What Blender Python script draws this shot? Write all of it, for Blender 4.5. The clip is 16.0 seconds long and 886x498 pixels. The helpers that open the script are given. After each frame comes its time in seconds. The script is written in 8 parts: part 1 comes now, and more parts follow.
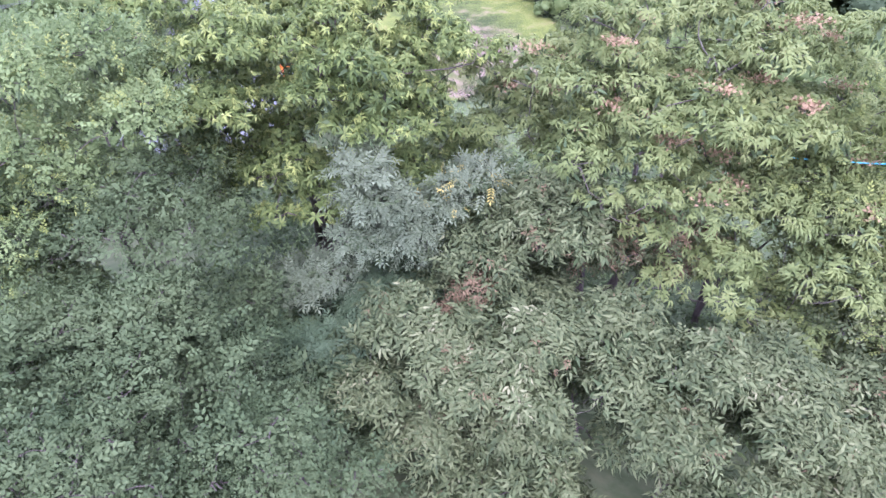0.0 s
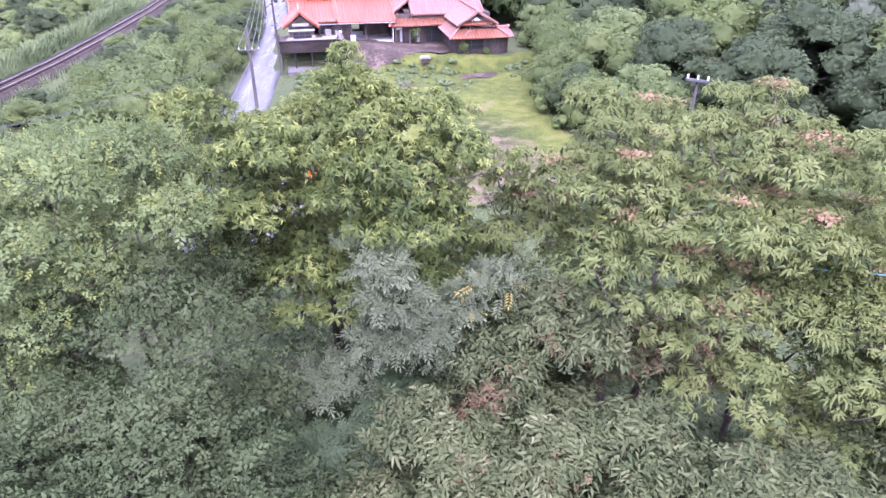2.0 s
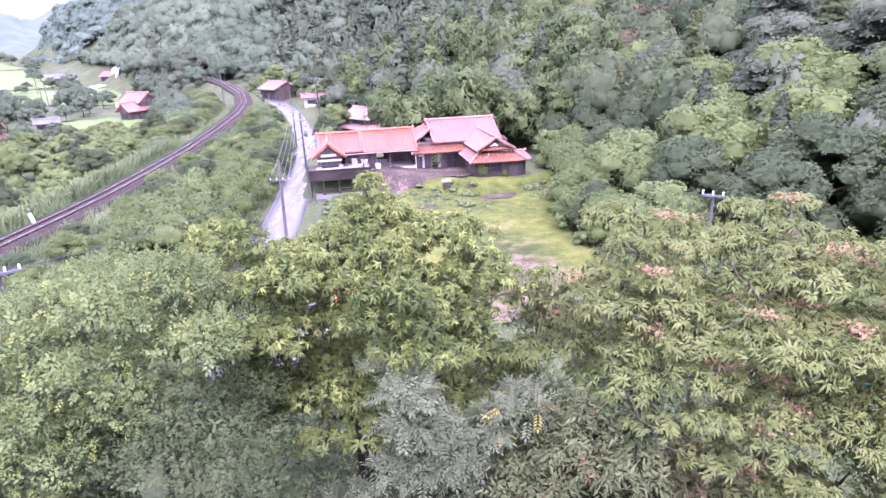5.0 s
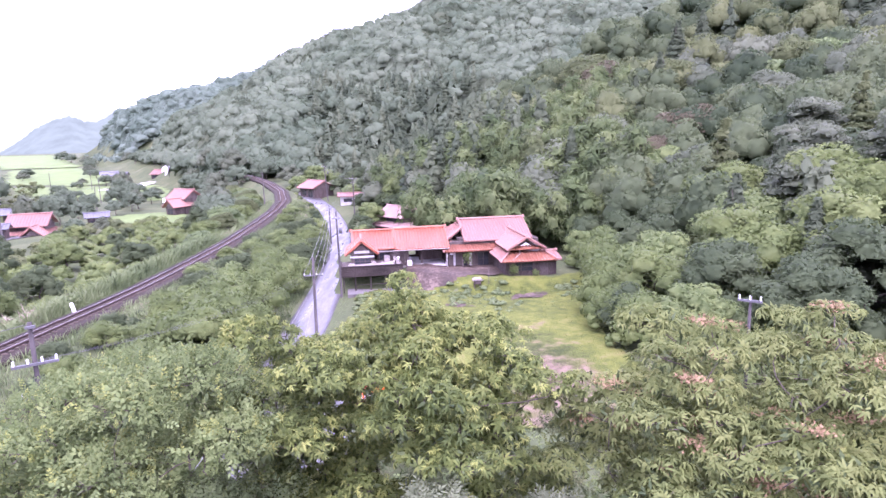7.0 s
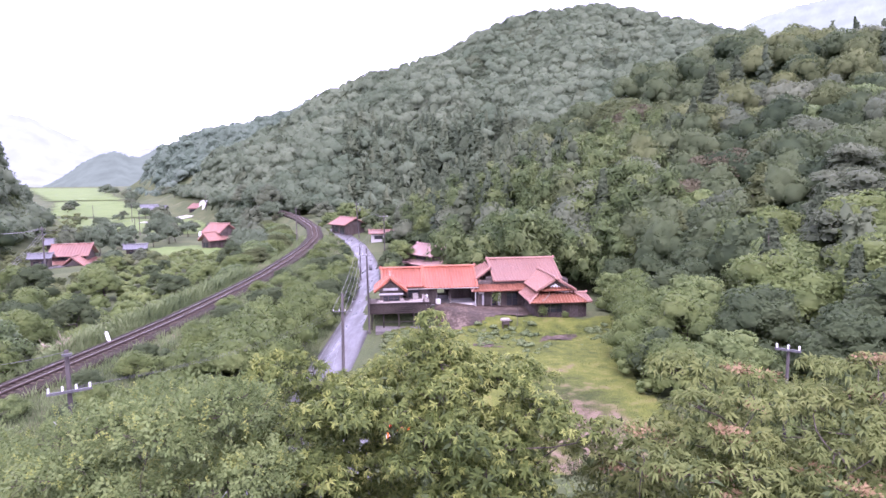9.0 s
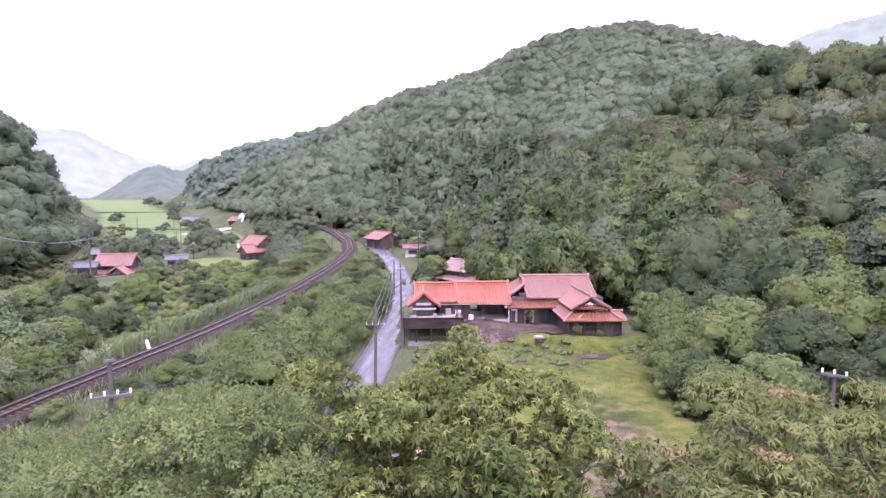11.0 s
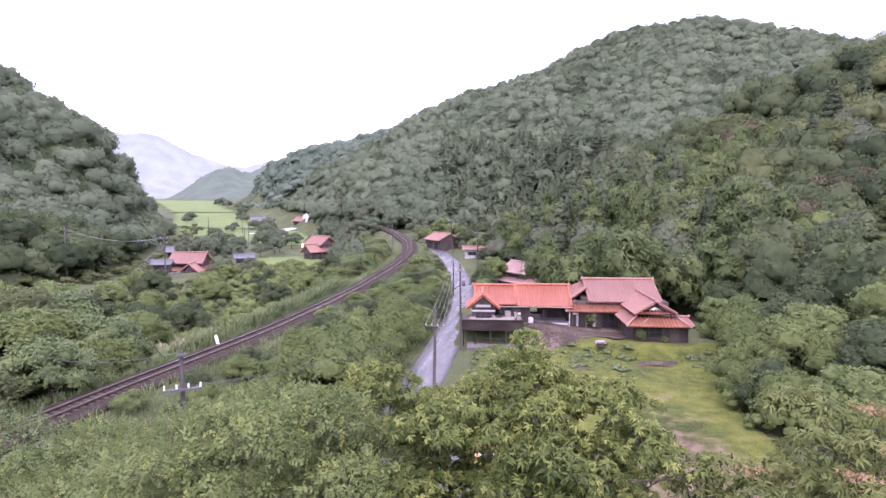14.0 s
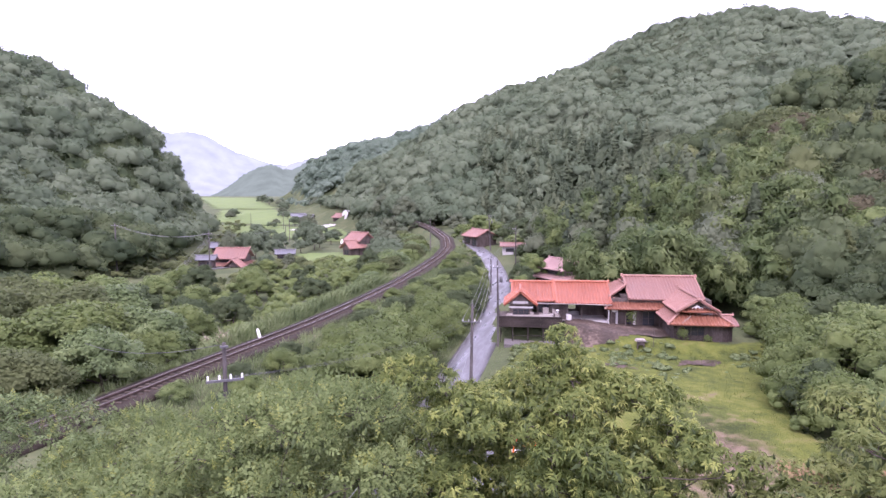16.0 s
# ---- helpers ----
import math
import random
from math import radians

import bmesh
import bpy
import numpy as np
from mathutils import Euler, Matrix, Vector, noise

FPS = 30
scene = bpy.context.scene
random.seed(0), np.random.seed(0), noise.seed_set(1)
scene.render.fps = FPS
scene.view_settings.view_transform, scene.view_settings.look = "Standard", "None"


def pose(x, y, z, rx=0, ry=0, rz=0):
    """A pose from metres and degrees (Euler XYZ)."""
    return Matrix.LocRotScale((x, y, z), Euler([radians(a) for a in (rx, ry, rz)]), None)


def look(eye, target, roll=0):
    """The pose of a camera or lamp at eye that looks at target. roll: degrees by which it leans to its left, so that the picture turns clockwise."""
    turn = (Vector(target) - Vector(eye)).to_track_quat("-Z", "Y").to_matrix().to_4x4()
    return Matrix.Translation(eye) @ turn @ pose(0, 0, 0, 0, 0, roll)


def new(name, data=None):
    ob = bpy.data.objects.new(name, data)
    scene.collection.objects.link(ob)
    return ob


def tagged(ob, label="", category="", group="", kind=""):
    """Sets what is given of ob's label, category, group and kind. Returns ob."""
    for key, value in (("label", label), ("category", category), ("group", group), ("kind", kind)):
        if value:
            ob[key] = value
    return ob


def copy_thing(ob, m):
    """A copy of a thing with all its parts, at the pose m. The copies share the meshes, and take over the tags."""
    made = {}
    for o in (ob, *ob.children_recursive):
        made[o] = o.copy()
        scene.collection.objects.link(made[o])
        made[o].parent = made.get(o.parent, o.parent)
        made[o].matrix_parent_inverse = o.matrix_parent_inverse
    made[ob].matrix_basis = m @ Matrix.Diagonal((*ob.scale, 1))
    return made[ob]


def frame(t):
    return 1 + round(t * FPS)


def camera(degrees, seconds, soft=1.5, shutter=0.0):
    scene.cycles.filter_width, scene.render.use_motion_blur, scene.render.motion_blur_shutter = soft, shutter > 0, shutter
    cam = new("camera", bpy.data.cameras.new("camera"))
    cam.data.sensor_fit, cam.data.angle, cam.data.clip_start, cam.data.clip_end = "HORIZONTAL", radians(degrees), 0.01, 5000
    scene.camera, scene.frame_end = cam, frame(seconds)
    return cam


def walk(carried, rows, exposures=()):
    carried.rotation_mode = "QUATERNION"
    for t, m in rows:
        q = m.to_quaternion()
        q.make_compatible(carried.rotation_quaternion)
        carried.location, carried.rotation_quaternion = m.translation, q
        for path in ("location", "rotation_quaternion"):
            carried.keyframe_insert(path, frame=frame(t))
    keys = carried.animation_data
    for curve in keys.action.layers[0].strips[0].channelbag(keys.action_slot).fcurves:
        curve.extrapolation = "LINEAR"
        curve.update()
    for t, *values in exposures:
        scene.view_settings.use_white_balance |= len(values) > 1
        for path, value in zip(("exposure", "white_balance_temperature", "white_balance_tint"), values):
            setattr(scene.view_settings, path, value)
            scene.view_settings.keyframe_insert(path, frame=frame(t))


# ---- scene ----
EYE_ROWS = [  # seconds, x, y, z, yaw to the left, pitch, roll (degrees)
    (0.0, 0.09, 0.11, 17.26, -9.83, -39.74, 0.37),
    (0.5, 0.09, 0.11, 17.27, -8.76, -37.16, 0.66),
    (1.0, 0.07, 0.08, 17.27, -8.59, -35.26, 1.03),
    (1.5, 0.10, 0.06, 17.29, -7.93, -32.52, 0.63),
    (2.0, 0.10, 0.07, 17.32, -7.60, -30.17, 0.28),
    (2.5, 0.11, 0.07, 17.34, -7.15, -28.06, -0.38),
    (3.0, 0.10, 0.06, 17.37, -6.91, -26.60, -0.82),
    (3.5, 0.11, 0.03, 17.38, -6.25, -24.48, -1.33),
    (6.0, 0.10, -0.03, 17.52, -4.31, -14.73, -2.54),
    (6.5, 0.08, -0.02, 17.54, -3.29, -11.86, -2.28),
    (7.0, 0.07, -0.03, 17.54, -2.68, -9.97, -1.63),
    (7.5, 0.06, -0.05, 17.56, -2.14, -8.78, -1.14),
    (8.0, 0.05, -0.08, 17.57, -1.42, -7.87, -0.83),
    (8.5, 0.05, -0.08, 17.57, -0.67, -7.04, -0.72),
    (9.0, 0.05, -0.07, 17.56, 0.00, -6.28, -0.65),
    (11.5, 0.01, -0.10, 17.53, 4.13, -4.70, 0.16),
    (12.0, -0.00, -0.05, 17.54, 5.18, -4.67, 0.27),
    (12.5, -0.03, -0.01, 17.52, 6.22, -4.73, 0.25),
    (13.0, -0.05, 0.01, 17.53, 7.05, -4.79, 0.21),
    (13.5, -0.06, 0.04, 17.54, 7.82, -4.78, 0.14),
    (14.0, -0.07, 0.05, 17.54, 8.74, -4.67, 0.13),
    (14.5, -0.07, 0.04, 17.54, 9.57, -4.63, 0.24),
    (15.0, -0.07, 0.03, 17.54, 10.47, -4.81, 0.23),
    (15.5, -0.05, 0.02, 17.53, 11.42, -4.98, 0.07),
    (16.0, -0.00, -0.00, 17.50, 12.31, -5.00, -0.01),
]
cam = camera(72.0, 16.0, soft=1.5)


def aim(x, y, z, yaw, pitch, roll):
    a, b = radians(yaw), radians(pitch)
    way = Vector((-math.sin(a) * math.cos(b), math.cos(a) * math.cos(b), math.sin(b)))
    return look((x, y, z), Vector((x, y, z)) + way, roll)


walk(cam, [(r[0], aim(*r[1:])) for r in EYE_ROWS],
     exposures=[(0.0, 2.68, 5020, 42), (0.5, 2.6, 5090, 42), (1.5, 2.56, 5200, 46), (3.5, 2.68, 5330, 54), (6.0, 2.74, 5360, 56), (7.0, 2.53, 5420, 56), (9.0, 2.1, 5600, 50), (12.5, 1.85, 5760, 46), (16.0, 1.8, 5780, 44)])

# ---- world and light: bright overcast after rain ----
world = bpy.data.worlds.new("overcast_sky")
scene.world = world
world.use_nodes = True
wn, wl = world.node_tree.nodes, world.node_tree.links
wn.clear()
sky = wn.new("ShaderNodeTexSky")
sky.sky_type, sky.sun_disc = "NISHITA", False
sky.sun_elevation, sky.sun_rotation = radians(52), radians(150)
sky.dust_density, sky.air_density = 4.0, 1.0
bg_sky, bg_cloud = wn.new("ShaderNodeBackground"), wn.new("ShaderNodeBackground")
bg_sky.inputs["Strength"].default_value = 0.05
bg_cloud.inputs["Color"].default_value = (0.97, 0.96, 1.0, 1)
bg_cloud.inputs["Strength"].default_value = 0.85
add_sky, out_sky = wn.new("ShaderNodeAddShader"), wn.new("ShaderNodeOutputWorld")
wl.new(sky.outputs["Color"], bg_sky.inputs["Color"])
wl.new(bg_sky.outputs[0], add_sky.inputs[0])
wl.new(bg_cloud.outputs[0], add_sky.inputs[1])
wl.new(add_sky.outputs[0], out_sky.inputs["Surface"])
sun_data = bpy.data.lights.new("sun", "SUN")
sun_data.energy, sun_data.angle, sun_data.color = 1.0, radians(25), (1.0, 0.96, 0.9)
sun = new("sun", sun_data)
sun.matrix_world = look((0, 0, 300), (60, 150, 0))


# ---- materials ----
def node_mat(name):
    m = bpy.data.materials.new(name)
    m.use_nodes = True
    n, l = m.node_tree.nodes, m.node_tree.links
    return m, n, l, n["Principled BSDF"]


def ramp_node(n, stops):
    r = n.new("ShaderNodeValToRGB")
    e = r.color_ramp.elements
    while len(e) < len(stops):
        e.new(0.5)
    for el, (p, c) in zip(e, stops):
        el.position, el.color = p, (*c, 1)
    return r


def leaf_mat(name, dark, mid, light, glow=0.35, rough=0.5, tint=None, share=0.0, scale=0.25, speck=0.4, drift=0.55, crown=0.0):
    """Leaves: each leaf takes its own shade; broad drifts of tone run through the crown."""
    m, n, l, p = node_mat(name)
    # blue raised in every leaf colour to stand in for haze
    dark, mid, light, tint = (c and (c[0], c[1], 1.1 * c[2] + 0.09 * c[1]) for c in (dark, mid, light, tint))
    geo, tex, obj = n.new("ShaderNodeNewGeometry"), n.new("ShaderNodeTexNoise"), n.new("ShaderNodeTexCoord")
    tex.inputs["Scale"].default_value, tex.inputs["Detail"].default_value = scale, 3.0
    l.new(obj.outputs["Object"], tex.inputs["Vector"])
    mix = n.new("ShaderNodeMath")
    mix.operation = "MULTIPLY_ADD"
    mix.inputs[1].default_value, mix.inputs[2].default_value = speck, (1 - speck - drift) / 2
    l.new(geo.outputs["Random Per Island"], mix.inputs[0])
    add = n.new("ShaderNodeMath")
    add.operation = "MULTIPLY_ADD"
    add.inputs[1].default_value = drift
    spread = n.new("ShaderNodeMapRange")
    spread.inputs["From Min"].default_value, spread.inputs["From Max"].default_value = 0.32, 0.68
    l.new(tex.outputs["Fac"], spread.inputs["Value"])
    l.new(spread.outputs[0], add.inputs[0])
    l.new(mix.outputs[0], add.inputs[2])
    tone = add.outputs[0]
    if crown:
        at, more = n.new("ShaderNodeAttribute"), n.new("ShaderNodeMath")
        at.attribute_name = "tree_tone"
        more.operation = "MULTIPLY_ADD"
        more.inputs[1].default_value = crown
        l.new(at.outputs["Fac"], more.inputs[0])
        l.new(tone, more.inputs[2])
        tone = more.outputs[0]
    stops = [(0.1, dark), (0.45, mid), (0.85, light)]
    if tint:
        stops = [(0.1, dark), (0.45, mid), (0.85 - share, light), (0.9, tint)]
    r = ramp_node(n, stops)
    l.new(tone, r.inputs["Fac"])
    l.new(r.outputs["Color"], p.inputs["Base Color"])
    p.inputs["Roughness"].default_value = rough
    p.inputs["Specular IOR Level"].default_value = 0.14
    tr, ms = n.new("ShaderNodeBsdfTranslucent"), n.new("ShaderNodeMixShader")
    l.new(r.outputs["Color"], tr.inputs["Color"])
    ms.inputs[0].default_value = glow
    l.new(p.outputs[0], ms.inputs[1])
    l.new(tr.outputs[0], ms.inputs[2])
    l.new(ms.outputs[0], n["Material Output"].inputs["Surface"])
    return m


def rough_mat(name, stops, scale=4.0, rough=0.8, bump=0.3, fine=40.0, spec=0.4, gloss_noise=0.0, metal=0.0, stretch=None, vary=0.0):
    """Surfaces with a broad and a fine variation, relief, and uneven gloss."""
    m, n, l, p = node_mat(name)
    obj = n.new("ShaderNodeTexCoord")
    src = obj.outputs["Object"]
    if stretch:
        mp = n.new("ShaderNodeMapping")
        mp.inputs["Scale"].default_value = stretch
        l.new(src, mp.inputs["Vector"])
        src = mp.outputs["Vector"]
    a, b = n.new("ShaderNodeTexNoise"), n.new("ShaderNodeTexNoise")
    a.inputs["Scale"].default_value, a.inputs["Detail"].default_value = scale, 5.0
    b.inputs["Scale"].default_value, b.inputs["Detail"].default_value = fine, 4.0
    l.new(src, a.inputs["Vector"])
    l.new(src, b.inputs["Vector"])
    mx = n.new("ShaderNodeMath")
    mx.operation = "MULTIPLY_ADD"
    mx.inputs[1].default_value = 0.45
    l.new(b.outputs["Fac"], mx.inputs[0])
    sc = n.new("ShaderNodeMath")
    sc.operation = "MULTIPLY"
    sc.inputs[1].default_value = 0.55
    l.new(a.outputs["Fac"], sc.inputs[0])
    l.new(sc.outputs[0], mx.inputs[2])
    fac = mx.outputs[0]
    if vary:
        info, va = n.new("ShaderNodeNewGeometry"), n.new("ShaderNodeMath")
        va.operation = "MULTIPLY_ADD"
        va.inputs[1].default_value = vary
        l.new(info.outputs["Random Per Island"], va.inputs[0])
        l.new(fac, va.inputs[2])
        fac = va.outputs[0]
    r = ramp_node(n, stops)
    l.new(fac, r.inputs["Fac"])
    l.new(r.outputs["Color"], p.inputs["Base Color"])
    p.inputs["Roughness"].default_value, p.inputs["Metallic"].default_value = rough, metal
    p.inputs["Specular IOR Level"].default_value = spec
    if gloss_noise:
        gr = n.new("ShaderNodeMapRange")
        gr.inputs["From Min"].default_value, gr.inputs["From Max"].default_value = 0.35, 0.65
        gr.inputs["To Min"].default_value, gr.inputs["To Max"].default_value = rough - gloss_noise, rough + gloss_noise
        l.new(a.outputs["Fac"], gr.inputs["Value"])
        l.new(gr.outputs[0], p.inputs["Roughness"])
    if bump:
        bm_ = n.new("ShaderNodeBump")
        bm_.inputs["Strength"].default_value, bm_.inputs["Distance"].default_value = bump, 0.05
        l.new(b.outputs["Fac"], bm_.inputs["Height"])
        l.new(bm_.outputs[0], p.inputs["Normal"])
    return m


M = {}
M["ground"] = rough_mat("undergrowth", [(0.35, (0.034, 0.046, 0.02)), (0.5, (0.056, 0.07, 0.03)), (0.65, (0.085, 0.09, 0.044))], 0.12, 0.95, 0.6, 2.5, spec=0.1)
def lawn_mat():
    """Mown grass with drifts of yellow and weeds, worn to bare brown soil along an old track."""
    m, n, l, p = node_mat("mown_grass")
    obj = n.new("ShaderNodeTexCoord")

    def noise(scale, detail=5.0):
        t = n.new("ShaderNodeTexNoise")
        t.inputs["Scale"].default_value, t.inputs["Detail"].default_value = scale, detail
        l.new(obj.outputs["Object"], t.inputs["Vector"])
        return t.outputs["Fac"]

    def math_node(op, a, b):
        k = n.new("ShaderNodeMath")
        k.operation = op
        for i, q in enumerate((a, b)):
            if isinstance(q, float):
                k.inputs[i].default_value = q
            else:
                l.new(q, k.inputs[i])
        return k.outputs[0]
    broad, mid, fine = noise(0.16), noise(0.9), noise(7.0, 4.0)
    tone = math_node("ADD", math_node("ADD", math_node("MULTIPLY", broad, 0.4), math_node("MULTIPLY", mid, 0.35)), math_node("MULTIPLY", fine, 0.25))
    grass_ = ramp_node(n, [(0.38, (0.03, 0.04, 0.012)), (0.46, (0.055, 0.068, 0.016)), (0.53, (0.082, 0.096, 0.019)), (0.6, (0.112, 0.112, 0.034)), (0.66, (0.1, 0.08, 0.045))])
    l.new(tone, grass_.inputs["Fac"])
    soil = ramp_node(n, [(0.4, (0.06, 0.046, 0.03)), (0.6, (0.125, 0.095, 0.064))])
    l.new(mid, soil.inputs["Fac"])
    sep = n.new("ShaderNodeSeparateXYZ")
    l.new(obj.outputs["Object"], sep.inputs[0])
    dx = math_node("MULTIPLY", math_node("ADD", sep.outputs["X"], -9.6), 0.22)
    dy = math_node("MULTIPLY", math_node("ADD", sep.outputs["Y"], -41.0), 0.085)
    away = math_node("SQRT", math_node("ADD", math_node("MULTIPLY", dx, dx), math_node("MULTIPLY", dy, dy)), 0.0)
    bare = math_node("SUBTRACT", math_node("ADD", math_node("MULTIPLY", mid, 1.6), math_node("MULTIPLY", broad, 1.4)), math_node("ADD", away, 0.55))
    cut = n.new("ShaderNodeMapRange")
    cut.inputs["From Min"].default_value, cut.inputs["From Max"].default_value = 0.0, 0.55
    l.new(bare, cut.inputs["Value"])
    mix = n.new("ShaderNodeMixRGB")
    l.new(cut.outputs[0], mix.inputs["Fac"])
    l.new(grass_.outputs["Color"], mix.inputs["Color1"])
    l.new(soil.outputs["Color"], mix.inputs["Color2"])
    l.new(mix.outputs[0], p.inputs["Base Color"])
    p.inputs["Roughness"].default_value, p.inputs["Specular IOR Level"].default_value = 0.95, 0.1
    bump_ = n.new("ShaderNodeBump")
    bump_.inputs["Strength"].default_value, bump_.inputs["Distance"].default_value = 0.9, 0.08
    l.new(fine, bump_.inputs["Height"])
    l.new(bump_.outputs[0], p.inputs["Normal"])
    return m


M["lawn"] = lawn_mat()
M["rice"] = rough_mat("rice_paddy", [(0.35, (0.066, 0.1, 0.026)), (0.65, (0.105, 0.142, 0.042))], 0.08, 0.9, 0.3, 1.2, spec=0.15)
M["dirt"] = rough_mat("wet_dirt", [(0.38, (0.028, 0.021, 0.015)), (0.5, (0.048, 0.035, 0.026)), (0.62, (0.11, 0.085, 0.066))], 0.5, 0.75, 0.6, 3.0, gloss_noise=0.15, spec=0.15)
M["asphalt"] = rough_mat("wet_asphalt", [(0.36, (0.03, 0.03, 0.029)), (0.5, (0.052, 0.051, 0.049)), (0.64, (0.095, 0.093, 0.088))], 0.9, 0.5, 0.06, 14.0, 0.7, gloss_noise=0.26, stretch=(1.0, 0.14, 1.0))
M["ballast"] = rough_mat("rusty_ballast", [(0.3, (0.014, 0.011, 0.008)), (0.5, (0.026, 0.021, 0.015)), (0.7, (0.05, 0.041, 0.03))], 1.2, 0.9, 1.0, 9.0, spec=0.12)
M["rail"] = rough_mat("rusty_rail", [(0.3, (0.05, 0.032, 0.025)), (0.7, (0.10, 0.07, 0.056))], 3.0, 0.45, 0.2, 30.0, metal=0.5)
M["railtop"] = rough_mat("worn_rail_head", [(0.3, (0.10, 0.088, 0.08)), (0.7, (0.18, 0.165, 0.155))], 3.0, 0.3, 0.05, 30.0, metal=0.9)
M["sleeper"] = rough_mat("sleeper_wood", [(0.3, (0.028, 0.021, 0.016)), (0.7, (0.07, 0.055, 0.043))], 2.0, 0.85, 0.5, 20.0, vary=0.2, spec=0.15)
M["bark"] = rough_mat("bark", [(0.3, (0.03, 0.023, 0.018)), (0.5, (0.065, 0.05, 0.04)), (0.75, (0.13, 0.11, 0.09))], 2.0, 0.9, 0.8, 18.0, stretch=(1, 1, 0.3))
M["old_concrete"] = rough_mat("dark_stained_concrete", [(0.3, (0.06, 0.055, 0.05)), (0.5, (0.105, 0.097, 0.09)), (0.7, (0.17, 0.158, 0.148))], 0.9, 0.8, 0.3, 12.0, spec=0.2)
M["tile_pale"] = rough_mat("faded_pink_tile", [(0.3, (0.17, 0.105, 0.092)), (0.5, (0.225, 0.14, 0.122)), (0.7, (0.285, 0.19, 0.168))], 0.5, 0.55, 0.2, 10.0, vary=0.12, spec=0.25)
M["tile_orange"] = rough_mat("orange_glazed_tile", [(0.3, (0.175, 0.055, 0.028)), (0.5, (0.235, 0.075, 0.04)), (0.7, (0.29, 0.1, 0.058))], 0.6, 0.38, 0.15, 12.0, 0.28, vary=0.10)
M["tile_red"] = rough_mat("weathered_red_tile", [(0.3, (0.13, 0.062, 0.044)), (0.5, (0.185, 0.094, 0.07)), (0.7, (0.24, 0.134, 0.104))], 0.5, 0.46, 0.2, 10.0, 0.28, gloss_noise=0.1, vary=0.12)
M["tile_brown"] = rough_mat("brown_glazed_tile", [(0.3, (0.115, 0.046, 0.026)), (0.5, (0.17, 0.067, 0.038)), (0.7, (0.23, 0.1, 0.062))], 0.6, 0.36, 0.2, 10.0, 0.28, vary=0.12)
M["tile_grey"] = rough_mat("grey_tile", [(0.3, (0.055, 0.057, 0.06)), (0.7, (0.12, 0.122, 0.127))], 0.6, 0.5, 0.2, 10.0, vary=0.12)
M["wood_dark"] = rough_mat("weathered_dark_timber", [(0.3, (0.022, 0.017, 0.014)), (0.5, (0.055, 0.042, 0.036)), (0.72, (0.12, 0.10, 0.088))], 1.2, 0.8, 0.4, 14.0, stretch=(1, 1, 0.25), vary=0.15, spec=0.2)
M["wood_black"] = rough_mat("blackened_timber", [(0.3, (0.012, 0.01, 0.009)), (0.5, (0.026, 0.021, 0.018)), (0.72, (0.058, 0.047, 0.04))], 1.2, 0.9, 0.4, 14.0, 0.12, stretch=(0.3, 1, 1), vary=0.2)
M["wood_grey"] = rough_mat("bleached_timber", [(0.3, (0.10, 0.085, 0.075)), (0.5, (0.20, 0.175, 0.155)), (0.72, (0.34, 0.31, 0.28))], 1.5, 0.85, 0.4, 16.0, stretch=(0.3, 1, 1), vary=0.2, spec=0.2)
M["plaster"] = rough_mat("aged_white_plaster", [(0.3, (0.24, 0.225, 0.21)), (0.5, (0.40, 0.385, 0.37)), (0.7, (0.55, 0.535, 0.515))], 0.8, 0.9, 0.2, 8.0)
M["concrete"] = rough_mat("stained_concrete", [(0.3, (0.20, 0.19, 0.18)), (0.5, (0.33, 0.315, 0.30)), (0.7, (0.46, 0.44, 0.42))], 0.9, 0.8, 0.3, 12.0, spec=0.2)
M["pole"] = rough_mat("concrete_pole", [(0.3, (0.034, 0.03, 0.027)), (0.7, (0.08, 0.071, 0.064))], 1.0, 0.85, 0.2, 14.0, stretch=(1, 1, 0.2))
M["pole_dark"] = rough_mat("tarred_pole", [(0.3, (0.02, 0.017, 0.016)), (0.7, (0.05, 0.043, 0.038))], 1.0, 0.8, 0.3, 14.0, stretch=(1, 1, 0.2))
M["steel"] = rough_mat("galvanised_steel", [(0.3, (0.075, 0.075, 0.078)), (0.7, (0.14, 0.14, 0.143))], 2.0, 0.6, 0.1, 20.0, metal=0.4)
M["porcelain"] = rough_mat("white_porcelain", [(0.3, (0.45, 0.45, 0.44)), (0.7, (0.58, 0.58, 0.57))], 3.0, 0.25, 0.0, 9.0)
M["white"] = rough_mat("white_paint", [(0.3, (0.66, 0.65, 0.62)), (0.7, (0.82, 0.815, 0.80))], 2.0, 0.6, 0.1, 12.0)
M["cable"] = rough_mat("cable_sheath", [(0.3, (0.05, 0.05, 0.052)), (0.7, (0.10, 0.10, 0.104))], 2.0, 0.6, 0.0, 9.0)
M["cable_light"] = rough_mat("pale_cable", [(0.3, (0.15, 0.15, 0.155)), (0.7, (0.22, 0.22, 0.225))], 2.0, 0.5, 0.0, 9.0)
M["glass"] = rough_mat("dark_window_glass", [(0.3, (0.02, 0.022, 0.025)), (0.7, (0.04, 0.043, 0.048))], 2.0, 0.12, 0.0, 9.0, 0.6)
M["orange"] = rough_mat("orange_plastic", [(0.3, (0.70, 0.13, 0.015)), (0.7, (0.80, 0.22, 0.03))], 2.0, 0.45, 0.0, 9.0)
M["red"] = rough_mat("red_plastic", [(0.3, (0.62, 0.03, 0.03)), (0.7, (0.72, 0.05, 0.04))], 2.0, 0.45, 0.0, 9.0)

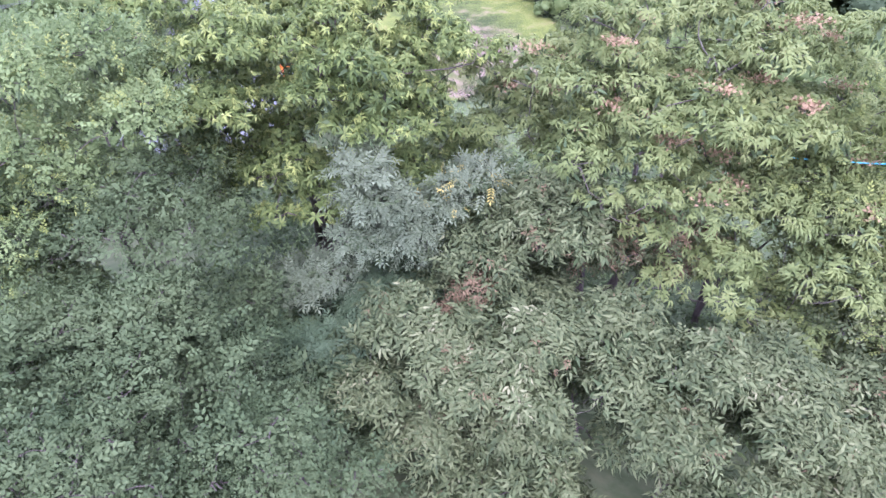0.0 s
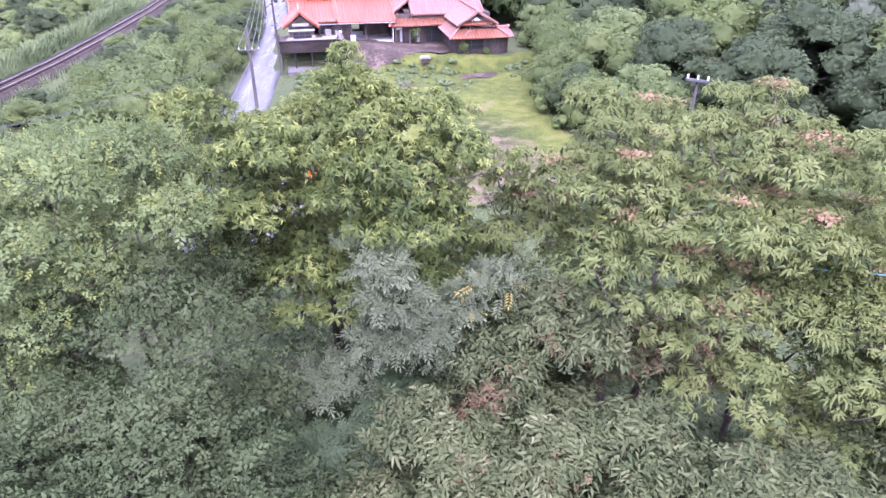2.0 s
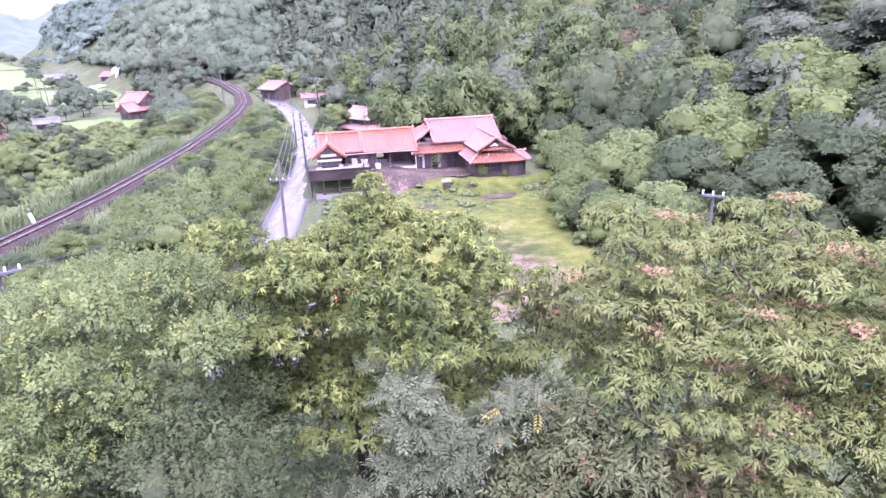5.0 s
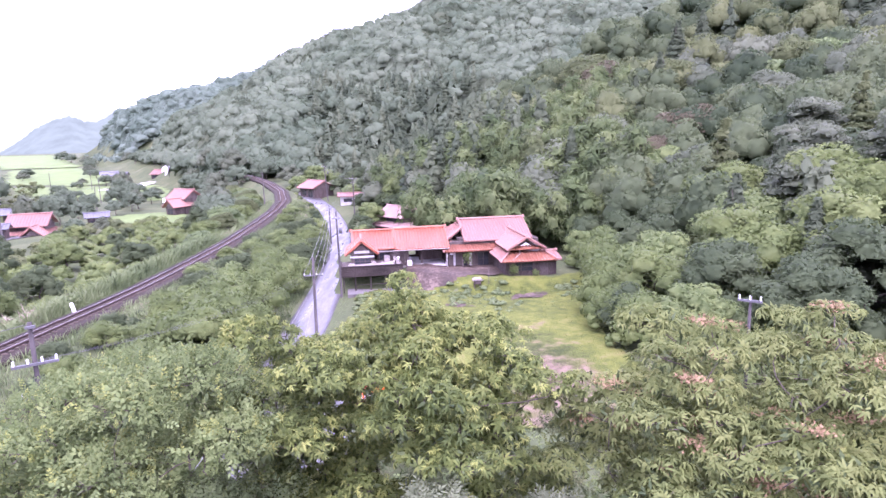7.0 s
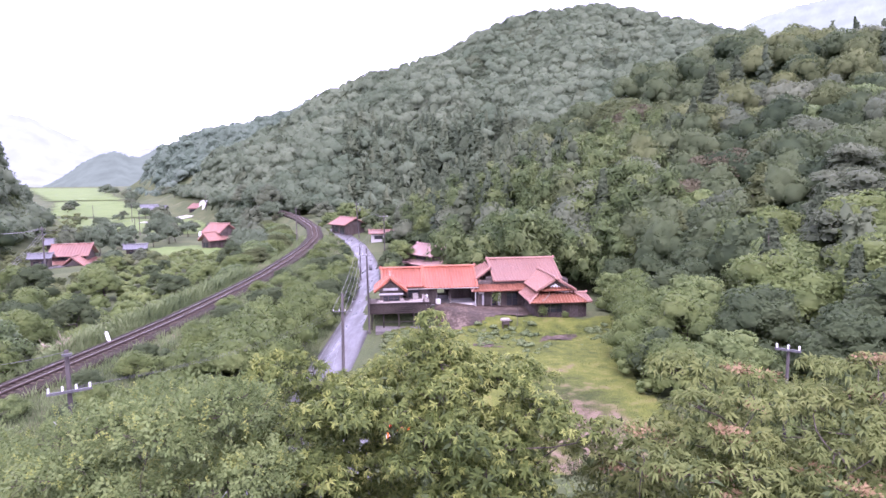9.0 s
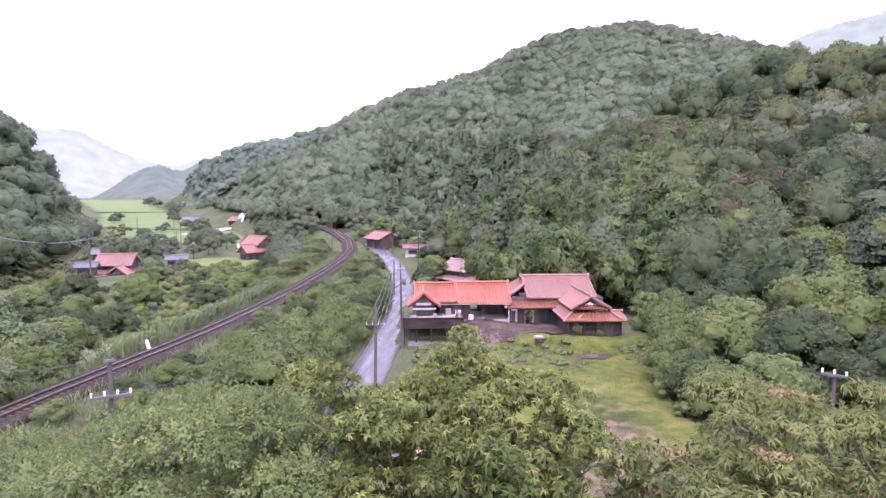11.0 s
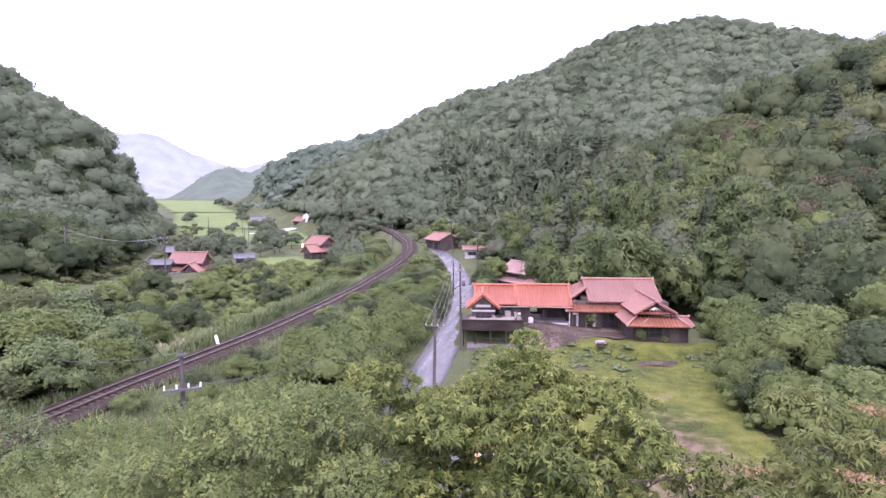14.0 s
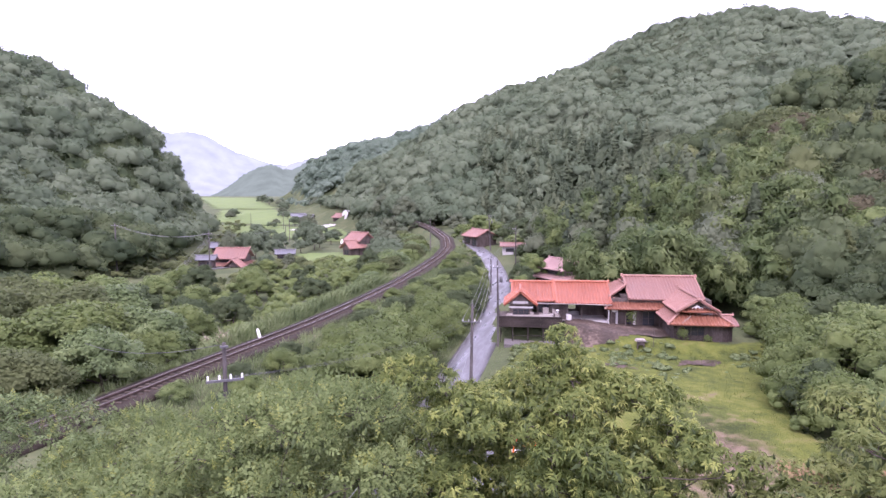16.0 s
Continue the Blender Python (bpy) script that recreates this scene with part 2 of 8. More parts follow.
M["leaf_chestnut"] = leaf_mat('chestnut_leaves', (0.05, 0.074, 0.013), (0.108, 0.142, 0.022), (0.18, 0.212, 0.034), 0.5, 0.6, (0.29, 0.31, 0.055), 0.06, 0.5, 0.45, 0.4)
M["leaf_pink"] = leaf_mat('drooping_leaves', (0.085, 0.112, 0.022), (0.15, 0.182, 0.036), (0.205, 0.232, 0.05), 0.5, 0.65, (0.25, 0.25, 0.07), 0, 0.9, 0.3, 0.5)
M["flower_pink"] = leaf_mat('salmon_flower_sprays', (0.2, 0.138, 0.05), (0.265, 0.18, 0.072), (0.33, 0.232, 0.105), 0.3, 0.8)
M["leaf_silver"] = leaf_mat('silvery_leaves', (0.09, 0.112, 0.044), (0.126, 0.15, 0.06), (0.165, 0.188, 0.082), 0.35, 0.65)
M["leaf_layered"] = leaf_mat('layered_leaves', (0.07, 0.092, 0.04), (0.108, 0.13, 0.058), (0.155, 0.178, 0.082), 0.45, 0.65, None, 0, 0.2, 0.14, 0.4, 0.5)
M["leaf_fine"] = leaf_mat('fine_leaflets', (0.078, 0.112, 0.028), (0.132, 0.176, 0.042), (0.192, 0.24, 0.058), 0.5, 0.65, (0.24, 0.275, 0.07), 0.02, 0.7, 0.3, 0.45)
M["leaf_olive"] = leaf_mat('olive_lance_leaves', (0.052, 0.07, 0.02), (0.102, 0.124, 0.034), (0.165, 0.184, 0.058), 0.45, 0.7, (0.26, 0.26, 0.1), 0.0, 0.8, 0.6, 0.35)
# dark shrubs' own leaves; inside other crowns this tone paints in the inner shade
M["leaf_dark"] = leaf_mat('dark_shrub_and_inner_shade_leaves', (0.042, 0.064, 0.018), (0.076, 0.104, 0.028), (0.114, 0.144, 0.042), 0.45, 0.65, (0.16, 0.195, 0.06), -0.02, 0.5, 0.3, 0.5)
M["leaf_teal"] = leaf_mat('blue_green_leaves', (0.05, 0.08, 0.026), (0.08, 0.116, 0.04), (0.12, 0.156, 0.056), 0.35, 0.55)
M["leaf_kudzu"] = leaf_mat('vine_leaves', (0.068, 0.098, 0.02), (0.112, 0.15, 0.03), (0.168, 0.206, 0.043), 0.45, 0.55, (0.2, 0.235, 0.07), -0.02, 0.3, 0.25, 0.5)
M["leaf_bright"] = leaf_mat("fresh_green_leaves", (0.08, 0.115, 0.032), (0.125, 0.172, 0.046), (0.185, 0.235, 0.065), 0.4, 0.5)
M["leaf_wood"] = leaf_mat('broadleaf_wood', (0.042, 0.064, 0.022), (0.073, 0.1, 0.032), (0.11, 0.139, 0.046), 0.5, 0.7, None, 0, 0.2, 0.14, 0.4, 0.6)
# hill and far ridge leaves: base colour lightened to carry the distance haze
M["leaf_hill_hazed"] = leaf_mat('hill_wood', (0.086, 0.12, 0.052), (0.116, 0.15, 0.068), (0.152, 0.188, 0.088), 0.5, 0.85, None, 0, 0.02, 0.1, 0.6, 0.4)
M["leaf_far_hazed"] = leaf_mat('far_wood_hazed', (0.108, 0.152, 0.082), (0.135, 0.182, 0.1), (0.166, 0.216, 0.124), 0.5, 0.9, None, 0, 0.03, 0.12, 0.45, 0.4)
M["leaf_cedar"] = leaf_mat('cedar_needles', (0.054, 0.074, 0.032), (0.078, 0.102, 0.042), (0.112, 0.136, 0.058), 0.45, 0.85, None, 0, 0.06, 0.12, 0.45, 0.5)
M["leaf_bamboo"] = leaf_mat('bamboo_leaves', (0.05, 0.078, 0.018), (0.086, 0.12, 0.028), (0.138, 0.174, 0.042), 0.45, 0.6, None, 0, 0.2, 0.14, 0.5, 0.5)
M["leaf_pale"] = leaf_mat('pale_broadleaf', (0.066, 0.088, 0.025), (0.104, 0.127, 0.036), (0.148, 0.17, 0.05), 0.5, 0.7, None, 0, 0.2, 0.14, 0.4, 0.6)
M["leaf_grass"] = leaf_mat("tall_grass", (0.07, 0.10, 0.03), (0.12, 0.158, 0.045), (0.18, 0.218, 0.072), 0.35, 0.6, (0.3, 0.25, 0.15), -0.02, 0.15)
M["leaf_rust"] = leaf_mat("russet_leaves", (0.07, 0.068, 0.03), (0.115, 0.106, 0.046), (0.155, 0.142, 0.065), 0.45, 0.75, None, 0, 0.2, 0.14, 0.4, 0.5)
M["leaf_brown"] = leaf_mat("withered_leaves", (0.11, 0.078, 0.03), (0.17, 0.118, 0.045), (0.23, 0.17, 0.07), 0.3, 0.7)
M["leaf_yellow"] = leaf_mat("yellowing_leaves", (0.2, 0.17, 0.03), (0.32, 0.27, 0.04), (0.42, 0.36, 0.08), 0.4, 0.6)
M["leaf_young"] = leaf_mat('young_chestnut_leaves', (0.145, 0.178, 0.024), (0.205, 0.238, 0.036), (0.275, 0.3, 0.052), 0.45, 0.55)
M["leaf_lawn"] = leaf_mat("lawn_blades", (0.05, 0.072, 0.014), (0.10, 0.126, 0.024), (0.165, 0.185, 0.04), 0.35, 0.6, (0.2, 0.17, 0.08), 0.0, 0.3)


# ---- mesh helpers ----
def mesh_np(name, verts, tris, *rest, mat_index=None, smooth=False):
    """A mesh from arrays of corners and triangles, with the corners' normals where they are given before the material."""
    normals, mats = rest if len(rest) == 2 else (None, rest[0])
    me = bpy.data.meshes.new(name)
    verts, tris = np.asarray(verts, np.float32), np.asarray(tris, np.int32)
    if normals is not None:
        face = np.cross(verts[tris[:, 1]] - verts[tris[:, 0]], verts[tris[:, 2]] - verts[tris[:, 0]])
        away = (face * normals[tris[:, 0]]).sum(1) < 0
        tris[away] = tris[away][:, ::-1]
        smooth = True
    me.vertices.add(len(verts))
    me.vertices.foreach_set("co", verts.ravel())
    me.loops.add(len(tris) * 3)
    me.loops.foreach_set("vertex_index", tris.ravel())
    me.polygons.add(len(tris))
    me.polygons.foreach_set("loop_start", np.arange(0, len(tris) * 3, 3, dtype=np.int32))
    for m in mats if isinstance(mats, (list, tuple)) else [mats]:
        me.materials.append(m)
    if mat_index is not None:
        me.polygons.foreach_set("material_index", np.asarray(mat_index, np.int32))
    if smooth:
        me.polygons.foreach_set("use_smooth", np.ones(len(tris), bool))
    me.update(calc_edges=True)
    me.validate()
    if normals is not None:
        me.normals_split_custom_set_from_vertices(unit(np.asarray(normals, np.float64)))
    return me


def part(name, data, material=None, parent=None, label=""):
    """Links a bmesh or mesh as one object under a thing."""
    if isinstance(data, bmesh.types.BMesh):
        me = bpy.data.meshes.new(name)
        data.normal_update()
        data.to_mesh(me)
        data.free()
        me.materials.append(material)
        data = me
    ob = new(name, data)
    if parent is not None:
        ob.parent = parent
    if label:
        ob["label"] = label
    return ob


def thing(name, label, category, at=(0, 0, 0), rz=0.0, group="", kind=""):
    ob = new(name)
    ob.empty_display_size = 0.3
    ob.matrix_basis = pose(*at, 0, 0, rz)
    return tagged(ob, label, category, group, kind)


def box(bm, x0, x1, y0, y1, z0, z1, bevel=0.0):
    """Adds a block to a bmesh."""
    v = [bm.verts.new((x, y, z)) for z in (z0, z1) for y in (y0, y1) for x in (x0, x1)]
    fs = [bm.faces.new([v[i] for i in f]) for f in
          ((0, 2, 3, 1), (4, 5, 7, 6), (0, 1, 5, 4), (1, 3, 7, 5), (3, 2, 6, 7), (2, 0, 4, 6))]
    if bevel:
        es = list({e for f in fs for e in f.edges})
        bmesh.ops.bevel(bm, geom=es, offset=bevel, segments=1, affect="EDGES")
    return bm


def block(*a, **k):
    return box(bmesh.new(), *a, **k)


def prism(bm, pts, y0, y1):
    """Adds an outline in x and z, drawn out along y."""
    a = [bm.verts.new((x, y0, z)) for x, z in pts]
    b = [bm.verts.new((x, y1, z)) for x, z in pts]
    k = len(pts)
    bm.faces.new(a)
    bm.faces.new(b[::-1])
    for i in range(k):
        bm.faces.new((a[i], b[i], b[(i + 1) % k], a[(i + 1) % k]))
    return bm


def tube_np(pts, radii, sides=7):
    """Corners and triangles of a tube along points, capped at its end."""
    pts, radii = np.asarray(pts, float), np.asarray(radii, float)
    t = np.gradient(pts, axis=0)
    t /= np.linalg.norm(t, axis=1, keepdims=True) + 1e-9
    ref = np.where(np.abs(t[:, 2:3]) > 0.9, [[1.0, 0, 0]], [[0, 0, 1.0]])
    a = np.cross(t, ref)
    a /= np.linalg.norm(a, axis=1, keepdims=True) + 1e-9
    b = np.cross(t, a)
    ang = np.linspace(0, 2 * np.pi, sides, endpoint=False)
    ring = a[:, None] * np.cos(ang)[None, :, None] + b[:, None] * np.sin(ang)[None, :, None]
    v = (pts[:, None] + ring * radii[:, None, None]).reshape(-1, 3)
    tris = []
    for i in range(len(pts) - 1):
        for j in range(sides):
            p, q = i * sides + j, i * sides + (j + 1) % sides
            tris += [(p, q, p + sides), (q, q + sides, p + sides)]
    for base in (0, (len(pts) - 1) * sides):
        for j in range(1, sides - 1):
            tris.append((base, base + j, base + j + 1))
    return v, np.array(tris)


def join_np(pieces):
    """Joins pieces of corners and triangles, and of normals where all have them."""
    vs, ts, ns, n = [], [], [], 0
    for v, t, *more in pieces:
        vs.append(v)
        ts.append(np.asarray(t) + n)
        ns += more
        n += len(v)
    if len(ns) == len(vs):
        return np.concatenate(vs), np.concatenate(ts), np.concatenate(ns)
    return np.concatenate(vs), np.concatenate(ts)


def unit(a):
    return a / (np.linalg.norm(a, axis=-1, keepdims=True) + 1e-9)


def smooth01(a, b, x):
    t = np.clip((x - a) / (b - a), 0, 1)
    return t * t * (3 - 2 * t)


def fbm(x, y, seed=0):
    """Cheap rolling noise from a few crossed waves."""
    r = np.random.RandomState(seed)
    z = 0 * x
    for k in range(6):
        f, a = 2.0 ** (k * 0.6), r.rand() * 6.28
        z = z + np.sin((x * np.cos(a) + y * np.sin(a)) * f + r.rand() * 6.28) * np.sin((y * np.cos(a * 1.7) - x * np.sin(a * 1.7)) * f * 0.8 + r.rand() * 6.28) / f
    return z


# ---- the lie of the land ----
ROAD_Y = [-200, 8, 24, 40, 53, 60, 76, 94, 116, 136, 152, 166, 180, 200, 400]
ROAD_X = [-4, -6.5, -9.2, -10.6, -10.8, -10.8, -11.0, -11.6, -13.8, -17.4, -21.4, -26.4, -31.1, -40, -150]
ROAD_Z = [3, 1.2, 0.0, 0.0, 0.0, 0.0, 0.0, 0.05, 0.3, 0.8, 2.0, 3.0, 3.6, 4.4, 9.0]
RAIL_Y = [-200, -40, 0, 20, 34.8, 41.6, 47.9, 56.3, 63.6, 73.8, 82.6, 94.2, 113.4, 131, 146, 166, 190, 214, 260, 420]
RAIL_X = [-70, -45, -37, -33.2, -31.4, -30.9, -30.2, -29.3, -28.7, -28.4, -28.3, -28.3, -28.9, -29.3, -30.6, -35.2, -44.2, -55.0, -80, -190]
RAIL_Z = [3.3, 3.3, 3.3, 3.3, 3.3, 3.3, 3.3, 3.3, 3.3, 3.3, 3.3, 3.3, 3.5, 4.1, 4.8, 5.7, 6.8, 7.6, 8.6, 11.0]
HOUSE_TURN = 6.0
HOUSE_AT = Vector((0.0, 76.0, 0.0))
HU = Vector((math.cos(radians(HOUSE_TURN)), math.sin(radians(HOUSE_TURN)), 0))
HV = Vector((-HU.y, HU.x, 0))
HOUSE_AT = HV * (HOUSE_AT.dot(HV))


def polar(az, r):
    return r * math.sin(radians(az)), r * math.cos(radians(az))


def crest(rows):
    """A ridge line from rows of bearing, distance, height and reach."""
    return np.array([(*polar(a, r), z, w) for a, r, z, w in rows])


RIDGES = [
    (crest([(2, 165, 0, 20), (4, 165, 4, 20), (6.3, 166, 11, 24), (8.6, 168, 19, 34), (12.9, 174, 27, 48), (16.9, 182, 36, 64), (20, 190, 42, 78),
            (24, 200, 47, 96), (30, 210, 52, 125), (38, 220, 52, 140), (55, 215, 55, 150), (80, 200, 55, 150), (110, 210, 50, 150)]), 0.0),
    (crest([(-18.4, 440, 0, 30), (-17.4, 440, 14, 36), (-16.5, 440, 22, 44), (-14, 440, 32, 76), (-11.7, 442, 41, 116), (-7.6, 445, 64, 180), (-4.7, 448, 84, 208), (-2, 450, 102, 220), (-0.7, 450, 112, 225),
            (3.1, 455, 126, 230), (6, 455, 134, 230), (8.7, 455, 139, 230), (11.5, 455, 140, 230), (15.9, 455, 133, 230),
            (18.6, 450, 124, 230), (21.2, 445, 115, 230), (22.7, 440, 107, 230), (24.2, 440, 97, 225), (30, 440, 72, 220), (45, 460, 80, 220)]), 0.10),
    (crest([(-31.8, 340, 0, 12), (-32.6, 338, 6, 14), (-33.4, 335, 13, 20), (-34.2, 332, 21, 28), (-35.3, 324, 29, 38), (-36.9, 314, 36, 48), (-39.2, 304, 46, 62), (-41.5, 298, 54, 76), (-43.8, 292, 61, 88), (-45.5, 288, 67, 96), (-47.6, 284, 70, 107),
            (-60, 270, 80, 125), (-80, 260, 85, 140), (-110, 260, 80, 150)]), 0.08),
    (crest([(-36, 185, 0, 8), (-37, 180, 7, 12), (-38.5, 175, 13, 20), (-41, 165, 13, 26), (-45, 150, 11, 34), (-50, 140, 14, 44), (-70, 120, 20, 60), (-100, 120, 24, 65)]), 0.0),
    (crest([(-30, 660, 4, 30), (-28.6, 658, 12, 60), (-27.2, 655, 22, 90), (-25.6, 650, 33, 115), (-23.9, 640, 42, 140), (-21.9, 640, 47, 150), (-19.3, 640, 63, 170), (-17.2, 640, 71, 180), (-15.7, 640, 80, 190), (-14.4, 640, 86, 200), (-12, 640, 90, 210),
            (-9.9, 640, 96, 210), (-8.9, 640, 102, 210), (-6.3, 640, 108, 210), (-3, 650, 112, 210), (4, 660, 112, 210)]), 0.08),
]


def ridge_height(x, y):
    """Height of the hills at points, and which hill it is (0: none)."""
    best, which, carve = np.zeros_like(x), np.zeros(x.shape, int), valley_open(x, y)
    spur_noise = fbm(x * 0.021, y * 0.021, 71)
    for k, (c, spur) in enumerate(RIDGES):
        top = np.full_like(x, -1e9)
        for a, b in zip(c[:-1], c[1:]):
            d = b[:2] - a[:2]
            s = np.clip(((x - a[0]) * d[0] + (y - a[1]) * d[1]) / (d @ d), 0, 1)
            dist = np.hypot(x - a[0] - s * d[0], y - a[1] - s * d[1])
            z, w = a[2] + s * (b[2] - a[2]), a[3] + s * (b[3] - a[3])
            q = np.clip(1 - dist / w, 0, 1)
            top = np.maximum(top, z * q + spur * z * 4 * q * (1 - q) * spur_noise)
        top = top * carve
        which = np.where(top > best + 0.01, k + 1, which)
        best = np.maximum(best, top)
    return best, which


VALLEY = np.array([(-70, 60), (-84, 130), (-88, 165), (-105, 210), (-133, 262), (-176, 340), (-290, 500), (-500, 800), (-720, 1150)], float)
VALLEY_HALF = np.array([8, 10, 16, 24, 30, 32, 36, 40, 60], float)


def valley_open(x, y):
    """0 on the valley floor, 1 well up its sides."""
    best = np.full_like(x, 1e9)
    for a, b, h0, h1 in zip(VALLEY[:-1], VALLEY[1:], VALLEY_HALF[:-1], VALLEY_HALF[1:]):
        d = b - a
        s = np.clip(((x - a[0]) * d[0] + (y - a[1]) * d[1]) / (d @ d), 0, 1)
        best = np.minimum(best, np.hypot(x - a[0] - s * d[0], y - a[1] - s * d[1]) - (h0 + s * (h1 - h0)))
    return smooth01(0, 30, best)


def road_x(y):
    return np.interp(y, ROAD_Y, ROAD_X)


def rail_x(y):
    return np.interp(y, RAIL_Y, RAIL_X)


def house_uv(x, y):
    dx, dy = x - HOUSE_AT.x, y - HOUSE_AT.y
    return dx * HU.x + dy * HU.y, dx * HV.x + dy * HV.y


def ground(x, y):
    x, y = np.asarray(x, float), np.asarray(y, float)
    rx, zx, zroad, zrail = road_x(y), rail_x(y), np.interp(y, ROAD_Y, ROAD_Z), np.interp(y, RAIL_Y, RAIL_Z)
    floor = -2.5 + 0.026 * np.clip(y - 150, 0, 700) + 0.25 * fbm(x * 0.05, y * 0.05, 3)
    d1, d2 = x - zx, x - rx
    left = floor + (zrail - 0.45 - floor) * (1 - smooth01(3.0, 10.0, -d1))
    span = np.maximum((rx - 2.5) - (zx + 3.0), 1.0)
    s = smooth01(0.0, 0.75, (x - zx - 3.0) / span)
    mid = (zrail - 0.45) * (1 - s) + zroad * s + 0.25 * fbm(x * 0.3, y * 0.3, 5) * s * (1 - smooth01(-6, -3, d2))
    right = zroad + 0.35 * smooth01(2.6, 6, d2) + 0.08 * fbm(x * 0.15, y * 0.15, 7) * smooth01(4, 9, d2)
    z = np.where(d1 < 3.0, left, np.where(d2 < -2.5, mid, right))
    z = np.where(np.abs(d2) < 2.7, zroad - 0.15, z)
    # hillside from which the clip is taken
    rise = 7.0 * smooth01(0, 1, 1 - np.hypot(x + 14, y) / 30)
    z = z + rise * (1 - smooth01(-2.0, 0.5, -np.abs(d1 + 1) + 1))
    # house terrace
    u, v = house_uv(x, y)
    yard = np.interp(u, [-2, 9, 13, 17, 24], [2.2, 2.2, 1.65, 1.5, 1.25])
    front = np.interp(u, [-2, 5.8, 8, 13, 17, 27], [-0.6, -0.6, -3.5, -5.5, -7.4, -7.4])
    k = smooth01(-3.2, 0.0, v - front) * smooth01(-1.6, -1.0, u) * (1 - smooth01(27, 34, u)) * (1 - smooth01(14, 24, v))
    z = z + k * (yard - z)
    hills, _ = ridge_height(x, y)
    hills = hills * (1 + 0.04 * fbm(x * 0.012, y * 0.012, 11)) + hills ** 0.5 * 0.35 * fbm(x * 0.03, y * 0.03, 13)
    return np.maximum(z, hills)


def gz(x, y):
    return float(ground(np.array([x]), np.array([y]))[0])


def grid_mesh(name, xs, ys, zfun, mat, keep=None, smooth=True):
    X, Y = np.meshgrid(xs, ys)
    Z = zfun(X, Y)
    v = np.stack([X, Y, Z], -1).reshape(-1, 3)
    nx, ny = len(xs), len(ys)
    i = (np.arange(ny - 1)[:, None] * nx + np.arange(nx - 1)[None]).ravel()
    quads = np.stack([i, i + 1, i + nx + 1, i + nx], 1)
    if keep is not None:
        quads = quads[keep(v[quads].mean(1))]
    used, inv = np.unique(quads, return_inverse=True)
    quads = inv.reshape(-1, 4)
    tris = np.concatenate([quads[:, [0, 1, 2]], quads[:, [0, 2, 3]]])
    return mesh_np(name, v[used], tris, mat, smooth=smooth)


def sinh_axis(lo, mid, hi, n, k=5.9):
    s = np.linspace(-1, 1, n)
    e = np.sinh(k * s) / np.sinh(k)
    return mid + np.where(e < 0, e * (mid - lo), e * (hi - mid))


terrain = part("ground", grid_mesh("ground", sinh_axis(-3500, -5, 3500, 231), sinh_axis(-3500, 55, 4500, 231), ground, M["ground"]))
tagged(terrain, "green undergrowth and soil of valley floor and hillsides", "ground", kind="structure")


def inside(poly):
    """A test for points inside an outline."""
    px = np.array(poly, float)

    def test(c):
        x, y = c[:, 0], c[:, 1]
        hit = np.zeros(len(x), bool)
        for (x0, y0), (x1, y1) in zip(px, np.roll(px, -1, 0)):
            cross = (y0 > y) != (y1 > y)
            hit ^= cross & (x < (x1 - x0) * (y - y0) / (y1 - y0 + 1e-12) + x0)
        return hit
    return test


def patch(name, poly, step, lift, mat, label, category, wobble=0.6, bump=0.0):
    """A sheet of ground cover laid over the land inside an outline."""
    p = np.array(poly)
    t = inside(poly)
    xs, ys = np.arange(p[:, 0].min() - 1, p[:, 0].max() + 1, step), np.arange(p[:, 1].min() - 1, p[:, 1].max() + 1, step)
    me = grid_mesh(name, xs, ys, lambda x, y: ground(x, y) + lift + bump * (fbm(x * 1.1, y * 1.1, 3) + 0.6 * fbm(x * 4, y * 4, 4)), mat,
                   keep=lambda c: t(c[:, :2] + wobble * np.stack([fbm(c[:, 0], c[:, 1], 1), fbm(c[:, 0], c[:, 1], 2)], 1)))
    return tagged(part(name, me), label, category, kind="structure")


# road, as a crowned strip with thickness
def strip(name, line_y, fx, fz, half, thick, mat, lift=0.0, cross=5, crown=0.0):
    y = np.asarray(line_y, float)
    c = np.stack([fx(y), y], 1)
    t = np.gradient(c, axis=0)
    t /= np.linalg.norm(t, axis=1, keepdims=True)
    nrm = np.stack([t[:, 1], -t[:, 0]], 1)
    s = np.linspace(-1, 1, cross)
    rows = []
    for w in s:
        p = c + nrm * half * w
        rows.append(np.stack([p[:, 0], p[:, 1], fz(y) + lift + crown * (1 - w * w)], 1))
    lo = [rows[-1] - [0, 0, thick], rows[0] - [0, 0, thick]]
    v = np.stack(rows + lo, 1)
    k = v.shape[1]
    n = len(y)
    tris = []
    idx = np.arange(n - 1)[:, None] * k
    for j in range(k):
        a, b = idx + j, idx + (j + 1) % k
        tris += [np.hstack([a, b, a + k]), np.hstack([b, b + k, a + k])]
    return mesh_np(name, v.reshape(-1, 3), np.concatenate(tris), mat)


yy = np.arange(-30, 186, 1.5)
road = part("road", strip("road", yy, road_x, lambda y: np.interp(y, ROAD_Y, ROAD_Z), 2.05, 0.3, M["asphalt"], 0.02, 7, 0.04))
tagged(road, "narrow wet grey asphalt lane shining after rain", "road", kind="structure")

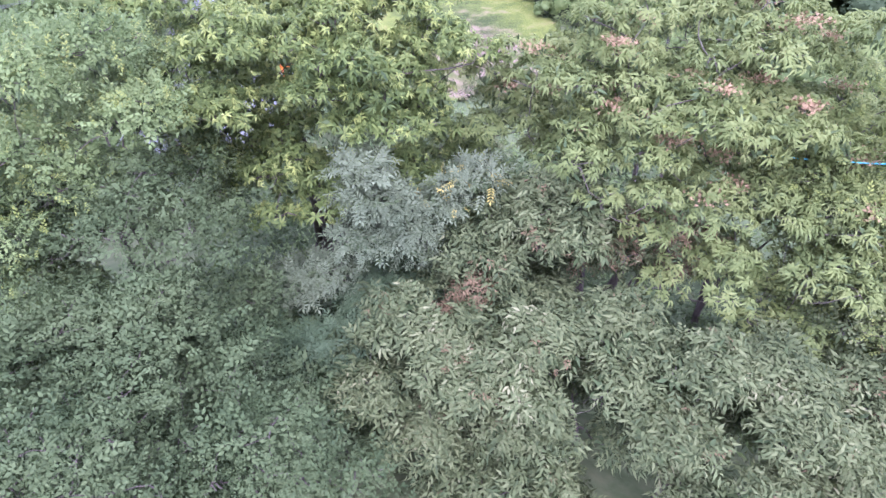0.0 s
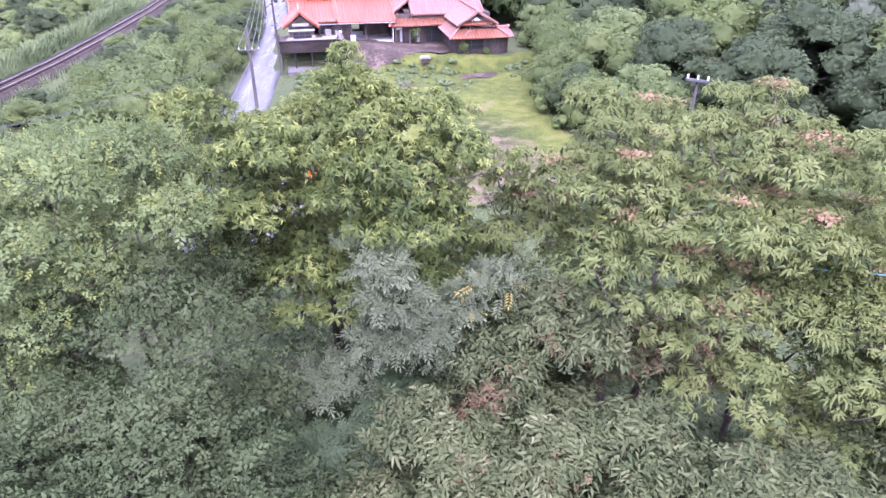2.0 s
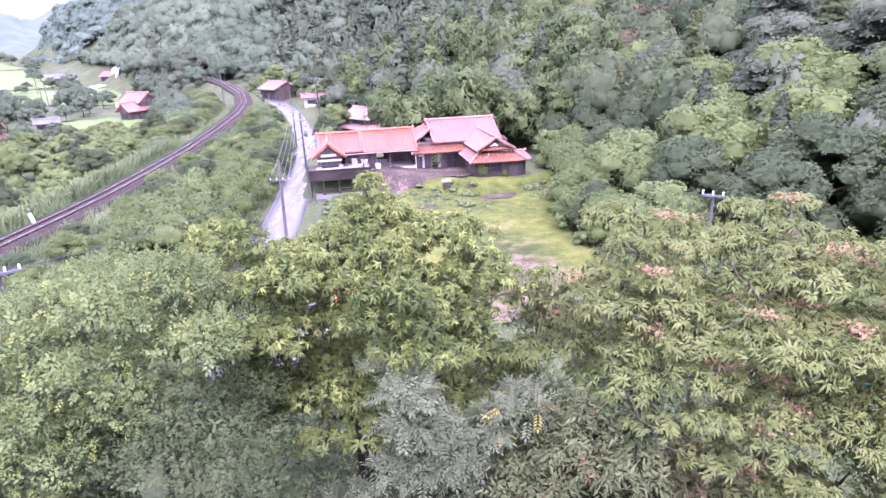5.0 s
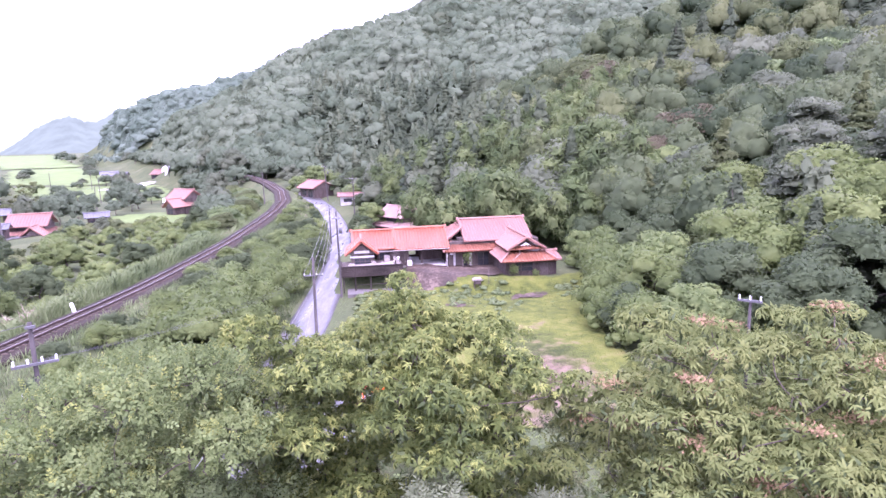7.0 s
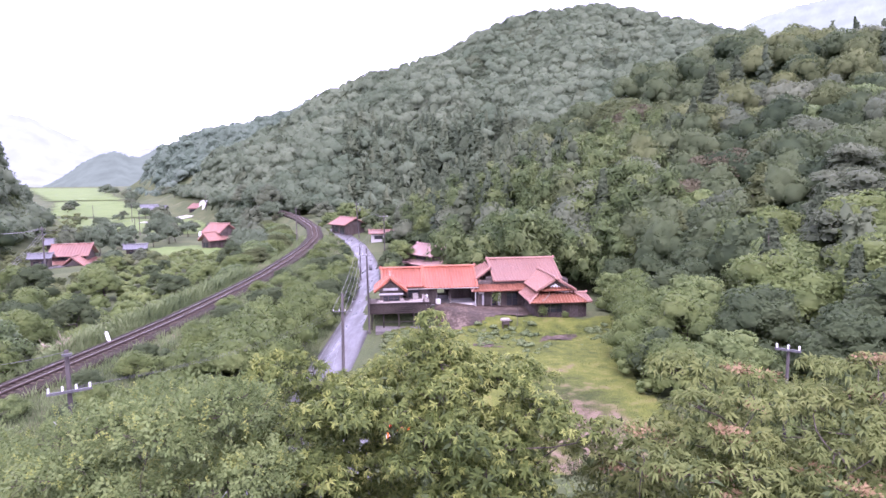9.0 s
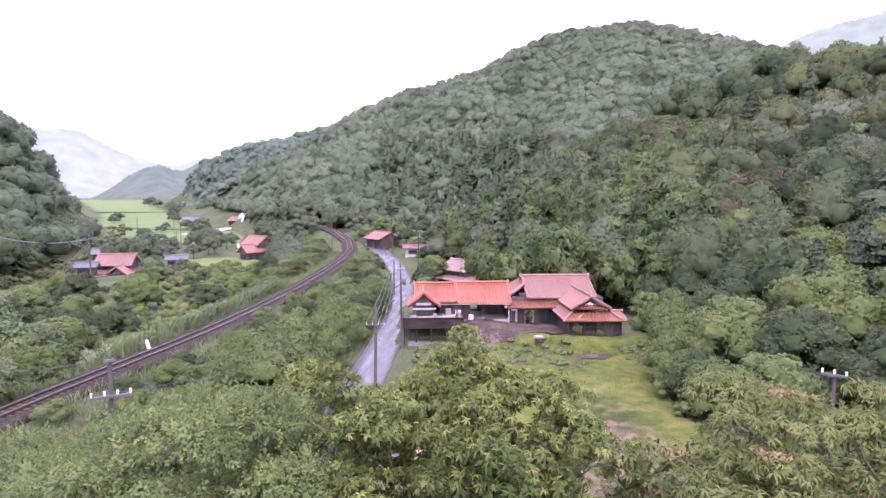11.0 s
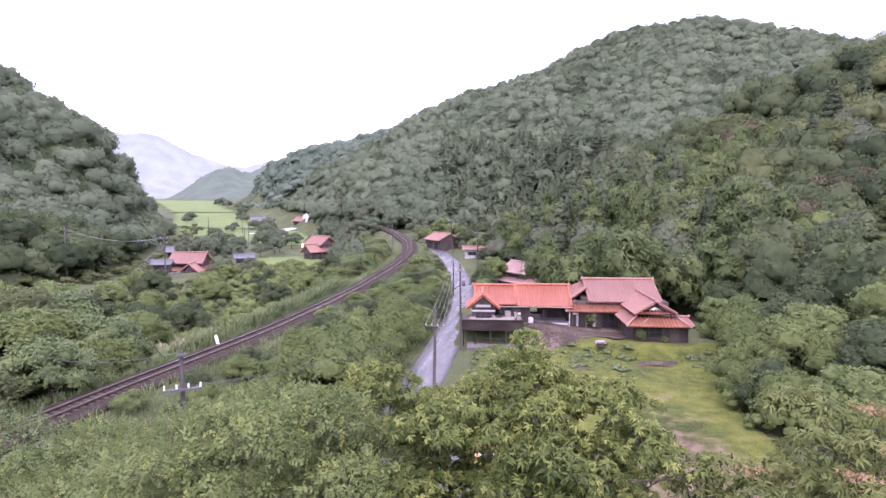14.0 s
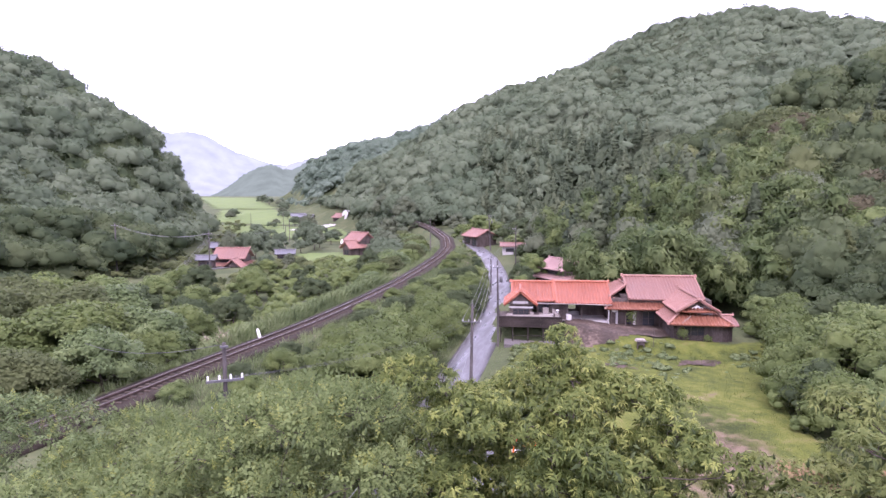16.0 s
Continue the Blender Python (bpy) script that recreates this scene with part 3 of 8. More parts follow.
# railway
ry = np.concatenate([np.arange(-30, 120, 1.5), np.arange(120, 262, 3.0)])
fz = lambda y: np.interp(y, RAIL_Y, RAIL_Z)
bed = part("railway_bed", strip("railway_bed", ry, rail_x, fz, 1.95, 0.6, M["ballast"], -0.12, 9, 0.12))
tagged(bed, "rusty brown stone ballast of the railway line", "railway", kind="structure")
track = thing("railway_track", "single railway track of rusty rails on worn sleepers", "railway track", (0, 0, 0))
rc = np.stack([rail_x(ry), ry], 1)
rt = np.gradient(rc, axis=0)
rt /= np.linalg.norm(rt, axis=1, keepdims=True)
rn = np.stack([rt[:, 1], -rt[:, 0]], 1)
for side in (-1, 1):
    for nm, half, z0, z1, mat in (("rail", 0.045, 0.0, 0.16, M["rail"]), ("rail_head", 0.04, 0.16, 0.185, M["railtop"])):
        base = rc + rn * side * 0.57
        v = []
        for off, z in ((-half, z0), (half, z0), (half, z1), (-half, z1)):
            p = base + rn * off
            v.append(np.stack([p[:, 0], p[:, 1], fz(ry) + 0.06 + z], 1))
        v = np.stack(v, 1).reshape(-1, 3)
        idx = np.arange(len(ry) - 1)[:, None] * 4
        tr = []
        for j in range(4):
            a, b = idx + j, idx + (j + 1) % 4
            tr += [np.hstack([a, b, a + 4]), np.hstack([b, b + 4, a + 4])]
        part(nm, mesh_np(nm, v, np.concatenate(tr), mat), None, track)
pieces = []
s_len = np.concatenate([[0], np.cumsum(np.hypot(*np.diff(rc, axis=0).T))])
for d in np.arange(30, s_len[-1] - 40, 0.66):
    y = float(np.interp(d, s_len, ry))
    i = min(int(np.searchsorted(ry, y)), len(ry) - 1)
    cx, z, n2, t2 = float(rail_x(y)), float(fz(y)), rn[i], rt[i]
    c = np.array([[a * 1.05 * n2[0] + b * 0.11 * t2[0] + cx, a * 1.05 * n2[1] + b * 0.11 * t2[1] + y, z + h] for h in (-0.05, 0.055) for a in (-1, 1) for b in (-1, 1)])
    pieces.append((c, [(4, 6, 7), (4, 7, 5), (0, 4, 5), (0, 5, 1), (2, 3, 7), (2, 7, 6), (1, 5, 7), (1, 7, 3), (0, 2, 6), (0, 6, 4)]))
sl = part("sleeper_bed", mesh_np("sleeper_bed", *join_np(pieces), M["sleeper"]), None, track, "weathered sleepers half sunk in ballast")
tagged(sl, kind="stuff")

# lawn, dirt yard, paddy fields
patch("lawn", [(-7.5, 40), (-6.5, 62), (-7, 70.5), (4, 71), (8, 71), (13, 70.5), (17, 70), (20, 72.5), (21.5, 74), (19.5, 66), (17.5, 56), (16, 47), (18, 40), (34, 35), (38, 24), (20, 26), (9, 34), (0, 36)], 0.5, 0.16, M["lawn"],
      "mown green lawn with bare brown patches below the house", "lawn")


# ---- foliage ----
def leaf_template(kind):
    """Corners and triangles of one leaf or leafy spray, lying along +x, facing +z, about 1 long."""
    def lance(l=1.0, w=0.16, droop=0.3, at=(0, 0, 0), turn=0.0, lift=0.0):
        p = np.array([(0, 0, 0), (0.45 * l, w, lift * 0.5), (0.45 * l, -w, lift * 0.5), (l, 0, lift - droop * l)])
        c, s = math.cos(turn), math.sin(turn)
        p = np.stack([p[:, 0] * c - p[:, 1] * s, p[:, 0] * s + p[:, 1] * c, p[:, 2]], 1) + np.array(at)
        return p, np.array([(0, 2, 1), (1, 2, 3)])
    def curved(l=1.0, w=0.1, droop=0.5, at=(0, 0, 0), turn=0.0, lift=0.1):
        p = np.array([(0, 0, 0), (0.34 * l, w, lift), (0.34 * l, -w, lift), (0.68 * l, 0.8 * w, lift - droop * l * 0.35), (0.68 * l, -0.8 * w, lift - droop * l * 0.35), (0.93 * l, 0, lift - droop * l)])
        c, s = math.cos(turn), math.sin(turn)
        p = np.stack([p[:, 0] * c - p[:, 1] * s, p[:, 0] * s + p[:, 1] * c, p[:, 2]], 1) + np.array(at)
        return p, np.array([(0, 2, 1), (1, 2, 4), (1, 4, 3), (3, 4, 5)])
    if kind == "lance":
        return lance()
    if kind == "fan":
        return join_np([curved(0.62 - 0.07 * (i % 3), 0.07, 0.45 + 0.2 * (i % 3), (0, 0, 0.06 * (i % 2)), i * 6.283 / 8 + 0.25 * (i % 2), 0.16 - 0.04 * (i % 3)) for i in range(8)])
    if kind == "hanging":
        return join_np([curved(0.62 - 0.06 * (i % 3), 0.075, 0.75 + 0.2 * (i % 2), (0.06 * (i % 3), 0, -0.05 * (i % 2)), (i - 3) * 0.72 + 0.2 * (i % 2), 0.1) for i in range(7)])
    if kind == "broad":
        return lance(1, 0.32, 0.25)
    if kind == "tri":
        return np.array([(-0.5, -0.3, -0.06), (0.55, -0.08, -0.1), (-0.02, 0.5, 0.03)]), np.array([(0, 1, 2)])
    if kind == "feather":
        v, t = [], []
        r = np.random.RandomState(8)
        for i in range(11):
            d, w = unit(r.normal(size=3) + [0.5, 0, 0]), unit(r.normal(size=3))
            p = np.array([0.09 * i, 0.10 * r.normal(), 0.07 * r.normal() - 0.1 * (0.09 * i) ** 2])
            v += [tuple(p), tuple(p + 0.24 * d), tuple(p + 0.12 * d + 0.11 * unit(w - (w @ d) * d))]
            t.append((3 * i, 3 * i + 1, 3 * i + 2))
        return np.array(v), np.array(t)
    if kind == "tuft":
        v, t = [], []
        for i in range(6):
            a, h = i * 2.4, 0.6 + 0.1 * (i % 5)
            c, s = math.cos(a), math.sin(a)
            v += [(0.06 * s + 0.1 * c, -0.06 * c + 0.1 * s, 0), (-0.06 * s + 0.1 * c, 0.06 * c + 0.1 * s, 0), (0.5 * c, 0.5 * s, h)]
            t.append((3 * i, 3 * i + 1, 3 * i + 2))
        return np.array(v), np.array(t)
    if kind == "needle":
        return np.array([(0, -0.16, 0), (0, 0.16, 0), (1.0, 0, -0.2)]), np.array([(0, 1, 2)])
    if kind == "floret":
        v, t = [], []
        for i in range(13):
            a, e = i * 2.4, 0.25 + 0.11 * (i % 7)
            c, s = math.cos(a), math.sin(a)
            k = 0.9 - 0.04 * i
            v += [(0.10 * s, -0.10 * c, 0), (-0.10 * s, 0.10 * c, 0), (k * c * math.cos(e), k * s * math.cos(e), 0.55 * k * math.sin(e))]
            t.append((3 * i, 3 * i + 1, 3 * i + 2))
        return np.array(v), np.array(t)
    if kind == "pinnate":
        out = []
        for i in range(5):
            for s in (-1, 1):
                out.append(lance(0.33, 0.048, 0.25, (0.12 + i * 0.17, 0, -0.10 * i * i * 0.17), s * 1.0))
        out.append(lance(0.34, 0.065, 0.3, (0.9, 0, -0.25), 0))
        return join_np(out)
    if kind == "spray":
        out = []
        for i in range(6):
            out.append(lance(0.3, 0.075, 0.15, (0.08 + i * 0.15, 0, 0.02 * i), (1 if i % 2 else -1) * 0.8))
        out.append(lance(0.3, 0.07, 0.1, (0.92, 0, 0.05), 0))
        return join_np(out)
    if kind == "sprig":
        out = []
        for i in range(6):
            s = 1 if i % 2 else -1
            l = lance(0.42 + 0.05 * (i % 3), 0.07, 0.55, (0, 0, 0), s * (0.75 + 0.12 * (i % 3)), 0.05)[0]
            r = (0.5 - 0.25 * i) * s
            l = np.stack([l[:, 0], l[:, 1] * math.cos(r) - l[:, 2] * math.sin(r), l[:, 1] * math.sin(r) + l[:, 2] * math.cos(r)], 1)
            out.append((l + [0.06 + 0.13 * i, 0, 0.05 * math.sin(i)], np.array([(0, 2, 1), (1, 2, 3)])))
        return join_np(out)
    if kind == "whorl":
        out = []
        for i in range(6):
            l = lance(0.5 + 0.08 * (i % 3), 0.085, 0.75 + 0.2 * (i % 2), (0, 0, 0), (i - 2.5) * 0.75 + 0.2 * (i % 2), 0.12)
            out.append((l[0] + [0.05 * (i % 3), 0, -0.05 * (i % 2)], l[1]))
        return join_np(out)
    if kind == "blade":
        return (np.array([(0, -0.02, 0), (0, 0.02, 0), (0.1, -0.022, 0.5), (0.1, 0.022, 0.5), (0.42, 0, 0.86)]), np.array([(0, 1, 3), (0, 3, 2), (2, 3, 4)]))
    if kind == "grass":
        b = leaf_template("blade")
        out = []
        for i in range(9):
            a, s = i * 2.4, 0.65 + 0.35 * ((i * 37) % 10) / 10
            c, k = math.cos(a), math.sin(a)
            v = b[0] * s
            out.append((np.stack([v[:, 0] * c - v[:, 1] * k + 0.12 * c * (i % 3), v[:, 0] * k + v[:, 1] * c + 0.12 * k * (i % 3), v[:, 2]], 1), b[1]))
        return join_np(out)


def place_leaves(tmpl, pos, ahead, up, size):
    """Lays a copy of the template at each place, along ahead and facing up."""
    x = unit(ahead)
    z = unit(up - (up * x).sum(-1, keepdims=True) * x)
    y = np.cross(z, x)
    tv, tt = tmpl
    basis = np.stack([x, y, z], 1) * size[:, None, None]
    v = np.einsum("vk,nkj->nvj", tv, basis) + pos[:, None]
    t = tt[None] + (np.arange(len(pos)) * len(tv))[:, None, None]
    return v.reshape(-1, 3), t.reshape(-1, 3)


def lobe_points(rng, lobes, n, lo=0.8, hi=1.05, under=-0.35, inner=0.72):
    """Points near the skin of overlapping rounded masses, with their outward directions. lobes: rows of x, y, z, rx, ry, rz."""
    L = np.asarray(lobes, float)
    area = (L[:, 3] * L[:, 4] + L[:, 4] * L[:, 5] + L[:, 3] * L[:, 5])
    k = rng.choice(len(L), int(n * 1.8), p=area / area.sum())
    d = unit(rng.normal(size=(len(k), 3)))
    d[:, 2] = np.where(d[:, 2] < under, -d[:, 2], d[:, 2])
    f = rng.uniform(lo, hi, len(k))
    p = L[k, :3] + d * L[k, 3:] * f[:, None]
    q = (p[:, None] - L[None, :, :3]) / L[None, :, 3:]
    r = np.linalg.norm(q, axis=2)
    r[np.arange(len(k)), k] = 9
    ok = r.min(1) > inner
    p, d, k = p[ok][:n], d[ok][:n], k[ok][:n]
    return p, unit(d / L[k, 3:])


def crown_np(rng, lobes, n, tmpl, size, hang=0.3, flat=0.5, lo=0.8, hi=1.06, under=-0.35, jitter=0.5, inner=0.72, soft=0.8):
    """Leaves over a crown. hang: how far they point down; flat: how far they face the sky rather than outwards; soft: how far they catch the light as one rounded mass."""
    p, d = lobe_points(rng, lobes, n, lo, hi, under, inner)
    m = len(p)
    side = unit(rng.normal(size=(m, 3)))
    ahead = unit(d * 0.7 + side * 0.9 + np.array([0, 0, -hang]))
    up = unit(d * (1 - flat) + np.array([0, 0, flat]) + jitter * rng.normal(size=(m, 3)) * 0.5)
    v, t = place_leaves(tmpl, p, ahead, up, size * rng.uniform(0.7, 1.25, m))
    L = np.asarray(lobes, float)
    mid = np.average(L[:, :3], axis=0, weights=L[:, 3] ** 2) - [0, 0, 0.25 * np.ptp(L[:, 2])]
    nrm = soft * (0.5 * d + 0.4 * unit((p - mid) / (np.ptp(L[:, :3], axis=0) + 0.3)) + [0, 0, 0.2]) + (1 - soft) * up + 0.14 * rng.normal(size=(m, 3))
    return v, t, np.repeat(unit(nrm), len(tmpl[0]), 0)


def limb(rng, a, b, r0, r1, bend=0.12, n=6, sides=6):
    a, b = np.asarray(a, float), np.asarray(b, float)
    t = np.linspace(0, 1, n)[:, None]
    ln = np.linalg.norm(b - a)
    off = rng.normal(size=3) * ln * bend
    off2 = rng.normal(size=3) * ln * bend * 0.5
    p = a + (b - a) * t + np.sin(np.pi * t) * off + np.sin(2 * np.pi * t) * off2
    return tube_np(p, r0 + (r1 - r0) * t[:, 0] ** 0.8, sides)


def wood_np(rng, base, fork, lobes, r, twigs=3, stems=1):
    """A tapered trunk to the fork; boughs grow from the nearest wood below towards each mass of the crown, and twigs fill it."""
    out = []
    base, fork = np.array(base, float), np.array(fork, float)
    nodes = []
    for s in range(stems):
        f = fork + (rng.normal(size=3) * [0.9, 0.9, 0.5] if s else 0)
        b = base + (rng.normal(size=3) * [0.3, 0.3, 0] if s else 0)
        out.append(limb(rng, b, f, r * 1.25, r * 0.7, 0.06, 7, 8))
        nodes += [(b + (f - b) * q, r * (1.1 - 0.4 * q)) for q in (0.55, 0.7, 0.85, 1.0)]
    L = np.asarray(lobes, float)
    for l in L[np.argsort(np.linalg.norm(L[:, :3] - fork, axis=1))]:
        c = l[:3] - [0, 0, l[5] * 0.3]
        cost = [np.linalg.norm(c - p) * (1.0 if p[2] < c[2] - 0.1 else 2.2) - q * 1.5 for p, q in nodes]
        p0, r0 = nodes[int(np.argmin(cost))]
        r1 = max(r0 * 0.45, r * 0.09)
        out.append(limb(rng, p0, c, r0 * 0.72, r1, 0.09, 5, 6))
        nodes += [(p0 + (c - p0) * q, r0 * 0.72 + (r1 - r0 * 0.72) * q) for q in (0.4, 0.7, 1.0)]
        for _ in range(twigs):
            d = unit(rng.normal(size=3) + [0, 0, 0.4])
            out.append(limb(rng, c, l[:3] + d * l[3:] * 0.9, max(r1 * 0.6, 0.012), 0.008, 0.1, 4, 4))
    return join_np(out)


def mass_np(rng, lobes, k=0.88):
    """Uneven rounded masses of close foliage, twenty faces each."""
    g = (1 + 5 ** 0.5) / 2
    ico = unit(np.array([(-1, g, 0), (1, g, 0), (-1, -g, 0), (1, -g, 0), (0, -1, g), (0, 1, g), (0, -1, -g), (0, 1, -g), (g, 0, -1), (g, 0, 1), (-g, 0, -1), (-g, 0, 1)]))
    tri = np.array([(0, 11, 5), (0, 5, 1), (0, 1, 7), (0, 7, 10), (0, 10, 11), (1, 5, 9), (5, 11, 4), (11, 10, 2), (10, 7, 6), (7, 1, 8), (3, 9, 4), (3, 4, 2), (3, 2, 6), (3, 6, 8), (3, 8, 9), (4, 9, 5), (2, 4, 11), (6, 2, 10), (8, 6, 7), (9, 8, 1)])
    out, L = [], np.asarray(lobes, float)
    mid = L[:, :3].mean(0) - [0, 0, 0.25 * np.ptp(L[:, 2])]
    for l in L:
        v = l[:3] + ico * rng.uniform(0.78, 1.15, (12, 1)) * l[3:] * k
        out.append((v, tri, unit(0.5 * unit(ico / l[3:]) + 0.5 * unit(v - mid) + [0, 0, 0.25])))
    return join_np(out)


def tree(name, label, category, base, fork, lobes, leaves, r=0.14, stems=1, seed=1, twigs=3, group=""):
    """A tree of its own. lobes in world metres; leaves: rows of part name, template, count, size, material and options."""
    rng = np.random.RandomState(seed)
    b = np.array([base[0], base[1], gz(base[0], base[1]) - 0.1])
    ob = thing(name, label, category, tuple(b), 0, group)
    L = np.array(lobes, float)
    L[:, :3] -= b
    f = np.array(fork, float) - b
    part("trunk", mesh_np("trunk", *wood_np(rng, (0, 0, 0), f, L if len(L) < 60 else L[::2], r, twigs, stems), M["bark"], smooth=True), None, ob)
    for nm, tm, n, size, mat, opt in leaves:
        sub = L if "lobes" not in opt else L[opt["lobes"]]
        if "own" in opt:
            sub = np.array(opt["own"], float) - np.append(b, (0, 0, 0))
        o = {k: v for k, v in opt.items() if k not in ("lobes", "own")}
        part(nm, mesh_np(nm, *crown_np(rng, sub, n, leaf_template(tm), size, **o), mat), None, ob)
    return ob


def dome(rng, c, rx, ry, rz, n, lr, flat=0.75):
    """Masses spread over a dome-shaped crown."""
    out = []
    for i in range(n):
        a, k = i * 2.39996 + rng.uniform(-0.4, 0.4), math.sqrt((i + 0.5) / n)
        x, y = k * math.cos(a), k * math.sin(a)
        z = math.sqrt(max(0.0, 1 - k * k)) * rng.uniform(0.75, 1.05) - 0.25 * rng.rand()
        s = lr * rng.uniform(0.75, 1.25)
        out.append((c[0] + x * rx, c[1] + y * ry, c[2] + z * rz, s, s, s * flat))
    return out


# ---- woods ----
def wood_variants(kind, count, chips, seed, size=0.07):
    """A few trees of one kind at the origin, about 1 high, to be strewn: rounded masses clad in leaf clusters."""
    rng = np.random.RandomState(seed)
    close = dict(under=-0.6, jitter=0.25, lo=0.9, hi=1.03, inner=0.85, soft=0.9)
    out = []
    for i in range(count):
        if kind == "round":
            lobes = dome(rng, (0, 0, 0.44), 0.26, 0.26, 0.34, 12 if chips > 150 else 9, 0.185 if chips > 150 else 0.205, 0.85)
            a = crown_np(rng, lobes, chips, leaf_template("tri"), size, 0.1, 0.25, **close)
        elif kind == "cedar":
            lobes = [(0.02 * rng.normal(), 0.02 * rng.normal(), 0.16 + 0.1 * j, 0.17 * (1 - j / 8.6), 0.17 * (1 - j / 8.6), 0.085) for j in range(8)]
            a = crown_np(rng, lobes, chips, leaf_template("tri"), size * 0.8, 0.6, 0.1, under=-0.6, jitter=0.3, inner=0.5, soft=0.85)
        elif kind == "bamboo":
            lobes = [(0.13, 0, 0.88, 0.12, 0.11, 0.09), (0.2, 0.02, 0.76, 0.11, 0.11, 0.12)]
            for j in range(5):
                b = j * 2.4 + rng.rand()
                lobes.append((0.03 + 0.16 * math.cos(b), 0.16 * math.sin(b), 0.32 + 0.085 * j, 0.11, 0.11, 0.12))
            a = crown_np(rng, lobes, chips, leaf_template("needle"), size, 0.9, 0.2, under=-0.7, jitter=0.3, lo=0.88, hi=1.12, inner=0.7, soft=0.85)
        elif kind == "bush":
            lobes = dome(rng, (0, 0, 0.25), 0.42, 0.42, 0.45, 9 if chips > 100 else 5, 0.22 if chips > 100 else 0.28, 0.8)
            a = crown_np(rng, lobes, chips, leaf_template("tri"), size, 0.2, 0.3, under=-0.3, jitter=0.3, lo=0.88, hi=1.1, soft=0.85)
        out.append(join_np([a, mass_np(rng, lobes, 0.7 if kind == "bamboo" else 0.88)]))
    return out


def strew(name, variants, places, material, label, category, seed=3):
    """One mesh of many trees: rows of x, y, z, height, width factor."""
    rng = np.random.RandomState(seed)
    out, tone = [], []
    for x, y, z, h, w in places:
        v, t, nr = variants[rng.randint(len(variants))]
        a = rng.rand() * 6.283
        c, s = math.cos(a), math.sin(a)
        p = np.stack([(v[:, 0] * c - v[:, 1] * s) * h * w + x, (v[:, 0] * s + v[:, 1] * c) * h * w + y, v[:, 2] * h + z], 1)
        out.append((p.astype(np.float32), t, np.stack([nr[:, 0] * c - nr[:, 1] * s, nr[:, 0] * s + nr[:, 1] * c, nr[:, 2]], 1)))
        tone.append(np.full(len(v), rng.uniform(-0.5, 0.5)))
    if not out:
        return None
    ob = part(name, mesh_np(name, *join_np(out), material))
    ob.data.attributes.new("tree_tone", "FLOAT", "POINT").data.foreach_set("value", np.concatenate(tone).astype(np.float32))
    return tagged(ob, label, category, kind="stuff")


def scatter(rng, x0, x1, y0, y1, step, test):
    xs, ys = np.meshgrid(np.arange(x0, x1, step), np.arange(y0, y1, step))
    x = xs.ravel() + rng.uniform(-0.45, 0.45, xs.size) * step
    y = ys.ravel() + rng.uniform(-0.45, 0.45, xs.size) * step
    ok = test(x, y)
    x, y = x[ok], y[ok]
    return x, y, ground(x, y)


def bearing(x, y):
    return np.degrees(np.arctan2(x, y)), np.hypot(x, y)


rng = np.random.RandomState(21)
HILLS = [c for c, _ in RIDGES]


def hill_side(k, lo_z, back=14.0):
    """Points on the valley side of hill k, above a height."""
    c = HILLS[k]
    az, rr = np.degrees(np.arctan2(c[:, 0], c[:, 1])), np.hypot(c[:, 0], c[:, 1])
    o = np.argsort(az)

    def test(x, y):
        h, w = ridge_height(x, y)
        a, r = bearing(x, y)
        return (w == k + 1) & (h > lo_z) & (r < np.interp(a, az[o], rr[o]) + back)
    return test


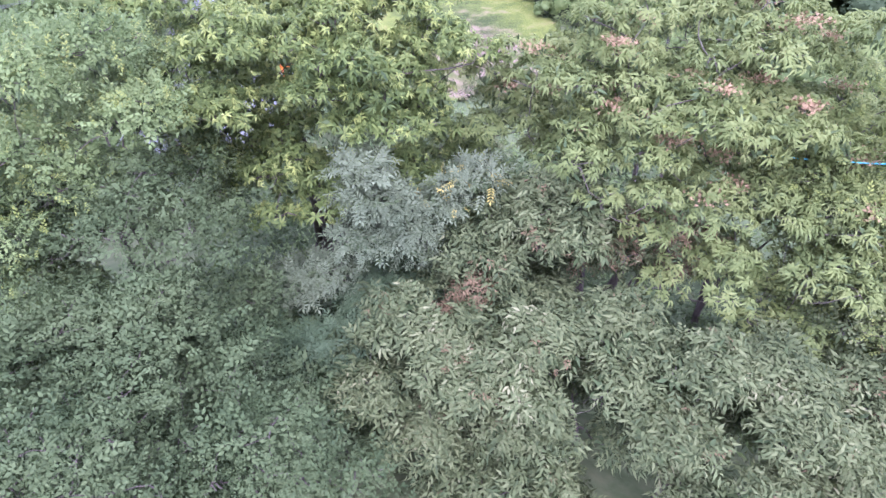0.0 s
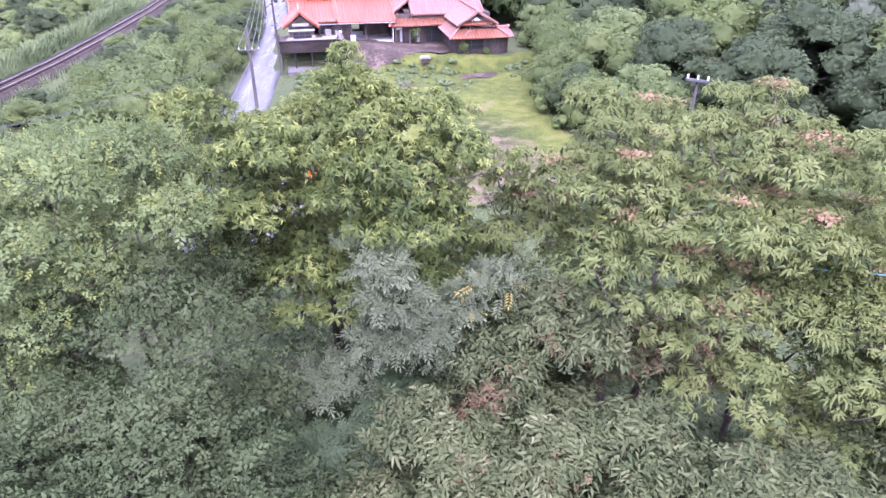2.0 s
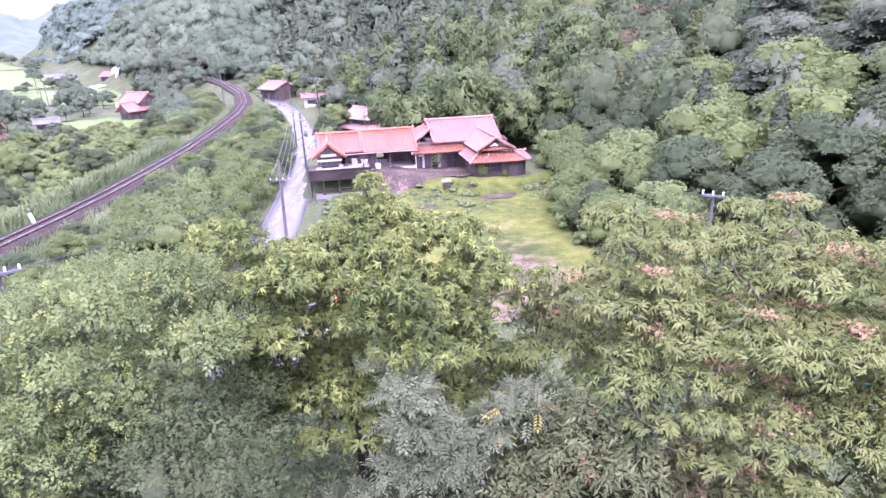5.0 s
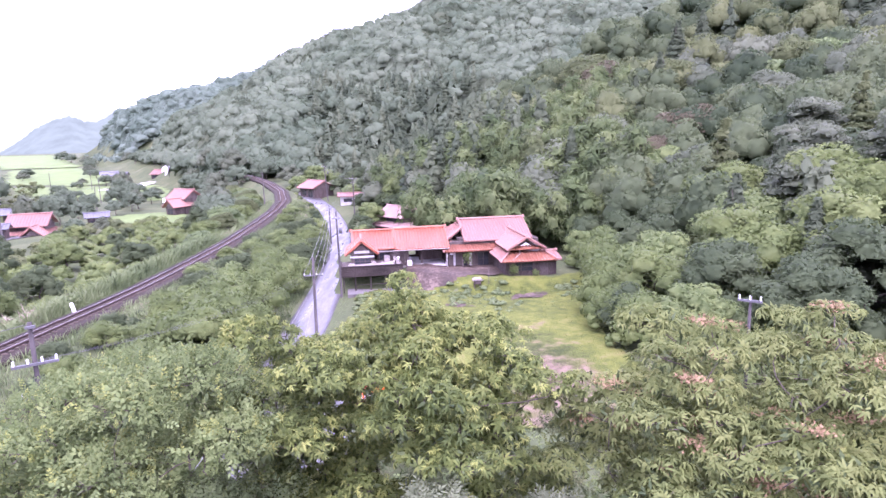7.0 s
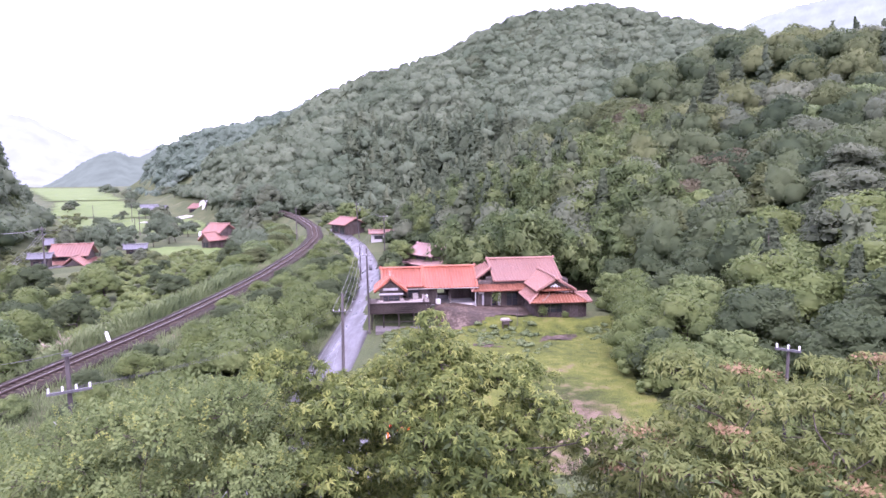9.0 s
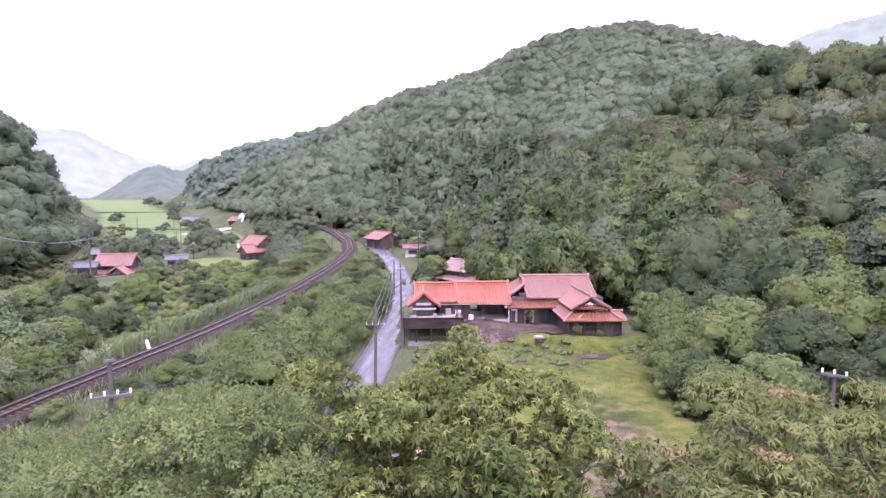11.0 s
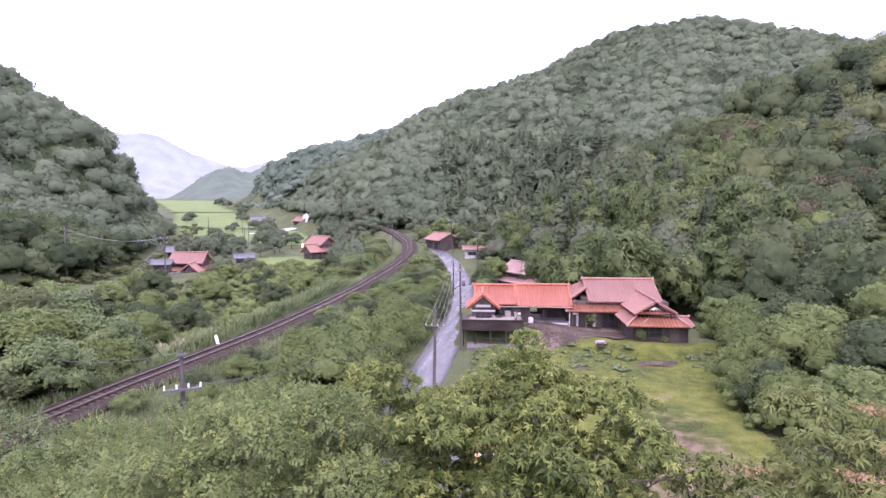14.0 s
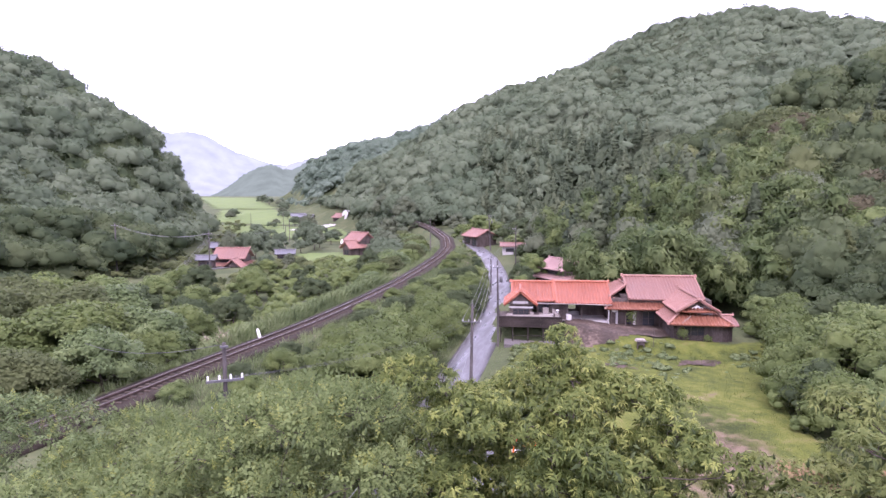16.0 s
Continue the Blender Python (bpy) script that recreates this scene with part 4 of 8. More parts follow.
def canopy(name, test, area, step, height, width, grid, density, chip, tones, seed, spire=None):
    """A closed wood seen from outside: packed crowns of many heights as one skin, clad in leaf clusters. tones: rows of part name, material, label, share."""
    r = np.random.RandomState(seed)
    tx, ty, _ = scatter(r, *area, step, test)
    n = len(tx)
    th, tw = height[0] + (height[1] - height[0]) * r.rand(n) ** 1.6, width * step * r.uniform(0.75, 1.3, n)
    cone = np.zeros(n, bool) if spire is None else spire(tx, ty, r)
    th, tw = np.where(cone, th * 1.2, th), np.where(cone, tw * 0.8, tw)
    shade = r.uniform(-0.5, 0.5, n)
    tone_of = np.searchsorted(np.cumsum([q[3] for q in tones])[:-1], np.clip(0.5 + 0.3 * fbm(tx * 0.04, ty * 0.04, seed) + 0.22 * r.normal(size=n), 0, 0.999))

    def skin(x, y):
        z, who = np.zeros(len(x)), np.zeros(len(x), int)
        for k in range(0, len(x), 1500):
            a = slice(k, k + 1500)
            near = np.flatnonzero((tx > x[a].min() - 9) & (tx < x[a].max() + 9) & (ty > y[a].min() - 9) & (ty < y[a].max() + 9))
            if not len(near):
                continue
            d = np.hypot(x[a][:, None] - tx[near], y[a][:, None] - ty[near]) / tw[near]
            dome_ = th[near] * np.where(cone[near], 1 - 0.85 * d, 0.6 + 0.4 * np.sqrt(np.clip(1 - d * d, 0, 1)) - 0.3 * np.clip(d - 1, 0, 9))
            who[a] = near[dome_.argmax(1)]
            z[a] = np.maximum(dome_.max(1), 0.25 * height[0])
        return z, who

    # the skin itself
    gx_, gy_ = np.meshgrid(np.arange(area[0], area[1], grid), np.arange(area[2], area[3], grid))
    m = gx_.shape[1]
    ok = test(gx_.ravel(), gy_.ravel()).reshape(gx_.shape)
    vx, vy = gx_.ravel() + r.uniform(-0.3, 0.3, gx_.size) * grid, gy_.ravel() + r.uniform(-0.3, 0.3, gx_.size) * grid
    use = np.flatnonzero(ok.ravel())
    vz, owner = np.zeros(gx_.size), np.zeros(gx_.size, int)
    vz[use], owner[use] = skin(vx[use], vy[use])
    lump = fbm(vx * 0.55, vy * 0.55, seed + 5) * 0.12 * height[0]
    vz = ground(vx, vy) + vz * 0.9 + lump - 0.5 * chip
    gyy, gxx = np.gradient(np.where(ok, vz.reshape(gx_.shape), 0.0), grid)
    steep = np.sqrt(1 + np.clip(gxx, -3, 3) ** 2 + np.clip(gyy, -3, 3) ** 2).ravel()[use]
    q = np.flatnonzero((ok[:-1, :-1] & ok[1:, :-1] & ok[:-1, 1:] & ok[1:, 1:]).ravel())
    q = q + q // (m - 1)
    faces = np.concatenate([np.stack([q, q + 1, q + m + 1], 1), np.stack([q, q + m + 1, q + m], 1)])
    # leaf clusters
    cnt = int(len(use) * grid * grid * density)
    pick = np.sort(r.choice(use, cnt, p=steep / steep.sum()))
    cx, cy = gx_.ravel()[pick] + r.uniform(-0.5, 0.5, cnt) * grid, gy_.ravel()[pick] + r.uniform(-0.5, 0.5, cnt) * grid
    cz, who = skin(cx, cy)
    out = np.stack([(cx - tx[who]) / tw[who], (cy - ty[who]) / tw[who], 0.45 + 0 * cx], 1)
    lump = fbm(cx * 0.55, cy * 0.55, seed + 5) * 0.12 * height[0]
    pos = np.stack([cx, cy, ground(cx, cy) + cz + lump + r.uniform(-0.45, 0.35, cnt) * chip], 1)
    up = unit(unit(out) + 0.18 * r.normal(size=(cnt, 3)) + [0, 0, 0.1])
    size = chip * r.uniform(0.6, 1.3, cnt)
    for k, (nm, mt, lb, _) in enumerate(tones):
        f = faces[tone_of[owner[faces[:, 0]]] == k]
        ids, inv = np.unique(f, return_inverse=True)
        ow = owner[ids]
        sheet = (np.stack([vx[ids], vy[ids], vz[ids]], 1), inv.reshape(-1, 3), unit(np.stack([(vx[ids] - tx[ow]) / tw[ow], (vy[ids] - ty[ow]) / tw[ow], 0.7 + 0 * ow], 1)))
        c = tone_of[who] == k
        chips = (*place_leaves(leaf_template("tri"), pos[c], r.normal(size=(c.sum(), 3)), up[c], size[c]), np.repeat(unit(unit(out[c] + [0, 0, 0.2]) + 0.12 * r.normal(size=(c.sum(), 3))), 3, 0))
        ob = part(nm, mesh_np(nm, *join_np([sheet, chips]), M[mt]))
        tt = np.concatenate([shade[owner[ids]], np.repeat(shade[who[c]], 3)])
        ob.data.attributes.new("tree_tone", "FLOAT", "POINT").data.foreach_set("value", tt.astype(np.float32))
        tagged(ob, lb, "woodland", kind="stuff")


def cedar_belt(x, y, r):
    z, a = ground(x, y), bearing(x, y)[0]
    return (fbm(x * 0.012, y * 0.012, 31) + (0.35 - (z - 55) / 60) > 0.1) & (a > -9) & (a < 12)


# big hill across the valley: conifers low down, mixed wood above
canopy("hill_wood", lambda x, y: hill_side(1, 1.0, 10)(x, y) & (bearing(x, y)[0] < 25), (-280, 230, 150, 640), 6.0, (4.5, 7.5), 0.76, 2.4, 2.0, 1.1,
       [("hill_wood", "leaf_hill_hazed", "mixed green wood covering the hill across the valley", 0.62), ("dark_hill_wood", "leaf_cedar", "darker conifers among the wood on the hill", 0.38)], 21, cedar_belt)
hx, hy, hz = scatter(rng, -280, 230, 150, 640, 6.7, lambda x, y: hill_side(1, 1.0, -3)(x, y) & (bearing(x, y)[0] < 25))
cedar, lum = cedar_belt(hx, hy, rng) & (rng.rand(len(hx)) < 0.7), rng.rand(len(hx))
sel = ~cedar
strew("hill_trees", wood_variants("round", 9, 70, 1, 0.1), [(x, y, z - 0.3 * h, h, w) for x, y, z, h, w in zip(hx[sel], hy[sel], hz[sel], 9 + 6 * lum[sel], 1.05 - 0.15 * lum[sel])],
      M["leaf_hill_hazed"], "rounded crowns standing out of the wood on the hill", "woodland")
strew("hill_cedars", wood_variants("cedar", 6, 80, 4, 0.09), [(x, y, z - 0.5, h, 1.25) for x, y, z, h in zip(hx[cedar], hy[cedar], hz[cedar], 9.5 + 5 * lum[cedar])],
      M["leaf_cedar"], "pointed dark conifers standing out of the wood on the hill", "woodland")
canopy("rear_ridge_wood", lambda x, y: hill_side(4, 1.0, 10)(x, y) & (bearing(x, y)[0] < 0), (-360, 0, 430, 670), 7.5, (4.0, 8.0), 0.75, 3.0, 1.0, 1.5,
       [("rear_ridge_wood", "leaf_far_hazed", "hazy green wood on the ridge behind the hill", 1.0)], 27)
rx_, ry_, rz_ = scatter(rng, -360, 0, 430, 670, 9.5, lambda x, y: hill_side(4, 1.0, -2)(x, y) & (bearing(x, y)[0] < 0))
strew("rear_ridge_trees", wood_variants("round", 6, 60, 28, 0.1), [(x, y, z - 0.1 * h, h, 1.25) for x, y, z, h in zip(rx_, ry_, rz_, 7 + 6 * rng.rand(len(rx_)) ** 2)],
      M["leaf_far_hazed"], "rounded hazy crowns on the ridge behind the hill", "woodland")
# nearer hillside on the house's side of the valley
canopy("slope_wood", lambda x, y: hill_side(0, 0.6, 9)(x, y) & (bearing(x, y)[0] < 56), (-10, 170, 30, 215), 5.6, (3.5, 5.5), 0.76, 1.4, 5.0, 0.55,
       [("slope_wood", "leaf_wood", "dense dark broadleaf wood on the slope beside the house", 0.7), ("pale_slope_wood", "leaf_pale", "paler yellowish broadleaf trees on the slope", 0.3)], 22,
       lambda x, y, r: r.rand(len(x)) < 0.16)
nx_, ny_, nz_ = scatter(rng, -10, 170, 30, 215, 6.0, lambda x, y: hill_side(0, 1.0, 8)(x, y) & (bearing(x, y)[0] < 56))
lum, pick = rng.rand(len(nx_)), 0.5 + 0.5 * fbm(nx_ * 0.045, ny_ * 0.045, 61) + 0.08 * rng.normal(size=len(nx_))
sv = wood_variants("round", 10, 620, 5, 0.055)
for nm, lo_, hi_, mt, lb in (("slope_trees", -9, 0.46, "leaf_wood", "dark rounded broadleaf trees on the slope"), ("pale_slope_trees", 0.46, 0.66, "leaf_pale", "yellowish rounded trees on the slope"), ("grey_slope_trees", 0.66, 0.78, "leaf_layered", "grey-green layered trees on the slope")):
    sel = (pick > lo_) & (pick <= hi_)
    strew(nm, sv, [(x, y, z - 0.1 * h, h, w) for x, y, z, h, w in zip(nx_[sel], ny_[sel], nz_[sel], 8.5 + 6 * lum[sel], 1.0 - 0.15 * lum[sel])], M[mt], lb, "woodland")
sel = pick > 0.78
strew("slope_cedars", wood_variants("cedar", 4, 420, 7, 0.06), [(x, y, z - 0.5, h, 1.2) for x, y, z, h in zip(nx_[sel], ny_[sel], nz_[sel], 11 + 6 * lum[sel])], M["leaf_cedar"], "dark cedars among broadleaf trees on the slope", "woodland")
bx, by, bz = scatter(rng, -12, 48, 82, 150, 3.6, lambda x, y: (bearing(x, y)[0] > -5) & (bearing(x, y)[0] < 21) & (house_uv(x, y)[1] > 9.5) & (bearing(x, y)[1] < 148) & (x > road_x(y) + 12) & ~((x < 8.5) & (y > 98) & (y < 127)))
strew("bamboo_grove", wood_variants("bamboo", 6, 640, 8, 0.075), [(x, y, z - 0.5, h, 1.15) for x, y, z, h in zip(bx, by, bz, 8.5 + 4.5 * rng.rand(len(bx)))],
      M["leaf_bamboo"], "pale green bamboo grove with drooping plumes behind the house", "bamboo")
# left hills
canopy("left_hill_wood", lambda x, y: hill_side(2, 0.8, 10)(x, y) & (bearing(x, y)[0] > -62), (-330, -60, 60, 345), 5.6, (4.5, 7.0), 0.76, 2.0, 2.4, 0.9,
       [("left_hill_wood", "leaf_hill_hazed", "green mixed wood on a steep hill above the fields", 0.65), ("dark_left_wood", "leaf_wood", "darker trees in the wood on the steep hill", 0.35)], 23)
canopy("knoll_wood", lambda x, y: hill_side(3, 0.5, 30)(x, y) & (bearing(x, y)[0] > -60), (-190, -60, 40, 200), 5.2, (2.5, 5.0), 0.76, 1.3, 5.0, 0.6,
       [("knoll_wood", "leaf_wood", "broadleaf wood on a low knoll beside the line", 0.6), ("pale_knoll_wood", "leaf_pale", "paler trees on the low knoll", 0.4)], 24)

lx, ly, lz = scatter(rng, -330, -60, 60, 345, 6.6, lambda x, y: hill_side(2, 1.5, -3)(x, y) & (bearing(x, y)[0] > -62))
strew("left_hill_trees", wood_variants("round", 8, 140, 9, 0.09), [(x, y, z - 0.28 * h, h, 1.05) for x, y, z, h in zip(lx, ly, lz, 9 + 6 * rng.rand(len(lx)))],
      M["leaf_hill_hazed"], "rounded crowns on the steep hill above the fields", "woodland")
lx, ly, lz = scatter(rng, -190, -60, 40, 200, 5.6, lambda x, y: hill_side(3, 0.8, 30)(x, y) & (bearing(x, y)[0] > -60))
strew("knoll_trees", wood_variants("round", 8, 360, 12, 0.062), [(x, y, z - 0.1 * h, h, 1.15) for x, y, z, h in zip(lx, ly, lz, 6 + 5 * rng.rand(len(lx)))],
      M["leaf_wood"], "rounded broadleaf crowns on the low knoll", "woodland")

# distant mountains: backdrops that glow, the rain haze painted into their pale colour
def mountain(name, rows, r, tone, seed, rough=0.01, grain=0.012):
    az = np.linspace(rows[0][0], rows[-1][0], 1100)
    top = np.interp(az, [a for a, _ in rows], [e for _, e in rows]) + 0.05 * fbm(az * 0.9, az * 0.0, seed) + rough * (fbm(az * 9.0, az * 0.0 + 3, seed + 1) + 0.6 * fbm(az * 31.0, az * 0.0 + 7, seed + 2))
    v, n = [], 12
    for j in range(n):
        q = j / (n - 1)
        for a, e in zip(az, top):
            d = r - 500 * (1 - q)
            x, y = polar(a, d)
            v.append((x, y, -60 + (r * math.tan(radians(e)) + 17.5 + 60) * q ** 0.8))
    m = len(az)
    i = (np.arange(n - 1)[:, None] * m + np.arange(m - 1)[None]).ravel()
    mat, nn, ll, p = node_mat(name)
    # emission gives the haze tone directly; these ridges take no light
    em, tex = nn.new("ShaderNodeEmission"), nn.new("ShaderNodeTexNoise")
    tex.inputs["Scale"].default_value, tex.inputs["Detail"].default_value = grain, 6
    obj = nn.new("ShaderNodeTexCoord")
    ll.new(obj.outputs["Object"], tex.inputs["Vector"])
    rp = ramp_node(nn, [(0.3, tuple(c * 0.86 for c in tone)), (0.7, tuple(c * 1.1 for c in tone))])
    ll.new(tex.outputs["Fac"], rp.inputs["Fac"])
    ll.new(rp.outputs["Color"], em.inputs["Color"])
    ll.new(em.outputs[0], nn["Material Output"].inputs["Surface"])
    ob = part(name, mesh_np(name, np.array(v), np.concatenate([np.stack([i, i + 1, i + m + 1], 1), np.stack([i, i + m + 1, i + m], 1)]), mat, smooth=True))
    return tagged(ob, "pale mountain ridge fading in rain haze", "mountain", kind="structure")


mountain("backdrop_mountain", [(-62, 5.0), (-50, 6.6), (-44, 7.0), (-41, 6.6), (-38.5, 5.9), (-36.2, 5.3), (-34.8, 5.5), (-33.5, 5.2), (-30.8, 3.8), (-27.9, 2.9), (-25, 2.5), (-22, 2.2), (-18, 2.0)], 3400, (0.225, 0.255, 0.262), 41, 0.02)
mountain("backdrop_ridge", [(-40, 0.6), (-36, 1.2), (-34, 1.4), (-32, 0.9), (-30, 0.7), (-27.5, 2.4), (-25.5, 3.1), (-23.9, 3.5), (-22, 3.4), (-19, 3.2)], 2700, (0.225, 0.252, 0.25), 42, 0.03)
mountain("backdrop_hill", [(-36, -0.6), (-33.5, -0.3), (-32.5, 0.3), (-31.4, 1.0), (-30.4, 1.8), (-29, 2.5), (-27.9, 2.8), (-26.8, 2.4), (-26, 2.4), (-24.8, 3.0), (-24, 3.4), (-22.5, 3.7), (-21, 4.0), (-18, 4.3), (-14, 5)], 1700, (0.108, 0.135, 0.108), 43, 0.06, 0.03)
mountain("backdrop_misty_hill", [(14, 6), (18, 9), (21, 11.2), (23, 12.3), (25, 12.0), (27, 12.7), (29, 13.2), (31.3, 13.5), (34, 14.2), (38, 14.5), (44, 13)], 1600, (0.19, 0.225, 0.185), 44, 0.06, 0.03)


# ---- house parts ----
TILE_PITCH = [0.38]


def tiled(eave_a, eave_b, top_a, top_b, mat, pitch=None, thick=0.14, waves=True):
    """A roof slope seen from outside: eave from a to b, top edge from a to b; columns of tiles run up it over a slab."""
    ea, eb, ta, tb = (np.array(p, float) for p in (eave_a, eave_b, top_a, top_b))
    along = eb - ea
    w = np.linalg.norm(along)
    along /= w
    up = (ta + tb) / 2 - (ea + eb) / 2
    up -= along * (up @ along)
    h = np.linalg.norm(up)
    up /= h
    nrm = np.cross(along, up)
    if nrm[2] < 0:
        nrm = -nrm
    sa, sb = (ta - ea) @ along, (tb - ea) @ along
    ncol = max(2, int(round(w / (pitch or TILE_PITCH[0]))))
    s_edges = np.linspace(0, w, ncol + 1)
    rows = max(2, int(round(h / (0.34 * TILE_PITCH[0] / 0.38))))
    out = []

    def reach(s):
        lo = s / sa if sa > 1e-6 else 1.0
        hi = (w - s) / (w - sb) if w - sb > 1e-6 else 1.0
        return max(0.0, min(1.0, lo, hi))
    prof = ((0.0, 0.0), (0.3, 0.012), (0.5, 0.095), (0.8, 0.095), (1.0, 0.0)) if waves else ((0, 0), (1, 0))
    for c in range(ncol):
        s0, s1 = s_edges[c], s_edges[c + 1]
        if max(reach(s0), reach(s1)) < 0.02:
            continue
        v = []
        for r in range(rows + 1):
            for step in ((0.0,) if r == 0 else (0.025, 0.0)):
                for q, z in prof:
                    s = s0 + (s1 - s0) * q
                    t = min(r / rows, reach(s))
                    v.append(ea + along * s + up * h * t + nrm * (z + step))
        k = len(prof)
        v = np.array(v)
        tr = []
        for r in range(len(v) // k - 1):
            for j in range(k - 1):
                a = r * k + j
                tr += [(a, a + 1, a + k + 1), (a, a + k + 1, a + k)]
        out.append((v, np.array(tr)))
    v, t = join_np(out)
    _, first, inv = np.unique(np.round(v, 3), axis=0, return_index=True, return_inverse=True)
    t = inv.reshape(-1)[t]
    t = t[(t[:, 0] != t[:, 1]) & (t[:, 1] != t[:, 2]) & (t[:, 0] != t[:, 2])]
    out = [(v[first], t)]
    lo = [p - nrm * thick for p in (ea, eb, tb, ta)]
    v = np.array([ea, eb, tb, ta] + lo) - nrm * 0.012
    tr = [(0, 1, 2), (0, 2, 3), (4, 6, 5), (4, 7, 6)]
    for i in range(4):
        j = (i + 1) % 4
        tr += [(i, i + 4, j + 4), (i, j + 4, j)]
    out.append((v, np.array(tr)))
    return join_np(out)


def ridge_cap(a, b, r=0.17, ends=True):
    """Stacked ridge tiles along a roof's edge, with a taller end tile."""
    a, b = np.array(a, float), np.array(b, float)
    n = max(2, int(np.linalg.norm(b - a) / 0.4))
    t = np.linspace(0, 1, n * 2)
    rad = np.where(np.arange(n * 2) % 2, r, r * 0.92)
    out = [tube_np(a + (b - a) * t[:, None], rad, 8)]
    if ends:
        d = unit(b - a)
        for e, s in ((a, -1), (b, 1)):
            out.append(tube_np(np.array([e + d * s * 0.02 - [0, 0, r * 0.6], e + d * s * 0.05 + [0, 0, r * 1.5]]), [r * 1.25, r * 0.9], 6))
    return join_np(out)


def np_part(name, vt, mat, parent, label="", smooth=False):
    return part(name, mesh_np(name, *vt, mat, smooth=smooth), None, parent, label)


def gable_roof(parent, x0, x1, y0, y1, ze, zr, mat, axis="x", over=0.0, cap=None, name="roof", label=""):
    """Two tiled slopes and a ridge; axis: the way the ridge runs."""
    cap = cap or mat
    if axis == "x":
        ym = (y0 + y1) / 2
        a = tiled((x0, y0, ze), (x1, y0, ze), (x0, ym, zr), (x1, ym, zr), mat)
        b = tiled((x1, y1, ze), (x0, y1, ze), (x1, ym, zr), (x0, ym, zr), mat)
        rg = ridge_cap((x0, ym, zr + 0.1), (x1, ym, zr + 0.1))
        v1, v2 = ridge_cap((x0 + 0.1, y0, ze + 0.08), (x0 + 0.1, ym, zr + 0.08), 0.10, False), ridge_cap((x1 - 0.1, y0, ze + 0.08), (x1 - 0.1, ym, zr + 0.08), 0.10, False)
    else:
        xm = (x0 + x1) / 2
        a = tiled((x0, y1, ze), (x0, y0, ze), (xm, y1, zr), (xm, y0, zr), mat)
        b = tiled((x1, y0, ze), (x1, y1, ze), (xm, y0, zr), (xm, y1, zr), mat)
        rg = ridge_cap((xm, y0, zr + 0.1), (xm, y1, zr + 0.1))
        v1, v2 = ridge_cap((x0, y0 + 0.1, ze + 0.08), (xm, y0 + 0.1, zr + 0.08), 0.10, False), ridge_cap((x1, y0 + 0.1, ze + 0.08), (xm, y0 + 0.1, zr + 0.08), 0.10, False)
    r = np_part(name, join_np([a, b]), mat, parent, label)
    np_part("ridge_tile", rg, cap, r)
    np_part("verge_tile", v1, cap, r)
    np_part("verge_tile", v2, cap, r)
    return r


def wall(parent, x0, x1, y0, y1, z0, z1, mat, name="wall", label=""):
    return part(name, block(x0, x1, y0, y1, z0, z1), mat, parent, label)


def boards(parent, x0, x1, y, z0, z1, mat, step=0.3, name="cladding"):
    """A wall face of upright boards with battens."""
    bm = bmesh.new()
    n = max(1, int((x1 - x0) / step))
    for i in range(n):
        a = x0 + (x1 - x0) * i / n
        b = x0 + (x1 - x0) * (i + 1) / n
        box(bm, a + 0.008, b - 0.008, y - 0.03 - 0.006 * (i % 2), y, z0, z1)
    return part(name, bm, mat, parent)


def window(parent, x0, x1, y, z0, z1, n=2, frame_mat=None, glass=None, name="window"):
    fm = frame_mat or M["wood_dark"]
    bm = bmesh.new()
    w = 0.06
    box(bm, x0, x1, y - 0.06, y, z0, z0 + w)
    box(bm, x0, x1, y - 0.06, y, z1 - w, z1)
    for i in range(n + 1):
        c = x0 + (x1 - x0 - w) * i / n
        box(bm, c, c + w, y - 0.06, y, z0, z1)
    zm = (z0 + z1) / 2
    box(bm, x0, x1, y - 0.045, y, zm - 0.02, zm + 0.02)
    ob = part(name, bm, fm, parent)
    for i in range(n):
        a, b = x0 + (x1 - x0) * i / n + 0.03, x0 + (x1 - x0) * (i + 1) / n - 0.03
        part("pane", block(a, b, y - 0.02, y - 0.012, z0 + 0.03, z1 - 0.03), glass or M["glass"], ob)
    return ob


# ---- farmhouse ----
HOUSE_POSE = (HOUSE_AT.x, HOUSE_AT.y, 0.0)
house = thing("farmhouse", "old Japanese farmhouse with red tiled hip-and-gable roofs and dark timber walls", "house", HOUSE_POSE, HOUSE_TURN)
# main block
wall(house, 12.3, 24.2, 0.15, 9.0, 1.2, 4.9, M["wood_dark"], label="dark weathered timber wall")
wall(house, 13.6, 23.4, 0.7, 8.3, 4.9, 5.3, M["wood_dark"], "upper_wall", "dark timber band under the eaves")
gable_roof(house, 14.35, 23.4, -0.15, 9.1, 4.95, 7.15, M["tile_red"], "x", name="main_roof", label="weathered pinkish red tiled main roof")
np_part("side_roof", tiled((12.2, 8.6, 5.15), (12.2, 0.3, 5.15), (14.4, 6.9, 6.35), (14.4, 2.0, 6.35), M["tile_red"]), M["tile_red"], house, "tiled hip below the gable end")
np_part("hip_tile", ridge_cap((12.2, 0.3, 5.25), (14.4, 2.0, 6.45), 0.13), M["tile_red"], house)
np_part("hip_tile", ridge_cap((14.4, 2.0, 6.45), (14.4, 6.9, 6.45), 0.12, False), M["tile_red"], house)
bm = bmesh.new()
prism(bm, [(1.4, 5.8), (7.7, 5.8), (4.5, 7.0)], 0, 0.12)
g = part("gable", bm, M["wood_dark"], house, "dark boarded gable end")
